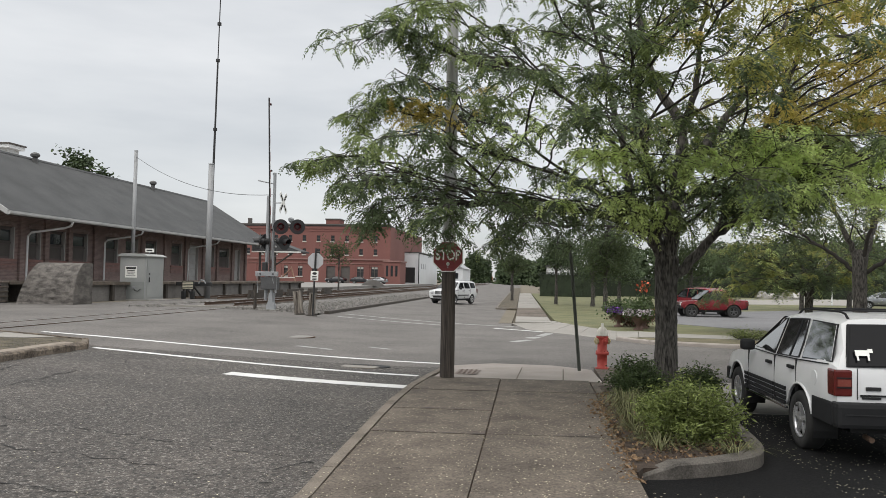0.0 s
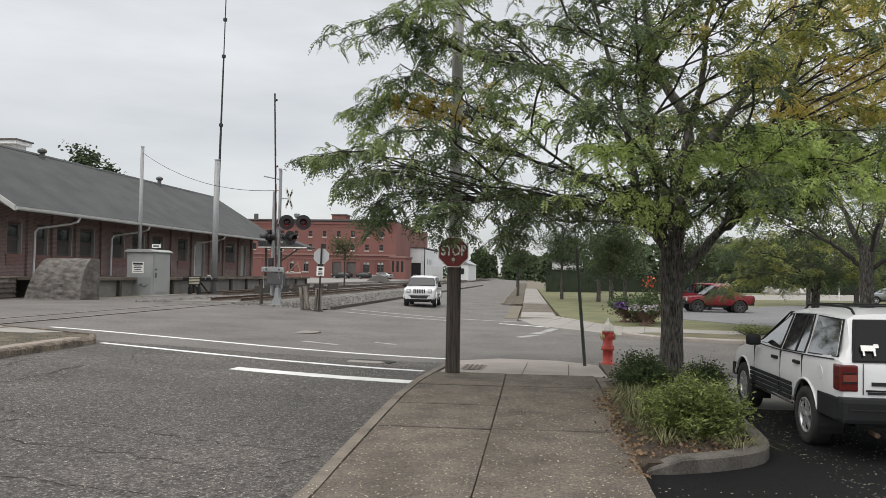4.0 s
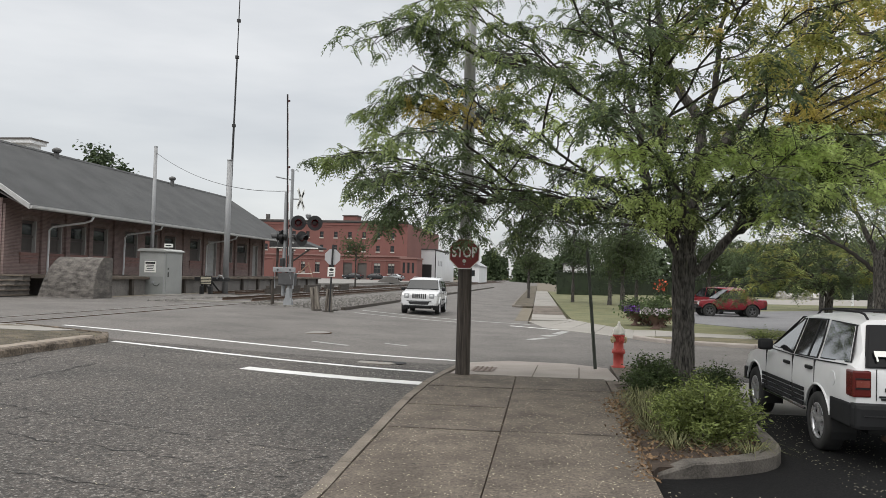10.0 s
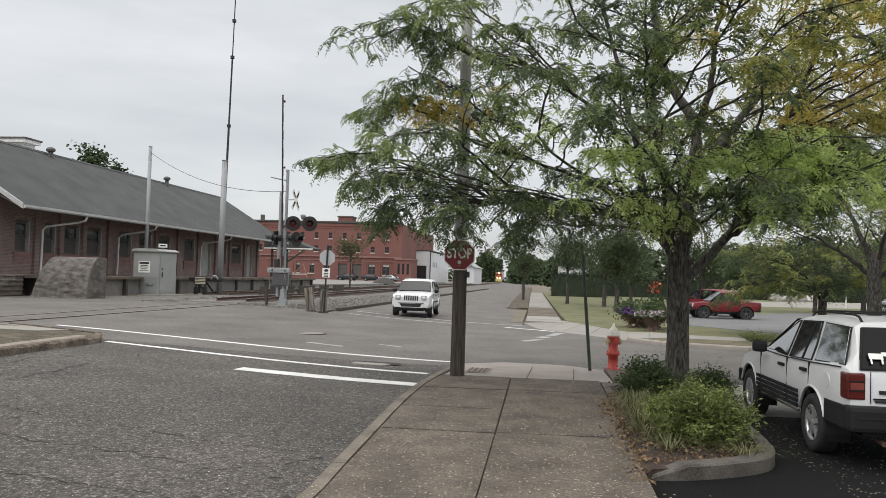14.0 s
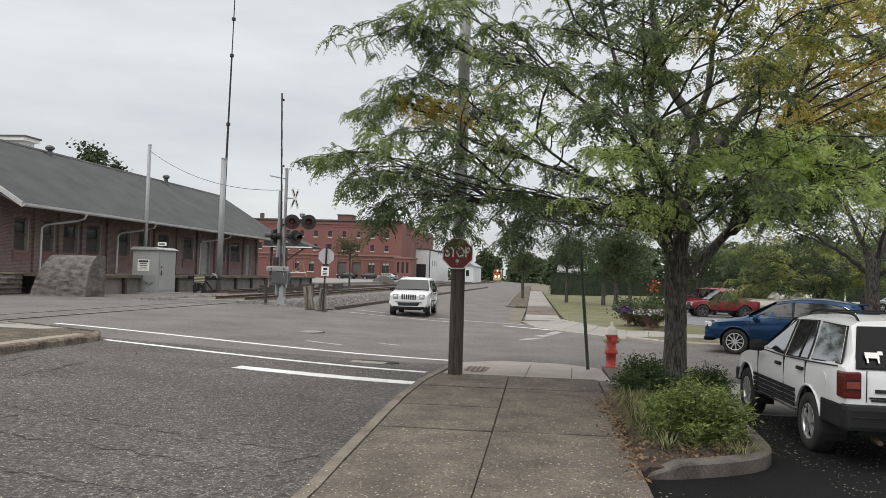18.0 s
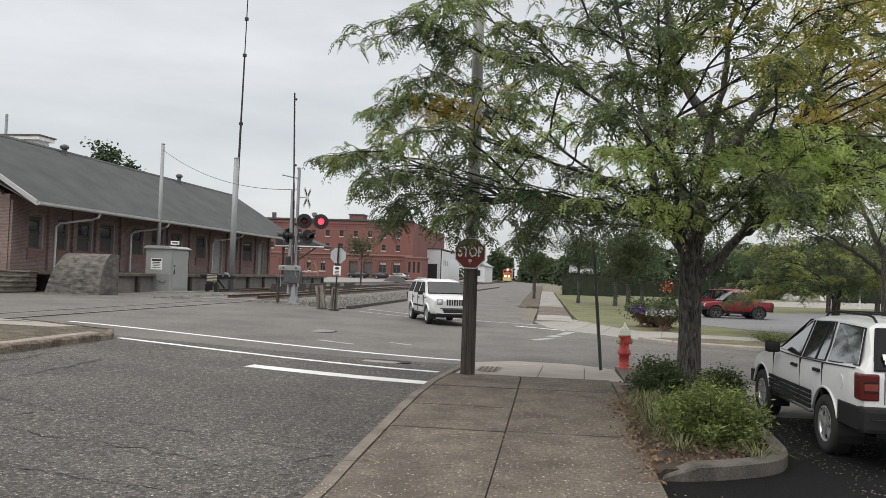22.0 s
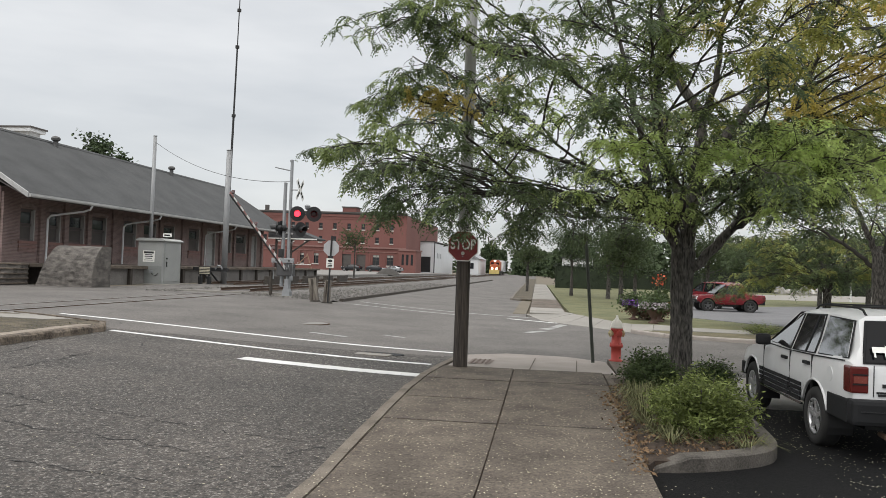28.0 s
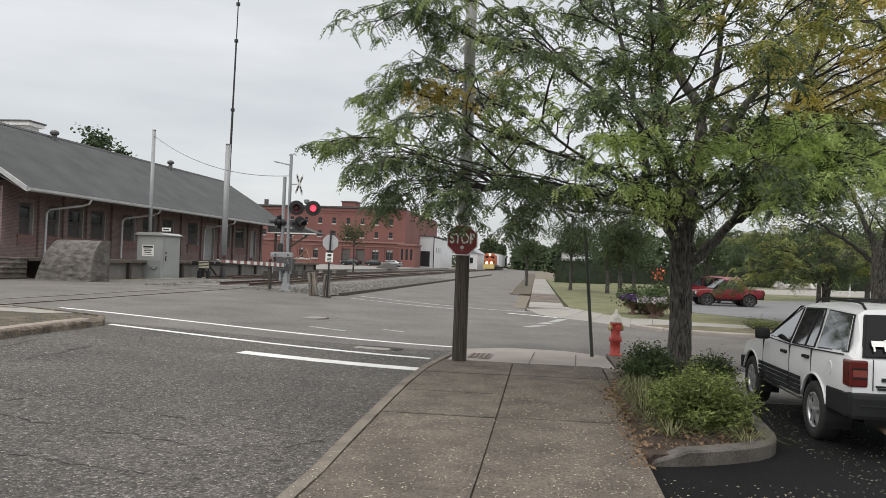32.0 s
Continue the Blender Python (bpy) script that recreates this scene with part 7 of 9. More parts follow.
part("hitch", abox(-2.46, -2.26, -0.1, 0.1, 0.36, 0.44, 0.01), BLACK, jeep)

# boxy white wagon that waits at the crossing and then turns away
wagon = car("white_suv", pose(-6.1, 57.4, 0.1), "boxy white off-road wagon with a slotted grille driving on the street", WHITE_CAR, 1.84, 2.69, 2.2, -2.29, 0.41,
            [(2.2, 1.0), (1.0, 1.13), (-2.29, 1.16)], [(2.2, 0.94), (2.12, 1.05), (1.7, 1.13), (1.08, 1.2), (0.5, 1.66), (0.3, 1.74), (-0.4, 1.79), (-1.5, 1.78), (-2.08, 1.74), (-2.22, 1.2), (-2.29, 1.04)], (0.42, -2.08),
            [[(0.72, 1.23), (0.62, 1.3), (0.34, 1.58), (0.2, 1.63), (-0.08, 1.64), (-0.08, 1.22)], [(-0.26, 1.22), (-0.26, 1.64), (-0.94, 1.64), (-1.02, 1.4), (-1.02, 1.22)], [(-1.24, 1.24), (-1.22, 1.64), (-1.86, 1.62), (-1.94, 1.24)]],
            0.368, 0.235, 5, None, "slots", False, "", 0.79, (0.8, 1.0), (0.86, 1.16, 0.14), 0.72, (0.84, -0.17, -1.08), (0.03, -0.9), 0.004, nose=0.93, flare=0.045, fittings=TRIM, round_lamps=True)
part("front_skirt", abox(2.0, 2.24, -0.72, 0.72, 0.36, 0.47, 0.03), TRIM, wagon, "dark lower front skirt")
part("bumper_line", abox(2.2, 2.264, -0.6, 0.6, 0.655, 0.675, 0.004), TRIM, wagon)
for s in (-1, 1):
    part("rocker", abox(-0.9, 0.9, min(s * 0.82, s * 0.9), max(s * 0.82, s * 0.9), 0.33, 0.43, 0.02), TRIM, wagon, "dark rocker panel")
    part("fender_vent", abox(0.92, 1.16, min(s * 0.915, s * 0.928), max(s * 0.915, s * 0.928), 1.02, 1.06, 0.006), BLACK, wagon, "small dark fender vent")
    part("tail_lens", abox(-2.31, -2.295, min(s * 0.75, s * 0.86), max(s * 0.75, s * 0.86), 0.96, 1.04), SIGN_WHITE, wagon, "pale band of the tail light")
    part("roof_rail", tube(bmesh.new(), [(0.1, s * 0.6, 1.77), (-0.1, s * 0.6, 1.815), (-1.6, s * 0.6, 1.81), (-1.8, s * 0.6, 1.76)], 0.016, 6), GREY_METAL, wagon, "grey roof rail")
for s in (-1, 1):
    part("side_moulding", abox(-0.86, 0.84, min(s * 0.918, s * 0.94), max(s * 0.918, s * 0.94), 0.66, 0.73, 0.008), TRIM, wagon, "dark side moulding")
part("lower_grille", abox(2.2, 2.262, -0.5, 0.5, 0.56, 0.64, 0.01), BLACK, wagon)

# blue crossover that crosses the tracks
crossover = car("blue_crossover", pose(62, 8, 0.0), "metallic blue crossover driving over the crossing", BLUE_CAR, 1.84, 2.69, 2.22, -2.14, 0.4,
                [(2.24, 0.86), (1.1, 0.98), (-0.6, 1.06), (-2.14, 1.14)], [(2.24, 0.72), (2.14, 0.84), (1.8, 0.96), (1.2, 1.06), (0.25, 1.56), (-0.25, 1.66), (-0.9, 1.675), (-1.5, 1.61), (-1.84, 1.53), (-2.06, 1.14), (-2.14, 0.98)], (0.25, -1.84),
                [[(0.86, 1.11), (0.35, 1.44), (0.0, 1.52), (-0.15, 1.54), (-0.15, 1.14)], [(-0.21, 1.145), (-0.21, 1.54), (-0.95, 1.53), (-1.03, 1.17)], [(-1.09, 1.18), (-1.01, 1.525), (-1.35, 1.475), (-1.68, 1.3), (-1.72, 1.24)]],
                0.362, 0.25, 10, None, "bars", False, "", 0.74, (0.74, 0.9), (0.92, 1.08, 0.3), 0.85, (0.95, -0.18, -1.05), (0.02, -0.92), 0.012, None, 1.16, 0.76, 1.05, -2.02)
for s in (-1, 1):
    part("rocker_trim", abox(-0.88, 0.88, min(s * 0.86, s * 0.925), max(s * 0.86, s * 0.925), 0.3, 0.44, 0.02), TRIM, crossover, "black rocker trim")
    part("chrome_line", tube(bmesh.new(), [(0.95, s * 0.9, 1.075), (0.0, s * 0.9, 1.105), (-0.9, s * 0.896, 1.14), (-1.5, s * 0.88, 1.18), (-1.76, s * 0.855, 1.25), (-1.7, s * 0.82, 1.34), (-1.45, s * 0.76, 1.47)], 0.011, 5), CHROME, crossover, "bright line under the windows")
for s in (-1, 1):
    part("lower_cladding", abox(-2.02, -1.75, min(s * 0.7, s * 0.86), max(s * 0.7, s * 0.86), 0.34, 0.56, 0.03), TRIM, crossover, "black lower corner trim")
    part("roof_line", tube(bmesh.new(), [(0.2, s * 0.66, 1.565), (-0.3, s * 0.68, 1.65), (-0.9, s * 0.68, 1.664), (-1.6, s * 0.66, 1.585)], 0.012, 6), GREY_METAL, crossover, "dull silver roof line")
    part("tail_lens", abox(-2.1, -1.78, min(s * 0.6, s * 0.885), max(s * 0.6, s * 0.885), 0.96, 1.1, 0.03), CLEAR_LENS, crossover, "pale wrap-round tail light")
    part("door_crease", tube(bmesh.new(), [(0.9, s * 0.935, 0.62), (0.0, s * 0.94, 0.6), (-0.85, s * 0.935, 0.64)], 0.012, 5), BLUE_CAR, crossover)
part("front_skirt", abox(2.0, 2.27, -0.66, 0.66, 0.34, 0.47, 0.04), TRIM, crossover, "black lower front skirt")
part("rear_skid", abox(-2.19, -2.05, -0.62, 0.62, 0.42, 0.56, 0.02), GREY_METAL, crossover, "grey rear skid plate")
part("spoiler", abox(-2.02, -1.76, -0.6, 0.6, 1.53, 1.565, 0.012), BLUE_CAR, crossover)

# parked cars behind the lawn
DULL_RIM = mat("dull_grey_wheel", (0.08, 0.08, 0.082), (0.16, 0.16, 0.162), 0.2, 0.5, 0.5)
red_pickup = car("red_offroader", pose(9.9, 46.8, 0.06, 0, 0, 184), "red compact off-road car parked in the far lot", RED_CAR, 1.7, 2.35, 1.75, -2.0, 0.46,
                 [(1.75, 0.9), (0.6, 1.0), (-2.0, 1.02)], [(1.75, 0.8), (1.65, 0.92), (0.9, 1.0), (0.62, 1.03), (0.1, 1.58), (-0.6, 1.62), (-0.8, 1.58), (-1.0, 1.1), (-2.0, 1.04)], (0.1, -0.8),
                 [[(0.42, 1.05), (0.05, 1.5), (-0.62, 1.52), (-0.75, 1.05)]], 0.37, 0.21, 5, TRIM, "bars", False, "", 0.8, (0.68, 0.86), (0.7, 0.95, 0.2), 0.4, (0.45, -0.8), (-0.5,), 0.01, rim_mat=DULL_RIM)
red_wagon = car("red_wagon", pose(10.1, 51.4, 0.06, 0, 0, 120), "dark red estate car parked behind the red off-road car", RED_CAR, 1.78, 2.7, 2.2, -2.3, 0.42,
                [(2.2, 0.9), (1.0, 1.02), (-2.3, 1.06)], [(2.2, 0.76), (2.1, 0.88), (1.6, 0.98), (1.0, 1.05), (0.3, 1.62), (-0.5, 1.7), (-1.6, 1.68), (-2.0, 1.6), (-2.22, 1.1), (-2.3, 0.95)], (0.3, -2.0),
                [[(0.8, 1.07), (0.2, 1.58), (-0.1, 1.6), (-0.1, 1.07)], [(-0.2, 1.07), (-0.2, 1.6), (-0.95, 1.6), (-1.0, 1.08)], [(-1.1, 1.09), (-1.05, 1.6), (-1.8, 1.56), (-2.0, 1.12)]],
                0.35, 0.21, 5, None, "bars", True)
sedan_top = [(2.2, 0.72), (2.1, 0.82), (1.6, 0.92), (1.05, 0.98), (0.25, 1.42), (-0.5, 1.48), (-1.2, 1.44), (-1.95, 1.12), (-2.2, 1.05), (-2.3, 0.9)]
dark_car = car("dark_car", pose(-44.0, 168.0, 0.72, 0, 0, 172), "dark car parked before the red warehouse", DARK_CAR, 1.78, 2.7, 2.2, -2.3, 0.38,
               [(2.2, 0.82), (1.0, 0.94), (-2.3, 1.02)], sedan_top, (0.25, -1.2),
               [[(0.8, 1.0), (0.2, 1.36), (-0.1, 1.38), (-0.1, 1.0)], [(-0.2, 1.0), (-0.2, 1.38), (-0.9, 1.38), (-1.3, 1.06)]], 0.33, 0.2, 5, None, "bars", rear_x=-1.9)
silver = car("silver_car", pose(29.6, 71.2, 0.1, 0, 0, 172), "silver car parked in the far lot", SILVER_CAR, 1.78, 2.7, 2.2, -2.3, 0.38,
             [(2.2, 0.82), (1.0, 0.94), (-2.3, 1.02)], sedan_top, (0.25, -1.2),
             [[(0.8, 1.0), (0.2, 1.36), (-0.1, 1.38), (-0.1, 1.0)], [(-0.2, 1.0), (-0.2, 1.38), (-0.9, 1.38), (-1.3, 1.06)]], 0.33, 0.2, 5, None, "bars", rear_x=-1.9)
for ob_, p_, lab_ in ((dark_car, pose(-38.6, 169.0, 0.72, 0, 0, 5), "dark car parked before the red warehouse"),
                      (silver, pose(-34.3, 166.0, 0.72, 0, 0, 165), "silver car parked before the red warehouse"), (silver, pose(34.0, 50.0, 0.114, 0, 0, 172), "silver car parked in the far lot")):
    tagged(copy_thing(ob_, p_), lab_)

# ---- street furniture ----
def octagon(bm, r, y0, y1, cx=0, cz=0):
    return prism(bm, [(cx + r * math.cos(radians(22.5 + 45 * k)), cz + r * math.sin(radians(22.5 + 45 * k))) for k in range(8)], y0, y1)


utility = empty("utility_pole", pose(*POLE_AT, 0.1), "tall round wooden utility pole beside the kerb", "utility pole")
pole_bm = bmesh.new()
rings = []
for i in range(40):
    z = 13.2 * (i / 39) ** 1.6 - 0.05
    r = 0.132 - 0.0035 * z
    rings.append([pole_bm.verts.new((r * math.cos(a) * (1 + 0.035 * noise.noise((k * 0.9, z * 0.35, 2))), r * math.sin(a) * (1 + 0.035 * noise.noise((k * 0.9, z * 0.35, 7))), z)) for k, a in enumerate(2 * math.pi * j / 18 for j in range(18))])
for a, b in zip(rings, rings[1:]):
    for k in range(18):
        pole_bm.faces.new((a[k], a[(k + 1) % 18], b[(k + 1) % 18], b[k]))
pole_bm.faces.new(rings[-1])
part("pole_shaft", pole_bm, POLE_WOOD, utility, "weathered grey shaft", True)
sleeve = bmesh.new()
rings = []
for i in range(12):
    z = -0.02 + 2.3 * i / 11
    r = 0.139 - 0.0035 * z
    rings.append([sleeve.verts.new((r * math.cos(2 * math.pi * j / 22) * (1 + 0.025 * noise.noise((j * 1.3, z * 0.6, 4))), r * math.sin(2 * math.pi * j / 22) * (1 + 0.025 * noise.noise((j * 1.3, z * 0.6, 9))), z)) for j in range(22)])
for a, b in zip(rings, rings[1:]):
    for k in range(22):
        sleeve.faces.new((a[k], a[(k + 1) % 22], b[(k + 1) % 22], b[k]))
part("pole_foot", sleeve, POLE_DARK, utility, "dark brown creosoted foot")
for k in range(26):
    z, a = 0.5 + 1.5 * random.random(), -math.pi / 2 + random.uniform(-1, 1)
    part("staple", abox(-0.012, 0.012, -0.003, 0.003, -0.004, 0.004, 0, Matrix.Translation((0.139 * math.cos(a), 0.139 * math.sin(a), z)) @ Matrix.Rotation(a + math.pi / 2, 4, "Z")), RUST, utility) if k < 8 else None

stop = empty("stop_sign", pose(-1.68, 14.71, 2.43, 0, 0, 0), "faded red octagonal stop sign bolted to the utility pole", "stop sign")
part("sign_face", octagon(bmesh.new(), 0.29 / math.cos(radians(22.5)), -0.006, 0.002), SIGN_WHITE, stop, "white border plate")
part("sign_field", octagon(bmesh.new(), 0.272 / math.cos(radians(22.5)), -0.009, -0.0062), SIGN_RED, stop, "faded red field")
letters("STOP", 0.27, Matrix.Translation((0, -0.0115, 0.02)) @ Matrix.Rotation(radians(90), 4, "X") @ Matrix.Diagonal((0.74, 1.0, 1, 1)), SIGN_WHITE, stop, bold=0.025)
for z in (0.2, -0.2):
    part("bolt", acyl((0, -0.018, z), (0, -0.004, z), 0.012, n=8), GREY_METAL, stop)
ring_bm = lathe(bmesh.new(), [(0.034, 0.0), (0.034, 0.004), (0.02, 0.004), (0.02, 0.0)], 16)
bmesh.ops.transform(ring_bm, matrix=Matrix.Translation((0.0, -0.0095, -0.14)) @ Matrix.Rotation(radians(90), 4, "X"), verts=ring_bm.verts)
part("sticker", ring_bm, SIGN_WHITE, stop, "small round white sticker")

hydrant = empty("fire_hydrant", pose(1.43, 17.3, 0.12, 0, 0, 20), "weathered red fire hydrant with a chalky white bonnet", "fire hydrant")
part("barrel", lathe(bmesh.new(), [(0.17, -0.03), (0.17, 0.03), (0.125, 0.035), (0.125, 0.3), (0.165, 0.305), (0.165, 0.37), (0.125, 0.375), (0.118, 0.56), (0.13, 0.66), (0.15, 0.67), (0.15, 0.71)], 24), HYDRANT_RED, hydrant, "red barrel", True)
part("bonnet", lathe(bmesh.new(), [(0.155, 0.711), (0.155, 0.735), (0.145, 0.75), (0.138, 0.8), (0.115, 0.85), (0.075, 0.89), (0.045, 0.905), (0.045, 0.935), (0.03, 0.935), (0.03, 0.985), (0.012, 0.99)], 24), HYDRANT_WHITE, hydrant, "white domed bonnet", True)
for a in (0, 180, 270):
    nb = lathe(bmesh.new(), [(0.06, 0.1), (0.06, 0.15), (0.075, 0.155), (0.075, 0.185), (0.055, 0.19), (0.03, 0.195), (0.03, 0.22)], 14)
    bmesh.ops.transform(nb, matrix=Matrix.Translation((0, 0, 0.6)) @ Matrix.Rotation(radians(a), 4, "Z") @ Matrix.Rotation(radians(90), 4, "Y"), verts=nb.verts)
    part("nozzle", nb, HYDRANT_RED if a == 270 else HYDRANT_GOLD, hydrant, "capped hose nozzle")
for k in range(8):
    a = 2 * math.pi * k / 8
    part("bolt", acyl((0.148 * math.cos(a), 0.148 * math.sin(a), 0.37), (0.148 * math.cos(a), 0.148 * math.sin(a), 0.395), 0.012, n=6), HYDRANT_RED, hydrant)

for ch in hydrant.children:
    ch.data.transform(Matrix.Diagonal((0.86, 0.86, 1, 1)))

sign_post = empty("sign_post", pose(0.92, 16.84, 0.11, 0, -4.8, 0), "leaning dark green steel sign post beside the hydrant", "sign post")
GREEN_STEEL = mat("dark_green_post_steel", (0.06, 0.068, 0.055), (0.13, 0.14, 0.12), 0.3, 0.6, 0.2)
part("post", prism(bmesh.new(), [(-0.035, -0.0), (-0.02, 0.0), (-0.012, 0.02), (0.012, 0.02), (0.02, 0.0), (0.035, 0.0), (0.035, 0.008), (0.022, 0.008), (0.014, 0.03), (-0.014, 0.03), (-0.022, 0.008), (-0.035, 0.008)], 0, 2.75, 0, Matrix.Rotation(radians(90), 4, "X") @ Matrix.Diagonal((1, 1, -1, 1))), GREEN_STEEL, sign_post)

# back of the stop sign on the far corner
far_stop = empty("stop_sign", pose(-9.87, 33.8, 0.22, 0, 1.5, 8), "bare metal back of a stop sign on a dark post", "stop sign")
part("post", acyl((0, 0, -0.05), (0, 0, 3.05), 0.04, n=8), BLACK, far_stop, "dark post")
part("sign_back", octagon(bmesh.new(), 0.37, 0.05, 0.056, 0, 2.5), SIGN_BACK, far_stop, "grey aluminium back")
part("sign_front", octagon(bmesh.new(), 0.365, 0.0562, 0.06, 0, 2.5), SIGN_RED, far_stop)
part("under_plate", abox(-0.17, 0.17, -0.05, -0.044, 1.62, 2.04, 0.0), SIGN_WHITE, far_stop, "white plate below the sign")
ov = lathe(bmesh.new(), [(0.1, 0), (0.1, 0.004)], 16)
bmesh.ops.transform(ov, matrix=Matrix.Translation((0, -0.05, 1.93)) @ Matrix.Rotation(radians(90), 4, "X") @ Matrix.Diagonal((1, 0.6, 1, 1)), verts=ov.verts)
part("plate_symbol", ov, BLACK, far_stop)
for z in (1.8, 1.73, 1.67):
    part("plate_bar", abox(-0.1, 0.1, -0.054, -0.0505, z - 0.02, z + 0.015), TRIM, far_stop)

BOLLARD = mat("split_grey_brown_timber", (0.03, 0.024, 0.02), (0.27, 0.24, 0.205), 0.12, 0.95, bump=1.0, fine=0.03, tall=0.08, spread=0.14)


def hewn_post(w, d, h, seed):
    """A squared post, weathered uneven, split down from its top."""
    bm = bmesh.new()
    rows_ = []
    outline_ = [(-1, -1), (-0.3, -1.02), (0.02, -0.82), (0.3, -1.0), (1, -0.95), (1.0, 0), (1, 1), (0, 1), (-1, 1), (-1, 0.1)]
    for i in range(13):
        f = i / 12
        ring = []
        for k, (a_, b_) in enumerate(outline_):
            j = 1 + 0.16 * noise.noise((a_ * 2 + seed, b_ * 2, f * 4)) - (0.12 if i == 0 else 0)
            deep = 1.0 - (0.5 * f if k == 2 else 0.0)
            drop = 0.1 * noise.noise((a_ * 3 + seed, b_ * 3, 9.0)) if i == 12 else 0.0
            ring.append(bm.verts.new((a_ * w * j, b_ * d * j * deep, h * f + drop)))
        rows_.append(ring)
    n_ = len(outline_)
    for p_, q_ in zip(rows_, rows_[1:]):
        for k in range(n_):
            bm.faces.new((p_[k], p_[(k + 1) % n_], q_[(k + 1) % n_], q_[k]))
    bm.faces.new(rows_[-1])
    return bm


for k, (x, y, lean, h) in enumerate(((-10.62, 34.3, -7, 1.12), (-9.98, 34.0, 2, 1.08))):
    bo = empty("timber_bollard", pose(x, y, gz(x, y) - 0.05, 0, lean, 0), "leaning split timber bollard with a weathered top", "bollard", "timber bollards")
    part("bollard_post", hewn_post(0.17 if k == 0 else 0.12, 0.14, h, 3 + 5 * k), BOLLARD, bo)
    part("bollard_foot", lathe(bmesh.new(), [(0.3, 0.03), (0.24, 0.09), (0.12, 0.12)], 10), mat("dark_damp_soil", (0.02, 0.017, 0.014), (0.05, 0.043, 0.036), 0.2, 1.0), bo, "heap of dark soil")

# ---- crossing signal ----
MX, MY = -12.55, 36.0
DARK_STEEL = mat("dark_grey_steel", (0.06, 0.06, 0.062), (0.11, 0.11, 0.112), 0.4, 0.6, 0.3)
MZ = gz(MX, MY)
signal = empty("crossing_signal", pose(MX, MY, MZ), "railway crossing signal mast with crossbuck and flashing lamps", "crossing signal")
part("foundation", prism(bmesh.new(), [(-0.2, -0.05), (0.2, -0.05), (0.19, 0.28), (0.1, 0.4), (0.085, 0.85), (-0.085, 0.85), (-0.1, 0.4), (-0.19, 0.28)], -0.17, 0.17, 0.02), GREY_METAL, signal, "tapered grey base casting")
part("base_plate", abox(-0.55, 0.3, -0.32, 0.32, -0.04, 0.06, 0.02), CONCRETE_PALE, signal)
part("mast", acyl((0, 0, 0.6), (0.02, 0, 6.5), 0.075, n=14), GREY_METAL, signal, "grey steel mast")
part("mast_cap", lathe(bmesh.new(), [(0.09, 6.5), (0.09, 6.58), (0.02, 6.62)], 12), GREY_METAL, signal)
part("side_pipe", acyl((-0.32, 0.1, 0.5), (-0.3, 0.1, 5.5), 0.085, n=12), GREY_METAL, signal, "thick grey pipe beside the mast")
part("cross_arm", acyl((0.02, 0, 6.06), (-0.75, -0.2, 6.2), 0.03, n=8), GREY_METAL, signal, "thin side arm")
for k in range(4):
    part("step", acyl((-0.02, 0, 2.6 + k * 0.85), (0.24, 0, 2.6 + k * 0.85), 0.015, n=6), GREY_METAL, signal)
# crossbuck seen edgeways
xb = new("crossbuck")
xb.parent = signal
xb.matrix_basis = Matrix.Translation((0.47, -0.05, 5.15)) @ Matrix.Rotation(radians(86), 4, "Z")
for a in (48, -48):
    part("crossbuck_blade", abox(-0.61, 0.61, -0.012 - (a > 0) * 0.014, 0.0 - (a > 0) * 0.014, -0.115, 0.115, 0, Matrix.Rotation(radians(a), 4, "Y")), SIGN_WHITE, xb, "white crossbuck blade")
    for u in (-0.4, -0.22, 0.22, 0.4):
        part("blade_bar", abox(u - 0.07, u + 0.07, -0.032, -0.028, -0.05, 0.05, 0, Matrix.Rotation(radians(a), 4, "Y")), TRIM, xb)
part("crossbuck_arm", acyl((0.02, 0, 5.15), (0.45, -0.03, 5.15), 0.03, n=8), GREY_METAL, signal)

GLOW_RED = glow("lit_red_lens", (1.0, 0.035, 0.06), 3.2)
DIM_RED = mat("unlit_dark_red_lens", (0.035, 0.006, 0.008), (0.05, 0.01, 0.012), 0.1, 0.2)
lenses = []


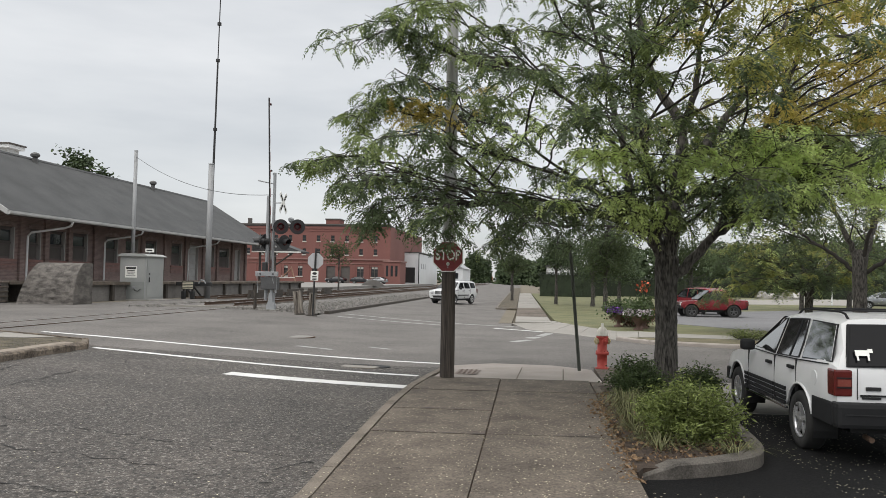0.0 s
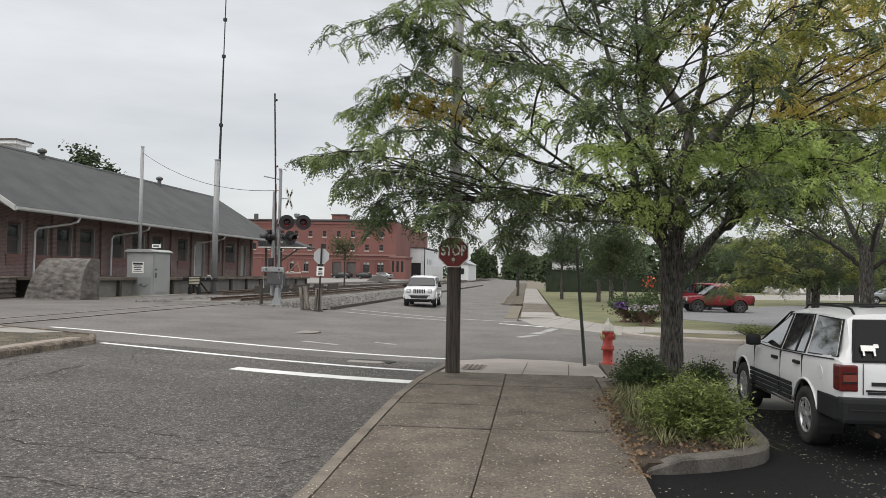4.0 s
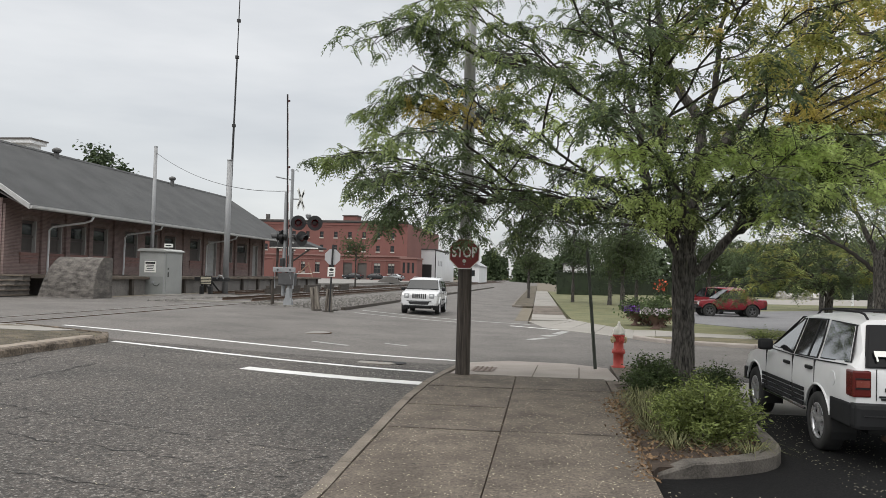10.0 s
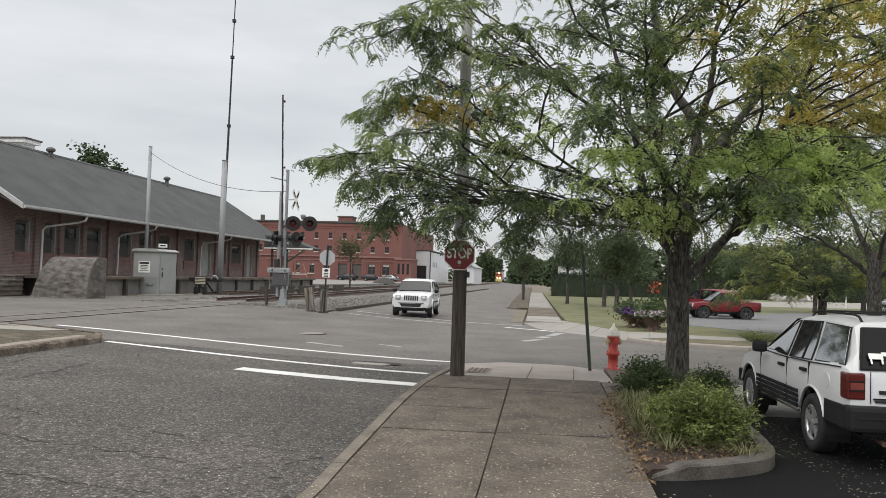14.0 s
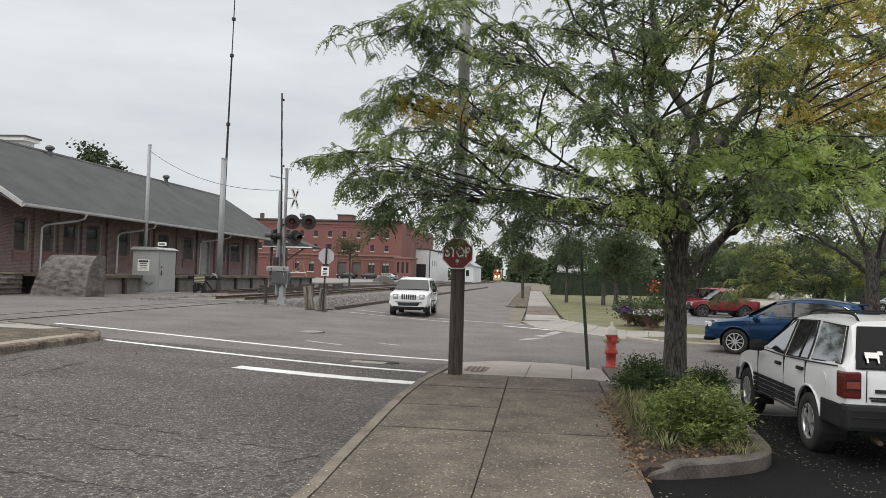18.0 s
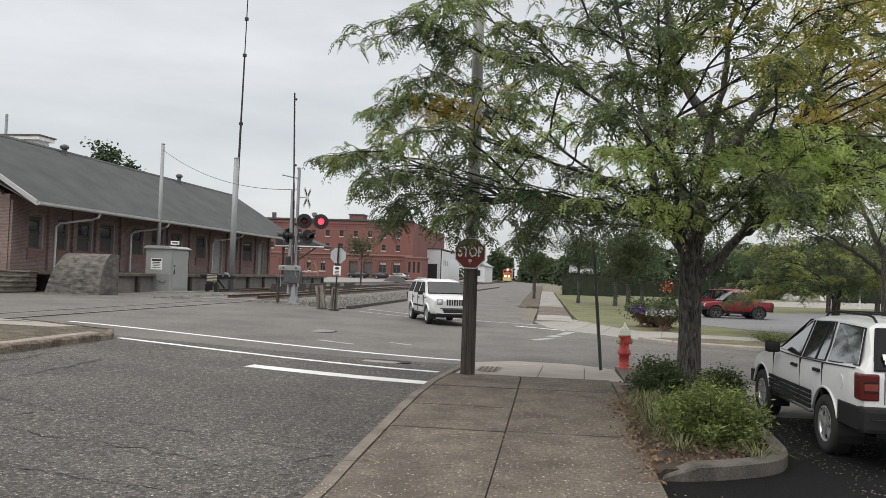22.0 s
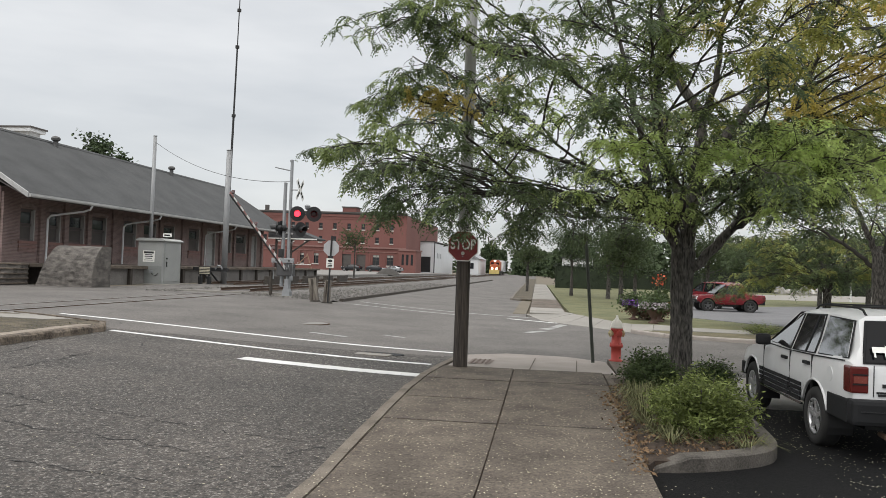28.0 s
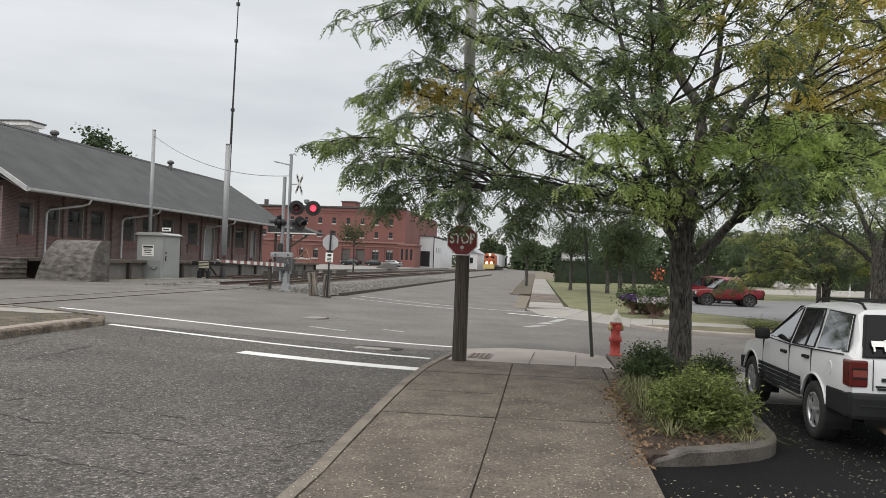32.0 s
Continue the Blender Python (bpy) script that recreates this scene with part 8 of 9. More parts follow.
def lamp_head(x, y, z, turn, name, flips):
    """A crossing lamp: round black backing, hooded housing, and a lens that turns its lit or dark side to the road."""
    hd = new(name)
    hd.parent = signal
    hd.matrix_basis = Matrix.Translation((x, y, z)) @ Matrix.Rotation(radians(turn), 4, "Z")

    def faced(profile, n=24):
        bm = lathe(bmesh.new(), profile, n)
        bmesh.ops.transform(bm, matrix=Matrix.Rotation(radians(90), 4, "X"), verts=bm.verts)
        return bm

    part("backing", faced([(0.36, -0.03), (0.36, -0.022), (0.16, -0.02)], 28), BLACK, hd, "round black backing")
    part("housing", faced([(0.08, -0.28), (0.15, -0.22), (0.165, -0.04), (0.165, -0.03)]), BLACK, hd)
    hood = bmesh.new()
    rows = []
    for k in range(13):
        a = radians(-20 + 220 * k / 12)
        rows.append([hood.verts.new((math.cos(a) * r, yy, math.sin(a) * r)) for r, yy in ((0.17, 0.02), (0.17, -0.26 - 0.08 * math.sin(a)), (0.162, -0.26 - 0.08 * math.sin(a)), (0.162, 0.02))])
    for a, b in zip(rows, rows[1:]):
        for k in range(4):
            hood.faces.new((a[k], b[k], b[(k + 1) % 4], a[(k + 1) % 4]))
    hood.faces.new(rows[0])
    hood.faces.new(rows[-1][::-1])
    part("hood", hood, BLACK, hd, "black hood")
    if flips:
        ln = new("lens")
        ln.parent = signal
        ln.matrix_basis = Matrix.Translation((x, y, z)) @ Matrix.Rotation(radians(turn), 4, "Z") @ Matrix.Translation((0, -0.05, 0))
        part("lens_dark", faced([(0.148, 0.002), (0.14, 0.01), (0.06, 0.02)]), DIM_RED, ln, "dark red lens")
        lit = lathe(bmesh.new(), [(0.148, -0.002), (0.14, -0.01), (0.06, -0.02)], 24)
        bmesh.ops.transform(lit, matrix=Matrix.Rotation(radians(90), 4, "X"), verts=lit.verts)
        part("lens_lit", lit, GLOW_RED, ln, "glowing red lens")
        lenses.append((ln, ln.matrix_basis.copy()))
    else:
        part("lens", faced([(0.15, 0.0), (0.13, 0.03), (0.05, 0.045)]), DIM_RED, hd)


lamp_head(0.42, -0.14, 4.0, 18, "lamp", True)
lamp_head(1.24, -0.14, 4.0, 18, "lamp", True)
part("lamp_arm", acyl((0.0, 0, 4.0), (1.4, 0.1, 4.0), 0.035, n=8), BLACK, signal, "lamp crossarm")
part("bell", lathe(bmesh.new(), [(0.05, 4.2), (0.12, 4.28), (0.14, 4.4), (0.06, 4.46)], 14, (0.85, 0.05, 0)), GREY_METAL, signal, "grey crossing bell")
lamp_head(-0.42, 0.1, 3.3, 250, "lamp", False)
lamp_head(0.42, 0.1, 3.3, 110, "lamp", False)
lamp_head(-0.62, -0.1, 3.3, 285, "lamp", False)
lamp_head(0.62, -0.1, 3.25, 60, "lamp", False)
part("lamp_arm", acyl((-0.7, 0.0, 3.3), (0.7, 0.0, 3.3), 0.035, n=8), BLACK, signal)
part("cross_bracket", abox(-0.75, 0.34, -0.22, -0.06, 1.63, 1.86, 0.02), GREY_METAL, signal, "grey steel cross bracket")
part("bracket_bolt", acyl((-0.5, -0.24, 1.74), (-0.5, -0.2, 1.74), 0.05, n=8), DARK_STEEL, signal)
part("bracket_bolt", acyl((0.12, -0.24, 1.74), (0.12, -0.2, 1.74), 0.05, n=8), DARK_STEEL, signal)
part("gate_mechanism", abox(-0.5, 0.32, -0.18, 0.22, 1.0, 1.6, 0.05), DARK_STEEL, signal, "dark gate mechanism housing")
part("junction_box", abox(-0.42, -0.2, -0.25, 0.0, 1.9, 2.3, 0.03), BLACK, signal)
for s in (-1, 1):
    part("guard_rail", tube(bmesh.new(), [(s * 0.45 - 0.1, -0.4, 0.85), (s * 0.5 - 0.1, -0.4, 1.75), (s * 0.3 - 0.1, -0.4, 1.85)], 0.03, 6), GREY_METAL, signal)
part("conduit", tube(bmesh.new(), [(0.2, -0.12, 0.2), (0.22, -0.14, 1.0), (0.1, -0.16, 1.5), (0.12, -0.14, 2.0)], 0.03, 6), GREY_METAL, signal)
part("relay_post", acyl((-0.95, 0.4, -0.05), (-0.95, 0.4, 1.2), 0.08, n=10), TIE, signal)

# gate arm: turns about its pivot on the mast
gate = new("gate_arm")
gate.parent = signal
GATE_BASE = Matrix.Translation((-0.05, 0.0, 1.25)) @ Matrix.Rotation(radians(274), 4, "Z")
gate.matrix_basis = GATE_BASE @ Matrix.Rotation(radians(-83), 4, "Y")
GATE_RED = mat("faded_red_gate_stripe", (0.26, 0.09, 0.08), (0.36, 0.17, 0.15), 0.3, 0.6)
k, u = 0, 0.35
while u < 8.75:
    e = min(u + 0.42, 8.8)
    w = 0.095 - 0.05 * u / 8.8
    part("gate_board", abox(u, e, -0.014, 0.014, -w, w, 0.003), SIGN_WHITE if k % 2 == 0 else GATE_RED, gate)
    part("gate_spine", abox(u, e, -0.03, 0.03, -w - 0.035, -w - 0.001), BLACK, gate)
    u, k = e + 0.002, k + 1
part("gate_hub", acyl((0, -0.12, 0), (0, 0.12, 0), 0.17, n=16), GREY_METAL, gate)
part("counterweight", abox(-1.0, -0.6, -0.08, 0.08, -0.2, 0.2, 0.03), GREY_METAL, gate, "grey counterweight")
part("weight_arm", abox(-0.7, 0.36, 0.06, 0.09, -0.05, 0.05, 0.01), GREY_METAL, gate)
for u in (2.6, 5.4, 8.5):
    part("gate_lamp", abox(u - 0.05, u + 0.05, -0.06, 0.06, 0.1, 0.24, 0.02), DIM_RED, gate, "small dark red gate lamp")

# ---- beside the tracks ----
cabinet = empty("signal_cabinet", pose(-25.15, 44.0, 0.4), "pale grey steel signal cabinet with a white notice", "cabinet")
part("case", abox(0.4, 2.05, 0, 2.2, 0.05, 2.62, 0.03), CABINET, cabinet)
part("case_roof", prism(bmesh.new(), [(0.3, 2.62), (2.17, 2.62), (2.17, 2.68), (1.9, 2.8), (0.5, 2.8), (0.3, 2.7)], -0.12, 2.32, 0.01), CABINET, cabinet, "shallow overhanging roof")
part("door", abox(2.052, 2.08, 0.12, 2.08, 0.2, 2.5, 0.01), CABINET, cabinet, "grey cabinet door")
part("door_handle", abox(2.082, 2.13, 0.3, 0.36, 1.1, 1.4, 0.01), BLACK, cabinet)
part("lock", abox(2.082, 2.12, 0.28, 0.4, 1.55, 1.65, 0.01), BLACK, cabinet)
# thin panel that makes the lower half of the front a darker grey
part("lower_front_panel", abox(0.45, 1.95, -0.006, -0.0005, 0.08, 1.12), CABINET_DARK, cabinet, "darker grey lower half")
notice = part("notice", abox(0.74, 1.48, -0.012, -0.001, 1.36, 2.04), SIGN_WHITE, cabinet, "white printed notice")
for z, a, b, h in ((1.93, 0.8, 1.42, 0.12), (1.79, 0.88, 1.34, 0.05), (1.69, 0.85, 1.37, 0.045), (1.58, 0.9, 1.32, 0.045), (1.47, 0.82, 1.4, 0.03)):
    part("notice_bar", abox(a, b, -0.017, -0.013, z - h / 2, z + h / 2), BLACK, notice)
part("cable", tube(bmesh.new(), [(1.3, -0.02, 0.75), (1.4, -0.05, 0.6), (1.6, -0.05, 0.56), (1.75, -0.02, 0.7)], 0.02, 6), BLACK, cabinet)
part("outlet_box", abox(1.2, 1.4, -0.06, -0.001, 0.7, 0.85, 0.01), GREY_METAL, cabinet)
part("corner_seam", abox(1.98, 2.0, -0.006, 0.0, 0.1, 2.6), GREY_METAL, cabinet)
part("roof_plate", abox(1.75, 2.3, 0.4, 0.43, 2.9, 3.12), SIGN_WHITE, cabinet, "small white plate on the roof")
part("plate_bar", abox(1.83, 2.2, 0.392, 0.399, 2.97, 3.05), TRIM, cabinet)
part("plate_post", acyl((2.0, 0.42, 2.6), (2.0, 0.42, 2.95), 0.02, n=6), GREY_METAL, cabinet)
tagged(part("concrete_pad", abox(-25.6, -22.6, 43.5, 46.6, 0.3, 0.46, 0.02), CONCRETE_PALE), "pale concrete pad under the signal cabinet", "pad", kind="structure")

abutment = empty("concrete_abutment", pose(0, 0, 0), "stained old concrete block with a rounded front", "concrete block")
prof = [(35.75, 0.3)] + [(35.75 + 1.0 * (1 - math.cos(radians(a))) + 0.12, 0.5 + 1.98 * math.sin(radians(a))) for a in range(0, 91, 4)] + [(37.5, 2.48), (37.5, 0.3)]
ab = bmesh.new()
nx = 40
cols = [[ab.verts.new((-25.6 + 3.05 * i / nx + 0.6 * max(0, 1 - i / 8) * (z - 0.3) / 2.2, y + 0.035 * noise.noise((i * 0.12, z * 7.0, 1)) + 0.02 * noise.noise((i * 0.4, z * 3.0, 8)) + 0.02 * noise.noise((i * 0.5, z * 6.0, 4)), z + 0.025 * noise.noise((i * 1.1, y * 2, 5)))) for y, z in prof] for i in range(nx + 1)]
for a, b in zip(cols, cols[1:]):
    for k in range(len(prof) - 1):
        ab.faces.new((a[k], b[k], b[k + 1], a[k + 1]))
ab.faces.new(cols[0])
ab.faces.new(cols[-1][::-1])
part("block", ab, OLD_CONCRETE, abutment)
GALV = mat("pale_weathered_steel_pole", (0.24, 0.245, 0.25), (0.34, 0.345, 0.35), 0.8, 0.6, 0.3)
for x, y, z1, r, lab in ((-25.95, 47.6, 9.95, 0.13, "pale grey steel pole behind the signal cabinet"), (-21.88, 50.0, 9.45, 0.2, "thick grey steel pole by the side track")):
    p = empty("steel_pole", pose(x, y, 0.35), lab, "pole", "steel poles")
    part("shaft", acyl((0, 0, 0), (0.02, 0, z1 - 0.35), r, r * 0.85, 16), GALV, p, "", True)
    part("cap", lathe(bmesh.new(), [(r, z1 - 0.349), (r * 0.9, z1 - 0.3), (0.02, z1 - 0.28)], 12, (0.02, 0, 0)), GREY_METAL, p)
    part("base_flange", lathe(bmesh.new(), [(r * 1.8, -0.05), (r * 1.8, 0.04), (r * 1.05, 0.06)], 14), GREY_METAL, p)
antenna = empty("antenna_mast", pose(-34.9, 80.0, 0.2), "very tall thin dark antenna mast behind the depot", "antenna mast")
for z0, z1, r in ((0, 9, 0.16), (9, 17.5, 0.13), (17.5, 25, 0.1), (25, 36, 0.06)):
    part("mast_section", acyl((0.0 + z0 * 0.013, 0, z0), (z1 * 0.013, 0, z1), r, r * 0.9, 10), BLACK, antenna)
for z in (17.5, 25, 29):
    part("mast_collar", acyl((z * 0.013, 0, z - 0.15), (z * 0.013, 0, z + 0.15), 0.22, n=10), BLACK, antenna)


def wire(pts, r, label):
    ob = tagged(part("overhead_wire", tube(bmesh.new(), pts, r, 5), BLACK), label, "wire")


def sag(a, b, d, n=14):
    a, b = Vector(a), Vector(b)
    return [tuple(a.lerp(b, i / n) - Vector((0, 0, d * 4 * (i / n) * (1 - i / n)))) for i in range(n + 1)]


wire(sag((-25.95, 47.6, 9.6), (-12.55, 36.0, 5.9), 0.75), 0.014, "thin dark overhead wire sagging to the signal mast")

# bumping post with a striped board at the end of the side track
bumper = empty("track_bumper", pose(-22.6, 48.6, 0.42), "black rail bumping post with a striped board", "track bumper")
part("striped_board", abox(-0.42, 0.42, -0.03, 0.03, 0.62, 1.16, 0.01), BLACK, bumper, "black board with cream stripes")
for z in range(5):
    part("stripe", abox(-0.36, 0.36, -0.036, -0.031, 0.67 + z * 0.098, 0.72 + z * 0.098), mat("cream_stripe_paint", (0.5, 0.46, 0.34), (0.6, 0.56, 0.44), 0.3, 0.6), bumper)
for s in (-1, 1):
    part("bumper_beam", tube(bmesh.new(), [(s * 0.3, 0.0, 0.0), (s * 0.3, 0.06, 0.9), (s * 0.3, 1.6, 0.05)], 0.07, 6), BLACK, bumper)
    part("bumper_leg", abox(s * 0.3 - 0.1, s * 0.3 + 0.1, -0.1, 0.2, -0.05, 0.5, 0.02), BLACK, bumper)
part("cross_beam", abox(-1.0, 1.4, 0.35, 0.6, 0.85, 1.1, 0.02), BLACK, bumper)
part("hook", tube(bmesh.new(), [(0.6, 0.3, 1.0), (0.8, 0.2, 1.25), (1.0, 0.2, 1.2), (1.1, 0.25, 1.0)], 0.05, 6), GREY_METAL, bumper)
# spare ties and rails stacked by the track
for k in range(7):
    s = empty("timber_stack", pose(-19.6 + 0.3 * (k % 3), 53 + k * 3.2, 0.42, 0, 0, 88 + k), "stack of dark weathered railway ties", "timber stack", "tie stacks")
    for j in range(3):
        part("timber", abox(-1.3 + 0.1 * j, 1.3 + 0.07 * j, -0.12, 0.12, j * 0.2, j * 0.2 + 0.19, 0.01), TIE, s)

# barricade and canopy at the far end of the platform
barricade = empty("barricade", pose(-25.2, 76.6, PLAT), "weathered brown and white leaning timber barricade", "barricade")
ORANGE = mat("weathered_orange_brown_timber", (0.27, 0.15, 0.1), (0.36, 0.22, 0.16), 0.4, 0.7)
part("barricade_leg", tube(bmesh.new(), [(-0.9, 0, 0.0), (0.55, 0, 1.35)], 0.08, 6), ORANGE, barricade)
part("barricade_leg", tube(bmesh.new(), [(0.95, 0, 0.0), (0.45, 0, 1.5)], 0.08, 6), ORANGE, barricade)
part("barricade_rail", tube(bmesh.new(), [(-0.9, -0.05, 0.35), (0.9, -0.05, 0.4)], 0.06, 6), SIGN_WHITE, barricade)
canopy = empty("platform_canopy", pose(-26.4, 79.5, PLAT), "small hipped canopy on dark braced posts", "canopy")
part("canopy_roof", prism(bmesh.new(), [(-3, 4.3), (-0.6, 4.1), (2.2, 3.1), (2.2, 2.98), (-3, 3.0)], -1.6, 1.6), ROOF, canopy, "grey hipped roof")
part("canopy_edge", abox(-3, 2.26, -1.65, -1.605, 2.95, 3.08), SIGN_WHITE, canopy)
for x in (-2.2, -0.6):
    part("canopy_post", abox(x - 0.1, x + 0.1, -1.4, -1.2, 0, 3.0), DARK_WOOD, canopy)
part("brace", tube(bmesh.new(), [(-0.6, -1.3, 1.6), (1.4, -1.3, 3.0)], 0.09, 6), DARK_WOOD, canopy)
gravel_pile = empty("gravel_pile", pose(-27.2, 128, 0.72), "low heap of dark gravel in the yard", "gravel pile")
gp = bmesh.new()
rows = []
for r, z in ((1.7, -0.1), (1.2, 0.4), (0.7, 0.8), (0.25, 1.0)):
    rows.append([gp.verts.new((r * math.cos(a) * 1.25 * (1 + 0.12 * noise.noise((math.cos(a) * 2, math.sin(a) * 2, z))), r * math.sin(a), z)) for a in [2 * math.pi * k / 20 for k in range(20)]])
for a, b in zip(rows, rows[1:]):
    for k in range(20):
        gp.faces.new((a[k], a[(k + 1) % 20], b[(k + 1) % 20], b[k]))
gp.faces.new(rows[-1])
part("mound", gp, mat("dark_gravel", (0.04, 0.037, 0.034), (0.08, 0.074, 0.068), 0.5, 1.0, bump=0.6, fine=0.1), gravel_pile)

# ---- flower urns on the far corner ----
PURPLE = mat("purple_petunia_petals", (0.16, 0.05, 0.34), (0.3, 0.12, 0.5), 0.15, 0.7, vary=0.3)
WHITE_PETAL = mat("white_petals", (0.6, 0.52, 0.6), (0.75, 0.68, 0.74), 0.15, 0.7, vary=0.15)
RED_PETAL = mat("orange_red_petals", (0.5, 0.06, 0.03), (0.6, 0.14, 0.06), 0.15, 0.7, vary=0.2)
COPPER_LEAF = mat("purplish_copper_leaves", (0.07, 0.03, 0.03), (0.24, 0.12, 0.08), 0.2, 0.7, vary=0.5)
ORANGE_LEAF = mat("coppery_flower_leaves", (0.3, 0.14, 0.04), (0.4, 0.22, 0.08), 0.2, 0.7, vary=0.3)
TERRACOTTA = mat("dark_terracotta_urn", (0.1, 0.062, 0.05), (0.17, 0.105, 0.085), 0.2, 0.85)


def urn(x, y, z, bloom, label, seed, tall=False):
    rng = random.Random(seed)
    ob = empty("flower_urn", pose(x, y, z), label, "flower urn", "flower urns")
    part("pot", lathe(bmesh.new(), [(0.2, -0.02), (0.2, 0.05), (0.08, 0.1), (0.08, 0.22), (0.2, 0.36), (0.29, 0.5), (0.33, 0.52), (0.33, 0.56), (0.26, 0.55)], 20), TERRACOTTA, ob, "terracotta pot", True)
    spots = [Vector((rng.gauss(0, 0.27), rng.gauss(0, 0.27), 0.8 + rng.gauss(0, 0.17))) for _ in range(900)]
    leaf_part("foliage", spots, 0.14, 0.08, rng, SHRUB_DARK, ob, 0.1, 1)
    sp = [Vector((math.cos(a) * r, math.sin(a) * r, 0.62 + 0.22 * rng.random())) for a, r in ((rng.uniform(0, 6.283), rng.uniform(0.2, 0.55)) for _ in range(420))]
    leaf_part("blossom", sp, 0.1, 0.11, rng, bloom, ob, 0.2, 1)
    if tall:
        st = bmesh.new()
        for k in range(6):
            tube(st, [(0, 0, 0.5), (rng.gauss(0, 0.15), 0, 1.2), (rng.gauss(0, 0.22), 0, 1.7 + 0.2 * rng.random())], 0.02, 5)
        part("stem", st, SHRUB_DARK, ob)
        for _ in range(26):
            # broad single leaves
            c = Vector((rng.gauss(0, 0.3), rng.gauss(0, 0.25), rng.uniform(0.75, 1.35)))
            d = Vector((rng.gauss(0, 1), rng.gauss(0, 1), rng.uniform(-0.2, 0.9))).normalized()
            w = d.cross(Vector((0, 0, 1))).normalized() * 0.09
            bm = bmesh.new()
            rim = [bm.verts.new(q) for q in (c - d * 0.24, c - w, c + d * 0.3 - Vector((0, 0, 0.05)), c + w)]
            mid = bm.verts.new(c + Vector((0, 0, -0.025)))
            for i in range(4):
                bm.faces.new((rim[i], rim[(i + 1) % 4], mid))
            part("tall_leaf", bm, PARK_LEAF, ob)
        leaf_part("tall_blossom", [Vector((rng.gauss(0, 0.13), rng.gauss(0, 0.1), rng.uniform(1.5, 1.95))) for _ in range(34)], 0.12, 0.11, rng, RED_PETAL, ob, 0, 1)
    return ob


urn(3.5, 34.2, 0.1, PURPLE, "urn of trailing purple petunias on the lawn's edge", 61)
urn(4.05, 32.0, 0.1, WHITE_PETAL, "urn of trailing white petunias on the lawn's edge", 62)
urn(4.45, 33.4, 0.1, ORANGE_LEAF, "urn of orange flowers below tall red blooms", 63, True)
bush("flowering_shrub", 4.3, 34.6, 0.08, 1.3, 0.8, 0.9, 3000, 0.12, 0.05, COPPER_LEAF, "low coppery flowering shrubs behind the urns", 64)
bush("verge_shrub", 7.2, 27.9, 0.1, 0.9, 0.4, 0.4, 1500, 0.09, 0.02, SHRUB, "dry low shrub on the verge", 65)
bush("verge_shrub", 9.6, 27.3, 0.1, 0.8, 0.35, 0.36, 1200, 0.09, 0.02, SHRUB, "dry low shrub on the verge", 66)
pale_home = empty("pale_house", pose(0, 0, 0), "pale house hidden behind the park trees", "house")
part("wall", abox(1.8, 7.0, 140, 150, 0, 4.6), WHITE_WALL, pale_home)
part("roof", prism(bmesh.new(), [(1.4, 4.6), (4.4, 6.8), (7.6, 4.6)], 139.5, 150.5), ROOF, pale_home)

# pale rocks and a white post beyond the far lot
ROCK = mat("pale_landscape_rock", (0.3, 0.28, 0.26), (0.52, 0.5, 0.47), 0.6, 0.9, bump=0.6, fine=0.1, vary=0.25)
for k, (x, y, w) in enumerate(((30.8, 112, 0.9), (32.3, 113, 0.7), (33.6, 111.5, 1.1), (35.0, 112.5, 0.8), (36.4, 112, 1.0))):
    rb = lathe(bmesh.new(), [(0.9, 0.0), (1.0, 0.35), (0.8, 0.8), (0.45, 1.1), (0.1, 1.2)], 12)
    for v in rb.verts:
        v.co *= w * (1 + 0.22 * noise.noise(v.co * 1.3 + Vector((k * 5, 0, 0))))
    rock = empty("landscape_rock", pose(x, y, 0.05), "pale landscape rock beyond the drive", "rock", "landscape rocks")
    part("rock", rb, ROCK, rock)
white_post = empty("white_post", pose(28.9, 81.0, 0.1), "slim white post beside the pale drive", "post")
part("shaft", acyl((0, 0, 0), (0, 0, 3.4), 0.09, 0.08, 10), WHITE_PAINT, white_post)
part("cap", acyl((0, 0, 3.401), (0, 0, 3.5), 0.13, 0.1, 10), WHITE_PAINT, white_post)

# drain and patches in the street
drain = empty("drain_grate", pose(-4.0, 17.15, 0.02, 0, 0, -8), "sunken dark drain grate in patched asphalt", "drain grate")
part("drain_frame", abox(-0.55, 0.55, -0.3, 0.3, -0.06, 0.004), CONCRETE, drain)
for k in range(8):
    part("drain_bar", abox(-0.42 + k * 0.115, -0.36 + k * 0.115, -0.22, 0.22, -0.04, 0.009), RUST, drain)
part("patch", slab(bmesh.new(), [(-0.42, -0.2), (0.5, -0.24), (0.58, 0.02), (0.4, 0.12), (-0.3, 0.14)], 0.002, 0.011), CONCRETE_PALE, drain, "pale concrete patch")
part("pothole", slab(bmesh.new(), [(-0.5, 0.02), (0.0, 0.1), (0.5, 0.06), (0.66, -0.12), (0.8, 0.1), (0.7, 0.34), (0.1, 0.42), (-0.72, 0.36), (-0.86, 0.06), (-0.6, -0.16)], 0.002, 0.008), TRIM, drain, "dark broken asphalt edge")

# fallen leaflets and petals
LITTER = mat("fallen_pale_leaflets", (0.4, 0.36, 0.24), (0.62, 0.58, 0.46), 0.1, 0.9, vary=0.3)
lr = random.Random(77)
spots = []
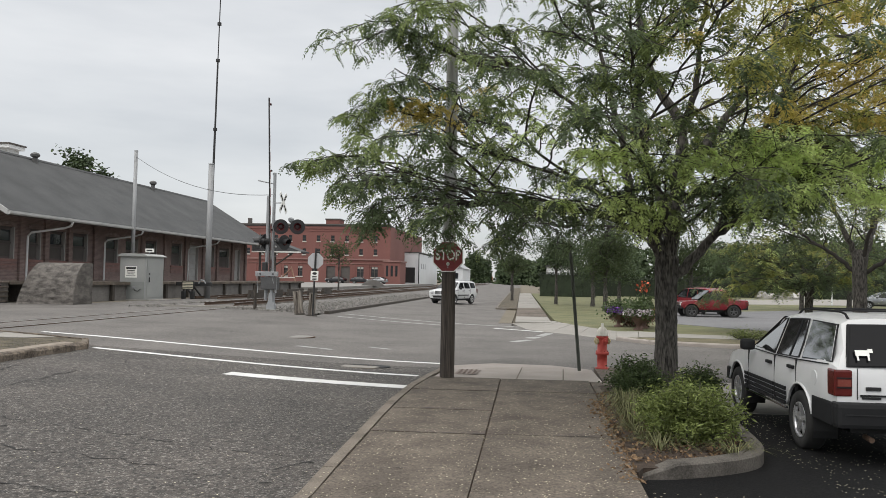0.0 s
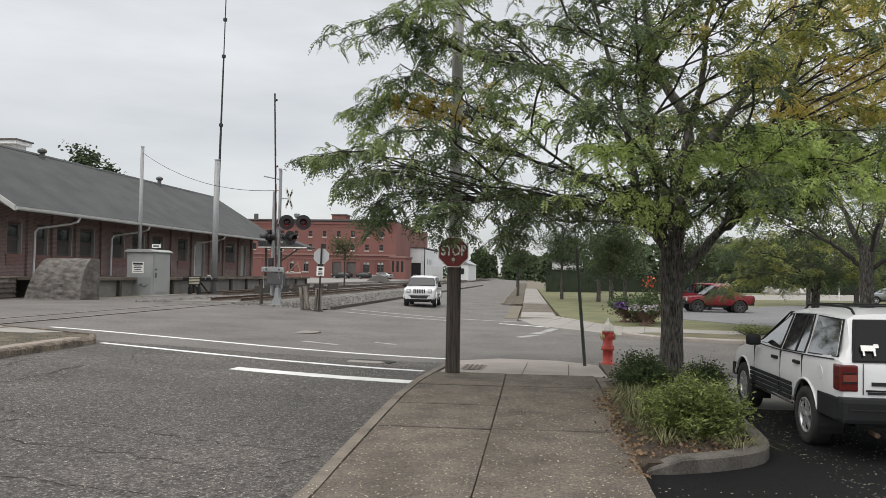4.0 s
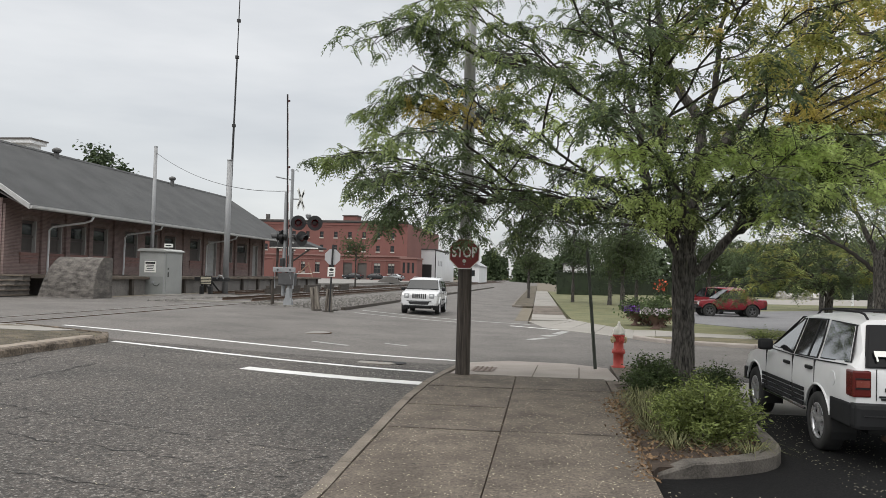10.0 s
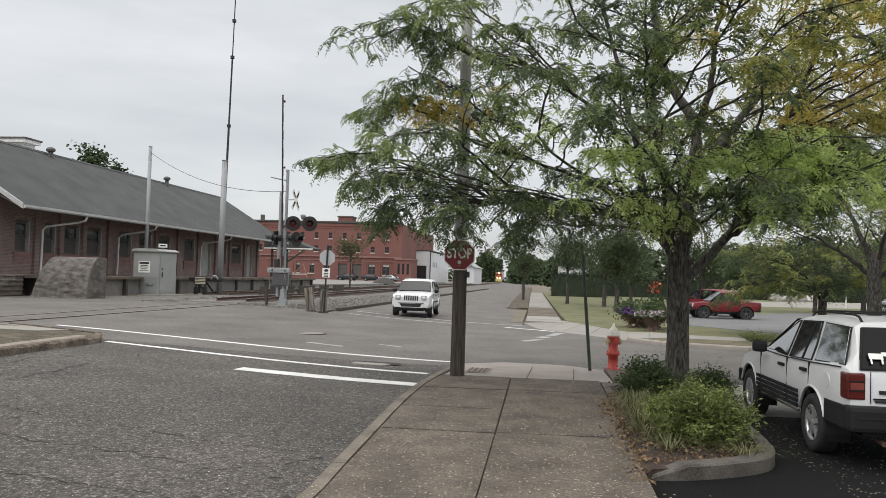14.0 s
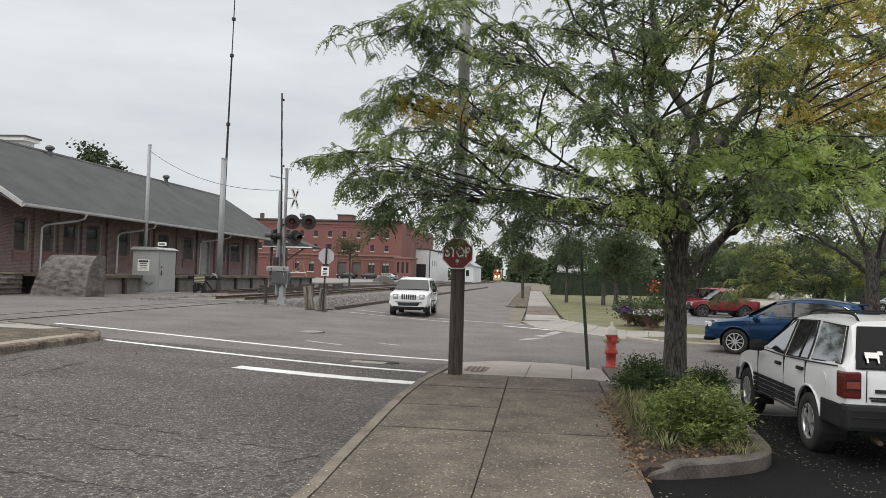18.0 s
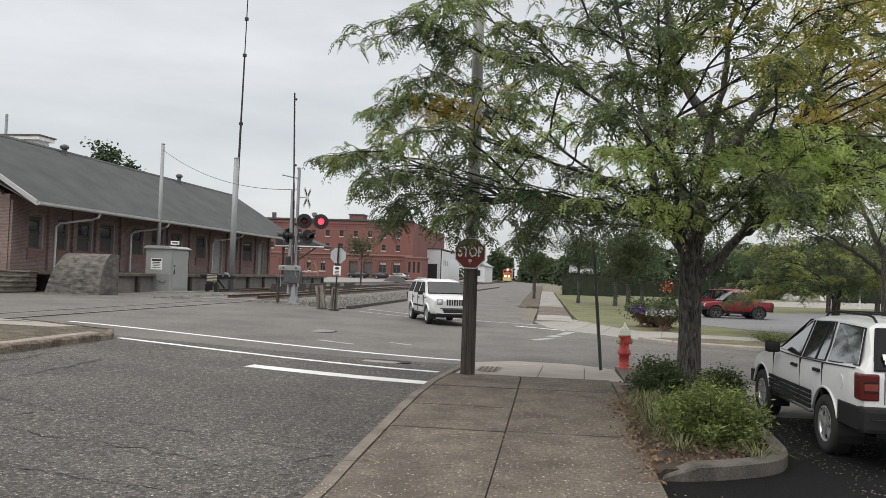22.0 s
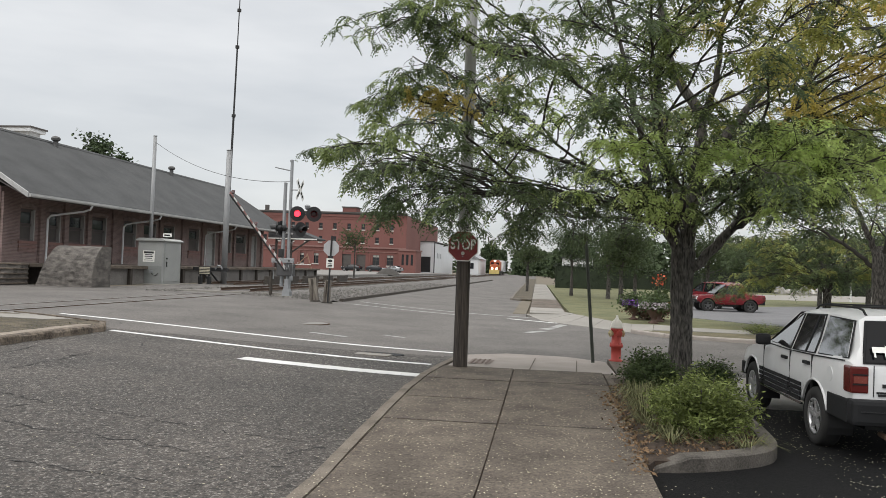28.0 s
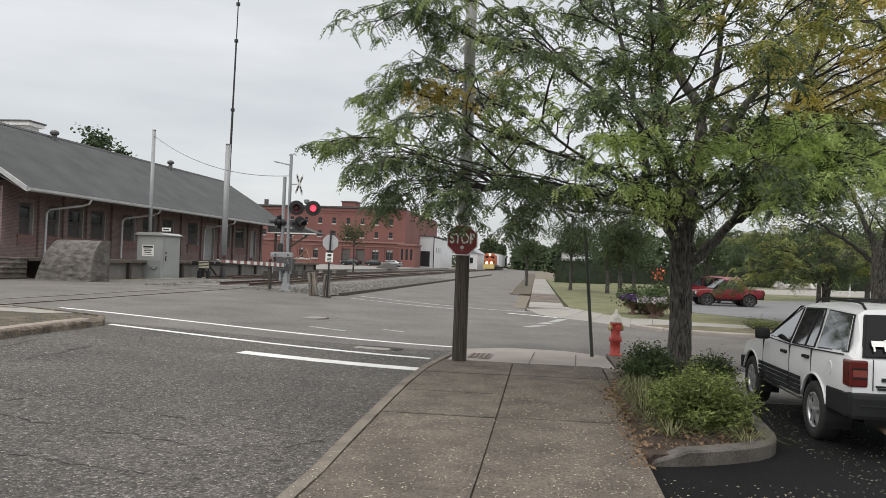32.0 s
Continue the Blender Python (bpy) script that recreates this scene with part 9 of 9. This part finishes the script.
for _ in range(7600):
    q = lr.random()
    if q < 0.42:
        x, y = lr.uniform(-2.0, 0.98), lr.uniform(4.5, 14.9)
        z = 0.136
    elif q < 0.93:
        x, y = lr.uniform(1.1, 7.5), 4.5 + 8 * lr.random() ** 1.2
        z = 0.016
        if x < 2.9 and y > 7.7:
            continue
    else:
        x, y = -2.3 - 5.5 * lr.random() ** 1.5, lr.uniform(5, 17)
        z = 0.006 + gz(x, y)
    spots.append((x, y, z))
lv, lf = [], []
for x, y, z in spots:
    a, L, w = lr.uniform(0, 6.283), lr.uniform(0.007, 0.017), lr.uniform(0.004, 0.009)
    c, s = math.cos(a), math.sin(a)
    k = len(lv)
    lv += [(x + c * L, y + s * L, z), (x - s * w, y + c * w, z + 0.003), (x - c * L, y - s * L, z), (x + s * w, y - c * w, z + 0.002)]
    lf.append((k, k + 1, k + 2, k + 3))
me = bpy.data.meshes.new("leaf_litter")
me.from_pydata(lv, [], lf)
me.materials.append(LITTER)
tagged(new("leaf_litter", me), "small pale fallen leaflets on the pavement", "leaf litter", kind="stuff")

# loose stones of the track bed
br = random.Random(61)
bv, bf = [], []
for _ in range(5200):
    x = br.uniform(-14.6, -10.2) if br.random() < 0.8 else br.uniform(-19.4, -17.9)
    y = 35.4 + 46 * br.random() ** 1.7
    r = br.uniform(0.03, 0.075)
    z = gz(x, y) + (0.075 if -17.7 < x < -13.9 else 0.02)
    a = br.uniform(0, 6.283)
    k = len(bv)
    bv += [(x + r * math.cos(a + q) * br.uniform(0.7, 1.2), y + r * math.sin(a + q) * br.uniform(0.7, 1.2), z - 0.02) for q in (0, 1.6, 3.1, 4.7)]
    bv += [(x + br.uniform(-0.3, 0.3) * r, y + br.uniform(-0.3, 0.3) * r, z + r * br.uniform(0.5, 1.0)), (x + br.uniform(-0.5, 0.5) * r, y + br.uniform(-0.5, 0.5) * r, z + r * br.uniform(0.4, 0.9))]
    bf += [(k, k + 1, k + 4), (k + 1, k + 2, k + 5, k + 4), (k + 2, k + 3, k + 5), (k + 3, k, k + 4, k + 5)]
me = bpy.data.meshes.new("ballast_stones")
me.from_pydata(bv, [], bf)
me.materials.append(mat("loose_grey_stone", (0.06, 0.056, 0.052), (0.25, 0.238, 0.22), 0.3, 1.0, vary=0.45))
tagged(new("ballast_stones", me), "loose grey and pale crushed stones beside the rails", "ballast", kind="stuff")

# weeds and dry grass on the island and in the gutter
gv, gf = [], []
for _ in range(2600):
    q = br.random()
    if q < 0.93:
        x, y = br.uniform(-13.5, -10.4), 17.0 - 13 * br.random() ** 1.3
        z = gz(x, y) + 0.115
        h = br.uniform(0.008, 0.032)
    else:
        x, y = -2.1 + br.gauss(0, 0.03), br.choice((br.uniform(5.5, 6.9), br.uniform(8.2, 8.5)))
        z = 0.0
        h = br.uniform(0.01, 0.05)
    a, w = br.uniform(0, 6.283), br.uniform(0.004, 0.009)
    k = len(gv)
    dx, dy = math.cos(a), math.sin(a)
    gv += [(x - dy * w, y + dx * w, z), (x + dy * w, y - dx * w, z), (x + dx * h * br.uniform(0.2, 0.8), y + dy * h * br.uniform(0.2, 0.8), z + h)]
    gf.append((k, k + 1, k + 2))
me = bpy.data.meshes.new("dry_weeds")
me.from_pydata(gv, [], gf)
me.materials.append(mat("dry_weed_blades", (0.07, 0.075, 0.03), (0.2, 0.175, 0.1), 0.3, 0.9, vary=0.4))
tagged(new("dry_weeds", me), "dry weeds on the island and along the kerb", "weeds", kind="stuff")

# long cracks in the near street
CRACK = mat("dark_crack_shadow", (0.012, 0.012, 0.012), (0.03, 0.029, 0.028), 0.2, 1.0)
cracks = empty("road_crack", pose(0, 0, 0), "long wandering cracks in the worn asphalt", "road crack", kind="structure")


def crack(x0, y0, x1, y1, w, seed, z=0.005, wander=0.03):
    rng = random.Random(seed)
    n = max(6, int(math.hypot(x1 - x0, y1 - y0) / 0.09))
    bm, rows, off = bmesh.new(), [], 0
    d = Vector((x1 - x0, y1 - y0)).normalized()
    for i in range(n + 1):
        off = off * 0.93 + rng.gauss(0, wander)
        x, y = x0 + (x1 - x0) * i / n - d.y * off, y0 + (y1 - y0) * i / n + d.x * off
        ww = w * max(0.04, rng.gauss(0.45, 0.45))
        rows.append([bm.verts.new((x - d.y * ww * s, y + d.x * ww * s, gz(x, y) + z)) for s in (-1, 1)])
    for a, b in zip(rows, rows[1:]):
        bm.faces.new((a[0], a[1], b[1], b[0]))
    part("crack", bm, CRACK, cracks)


for k, c in enumerate(((-7.6, 9.6, -4.67, 8.96, 0.013), (-4.67, 8.96, -2.4, 8.36, 0.011), (-7.2, 8.4, -4.06, 7.67, 0.014), (-4.06, 7.67, -2.5, 7.4, 0.009), (-9.4, 11.6, -9.66, 13.6, 0.02), (-9.66, 13.6, -8.9, 14.9, 0.018), (-8.3, 10.4, -8.4, 12.2, 0.022),
                       (-8.4, 12.2, -8.5, 13.9, 0.02), (-8.5, 13.0, -8.3, 15.1, 0.014), (-8.3, 15.1, -8.75, 16.4, 0.016), (-8.75, 16.4, -8.36, 17.9, 0.016), (-6.55, 8.5, -6.45, 9.25, 0.013), (-2.7, 7.85, -2.38, 8.28, 0.03), (-6.6, 11.9, -4.4, 12.8, 0.006),
                       (-4.4, 12.8, -3.4, 11.7, 0.007), (-3.4, 11.7, -3.6, 10.8, 0.009), (-3.25, 16.35, -2.95, 17.35, 0.02), (-5.2, 16.6, -2.6, 16.3, 0.012), (-14, 24.5, -3, 22.4, 0.012), (-15, 29.5, -2, 26.5, 0.012), (-8.5, 7.2, -3.0, 6.5, 0.01), (-2.6, 9.3, -2.35, 12.6, 0.008))):
    crack(*c, 300 + k)
# open joints of the sidewalk
for k, c in enumerate(((-0.5, 9.53, 1.0, 9.62, 0.022), (-2.0, 11.24, -1.45, 11.27, 0.014), (-1.98, 9.49, -0.6, 9.53, 0.014), (-1.88, 7.64, -0.56, 7.68, 0.012), (-1.8, 13.17, 0.3, 13.26, 0.012))):
    crack(*c, 400 + k, 0.1385, 0.006)

# ---- train on the main track ----
train = empty("locomotive", pose(-16.6, 300, 0.66), "orange diesel locomotive with lit headlights", "locomotive")
LOCO = mat("orange_locomotive_paint", (0.34, 0.075, 0.03), (0.42, 0.11, 0.04), 1.0, 0.5)
CREAM = mat("cream_yellow_paint", (0.55, 0.42, 0.14), (0.62, 0.5, 0.2), 1.0, 0.5)
part("frame", abox(-1.5, 1.5, 0.0, 17, 0.75, 1.3, 0.05), BLACK, train)
part("pilot", abox(-1.45, 1.45, -0.35, 0.0, 0.25, 1.5, 0.06), CREAM, train, "yellow pilot")
part("short_hood", abox(-0.95, 0.95, 0.1, 2.2, 1.31, 3.1, 0.15), LOCO, train)
part("cab", prism(bmesh.new(), [(-1.5, 1.31), (1.5, 1.31), (1.5, 3.7), (0.95, 4.35), (-0.95, 4.35), (-1.5, 3.7)], 2.2, 4.6, 0.05), LOCO, train)
part("long_hood", abox(-0.95, 0.95, 4.62, 16.4, 1.31, 4.0, 0.15), LOCO, train)
part("hood_stripe", abox(-1.51, 1.51, 2.15, 2.199, 2.5, 2.72), CREAM, train)
for s in (-1, 1):
    part("cab_window", abox(s * 0.75 - 0.4, s * 0.75 + 0.4, 2.16, 2.198, 3.0, 3.6), CAR_GLASS, train)
    part("headlight", acyl((s * 0.62, -0.02, 1.85), (s * 0.62, 0.099, 1.85), 0.28, n=12), glow("lit_headlight", (1.0, 0.85, 0.5), 9.0), train, "bright headlight")
part("headlight", acyl((0, 2.08, 4.0), (0, 2.199, 4.0), 0.2, n=12), glow("lit_top_headlight", (1.0, 0.9, 0.7), 5.0), train, "bright headlight")
part("number_board", abox(-0.5, 0.5, 2.1, 2.19, 4.12, 4.3), SIGN_WHITE, train)
for y in (2.2, 4.6, 12.0, 14.4):
    for s in (-1, 1):
        part("loco_wheel", acyl((s * 0.72, y, 0.5), (s * 0.86, y, 0.5), 0.5, n=16), BLACK, train)
railcars = []
for k in range(3):
    c = empty("boxcar", pose(-16.6, 318.5 + k * 16.5, 0.66), "grey and white covered freight car", "freight car", "freight cars")
    part("car_body", abox(-1.5, 1.5, 0, 15.5, 0.9, 4.4, 0.08), WHITE_WALL if k != 1 else CABINET, c)
    part("car_roof", prism(bmesh.new(), [(-1.5, 4.402), (1.5, 4.402), (0, 4.7)], 0, 15.5), GREY_METAL, c)
    for y in (1.6, 3.4, 12.1, 13.9):
        for s in (-1, 1):
            part("car_wheel", acyl((s * 0.72, y, 0.45), (s * 0.86, y, 0.45), 0.45, n=14), BLACK, c)
    for j in range(5):
        part("side_rib", abox(1.502, 1.56, 1.2 + j * 3.2, 1.32 + j * 3.2, 1.0, 4.3), GREY_METAL, c)
    railcars.append(c)

# ---- what moves ----
def drive(body, rows, r):
    """Keys a car along rows of (seconds, x, y, heading, ground offset) and turns its wheels as it rolls."""
    walk(body, [(t, pose(x, y, gz(x, y) + z, 0, pitch, h)) for t, x, y, h, z, pitch in rows])


def roll(body, rows, r):
    """Turns each wheel by the distance driven, in steps below a quarter turn."""
    dense = [(rows[0][0], 0.0)]
    total = 0.0
    for a, b in zip(rows, rows[1:]):
        d = math.hypot(b[1] - a[1], b[2] - a[2])
        n = max(1, math.ceil(d / (r * 1.2)))
        for k in range(1, n + 1):
            dense.append((a[0] + (b[0] - a[0]) * k / n, total + d * k / n))
        total += d
    for wh in [o for o in body.children if o.name.startswith("wheel") and o.type == "EMPTY"]:
        base = wh.matrix_basis.copy()
        walk(wh, [(t, base @ Matrix.Rotation(d / r, 4, "Y")) for t, d in dense])


WAGON_ROWS = [(0.0, -6.45, 60.6, 246, 0, 0), (0.5, -6.95, 59.3, 256, 0, 0), (1.0, -7.25, 57.6, 262, 0, 0), (1.5, -7.38, 55.5, 266, 0, 0), (2.5, -7.32, 51.2, 270, 0, 0), (3.5, -7.15, 47.6, 272, 0, 0), (4.5, -6.95, 44.6, 273, 0, 0), (5.5, -6.8, 42.2, 273, 0, 0), (6.0, -6.75, 41.5, 273, 0, 0),
              (7.5, -6.6, 40.5, 272, 0, 0), (9.0, -6.5, 39.7, 272, 0, 0), (11.0, -6.45, 39.0, 272, 0, 0), (13.0, -6.4, 38.3, 272, 0, 0), (16.0, -6.36, 37.6, 272, 0, 0), (19.0, -6.33, 37.1, 273, 0, 0), (20.0, -6.3, 36.6, 274, 0, 0), (20.8, -6.1, 35.3, 277, 0, 0),
              (21.5, -5.55, 33.5, 284, 0, 0), (22.0, -4.9, 32.3, 294, 0, 0), (22.5, -3.85, 31.0, 304, 0, 0), (23.0, -2.55, 29.7, 313, 0, 0), (23.5, -0.83, 28.1, 320, 0, 0), (24.0, 1.25, 26.2, 325, 0, 0), (24.5, 3.73, 24.6, 332, 0, 0), (25.0, 6.22, 23.1, 336, 0, 0),
              (25.5, 9.0, 21.6, 338, 0, 0), (26.5, 15.3, 18.4, 338, 0, 0), (28.0, 26.5, 13.0, 339, 0, 0), (30.0, 43.0, 7.0, 340, 0, 0), (32.0, 59.0, 1.2, 340, 0, 0)]
BLUE_ROWS = [(0.0, 62.0, 2.0, 158, 0, 0), (10.0, 61.0, 2.4, 158, 0, 0), (14.0, 56.0, 4.3, 158, 0, 0), (16.0, 33.0, 13.4, 158, 0, 0), (17.0, 19.4, 18.9, 158, 0, 0), (17.5, 12.8, 21.5, 158, 0, 0), (18.0, 7.0, 23.8, 158, 0, 0), (18.3, 4.2, 24.9, 159, 0, 0),
             (18.6, 1.5, 25.9, 164, 0, 0), (19.0, -2.15, 26.9, 172, 0, 0), (19.5, -6.7, 27.5, 177, 0, 0), (20.0, -11.1, 27.7, 181, 0, 0), (20.5, -14.85, 27.6, 182, 0, 0), (21.0, -18.38, 27.6, 182, 0, 0), (21.5, -22.3, 27.4, 182, 0, 0), (22.0, -26.8, 27.3, 182, 0, 0), (23.0, -35.4, 27.0, 182, 0, 0), (26.0, -61.0, 26.2, 182, 0, 0), (32.0, -80.0, 25.6, 182, 0, 0)]


def rail_x(y):
    """The main track's middle: straight, then bending away to the left."""
    return -16.6 - 0.0533 * (y - 250) if y > 250 else -16.6 + 0.00534 * (250 - y)


def motions():
    drive(wagon, WAGON_ROWS, 0.365)
    roll(wagon, WAGON_ROWS, 0.365)
    drive(crossover, BLUE_ROWS, 0.355)
    roll(crossover, BLUE_ROWS, 0.355)
    rows = [(0, 640), (3, 577), (6, 510), (10, 420), (13, 360), (16, 322), (19, 290), (22, 262), (24, 246), (28, 223), (32, 205)]
    for c, gap in [(train, 0)] + [(c, 18.5 + 16.5 * k) for k, c in enumerate(railcars)]:
        walk(c, [(t, pose(rail_x(y + gap), y + gap, 0.66, 0, 0, 3.05 if y + gap > 250 else max(0.0, 3.05 * (y + gap - 232) / 18))) for t, y in rows])
    walk(gate, [(t, GATE_BASE @ Matrix.Rotation(radians(-a), 4, "Y")) for t, a in
                ((0, 83), (22.8, 83), (23.2, 80), (23.5, 73), (24.0, 67), (24.5, 60), (25.0, 52), (25.5, 44.5), (26.5, 33), (27.5, 24), (28.0, 19.5), (28.5, 17), (29.0, 14), (29.5, 12), (30.0, 9), (30.5, 7), (31.0, 5), (32.0, 1))])
    # the lamps take turns from 18.1 s, each lit 0.55 s
    for side, (ln, base) in enumerate(lenses):
        rows, lit = [(0.0, 0.0)], 0.0
        flips = [18.07] if side == 0 else []
        t = 18.32
        while t < 31.9:
            flips.append(t)
            t += 0.55
        for f in flips:
            rows += [(f - 0.034, lit), (f, lit + 60), (f + 0.034, lit + 120), (f + 0.067, lit + 180)]
            lit += 180
        rows.append((32.0, lit))
        walk(ln, [(t, base @ Matrix.Rotation(radians(a), 4, "Z")) for t, a in rows])


motions()
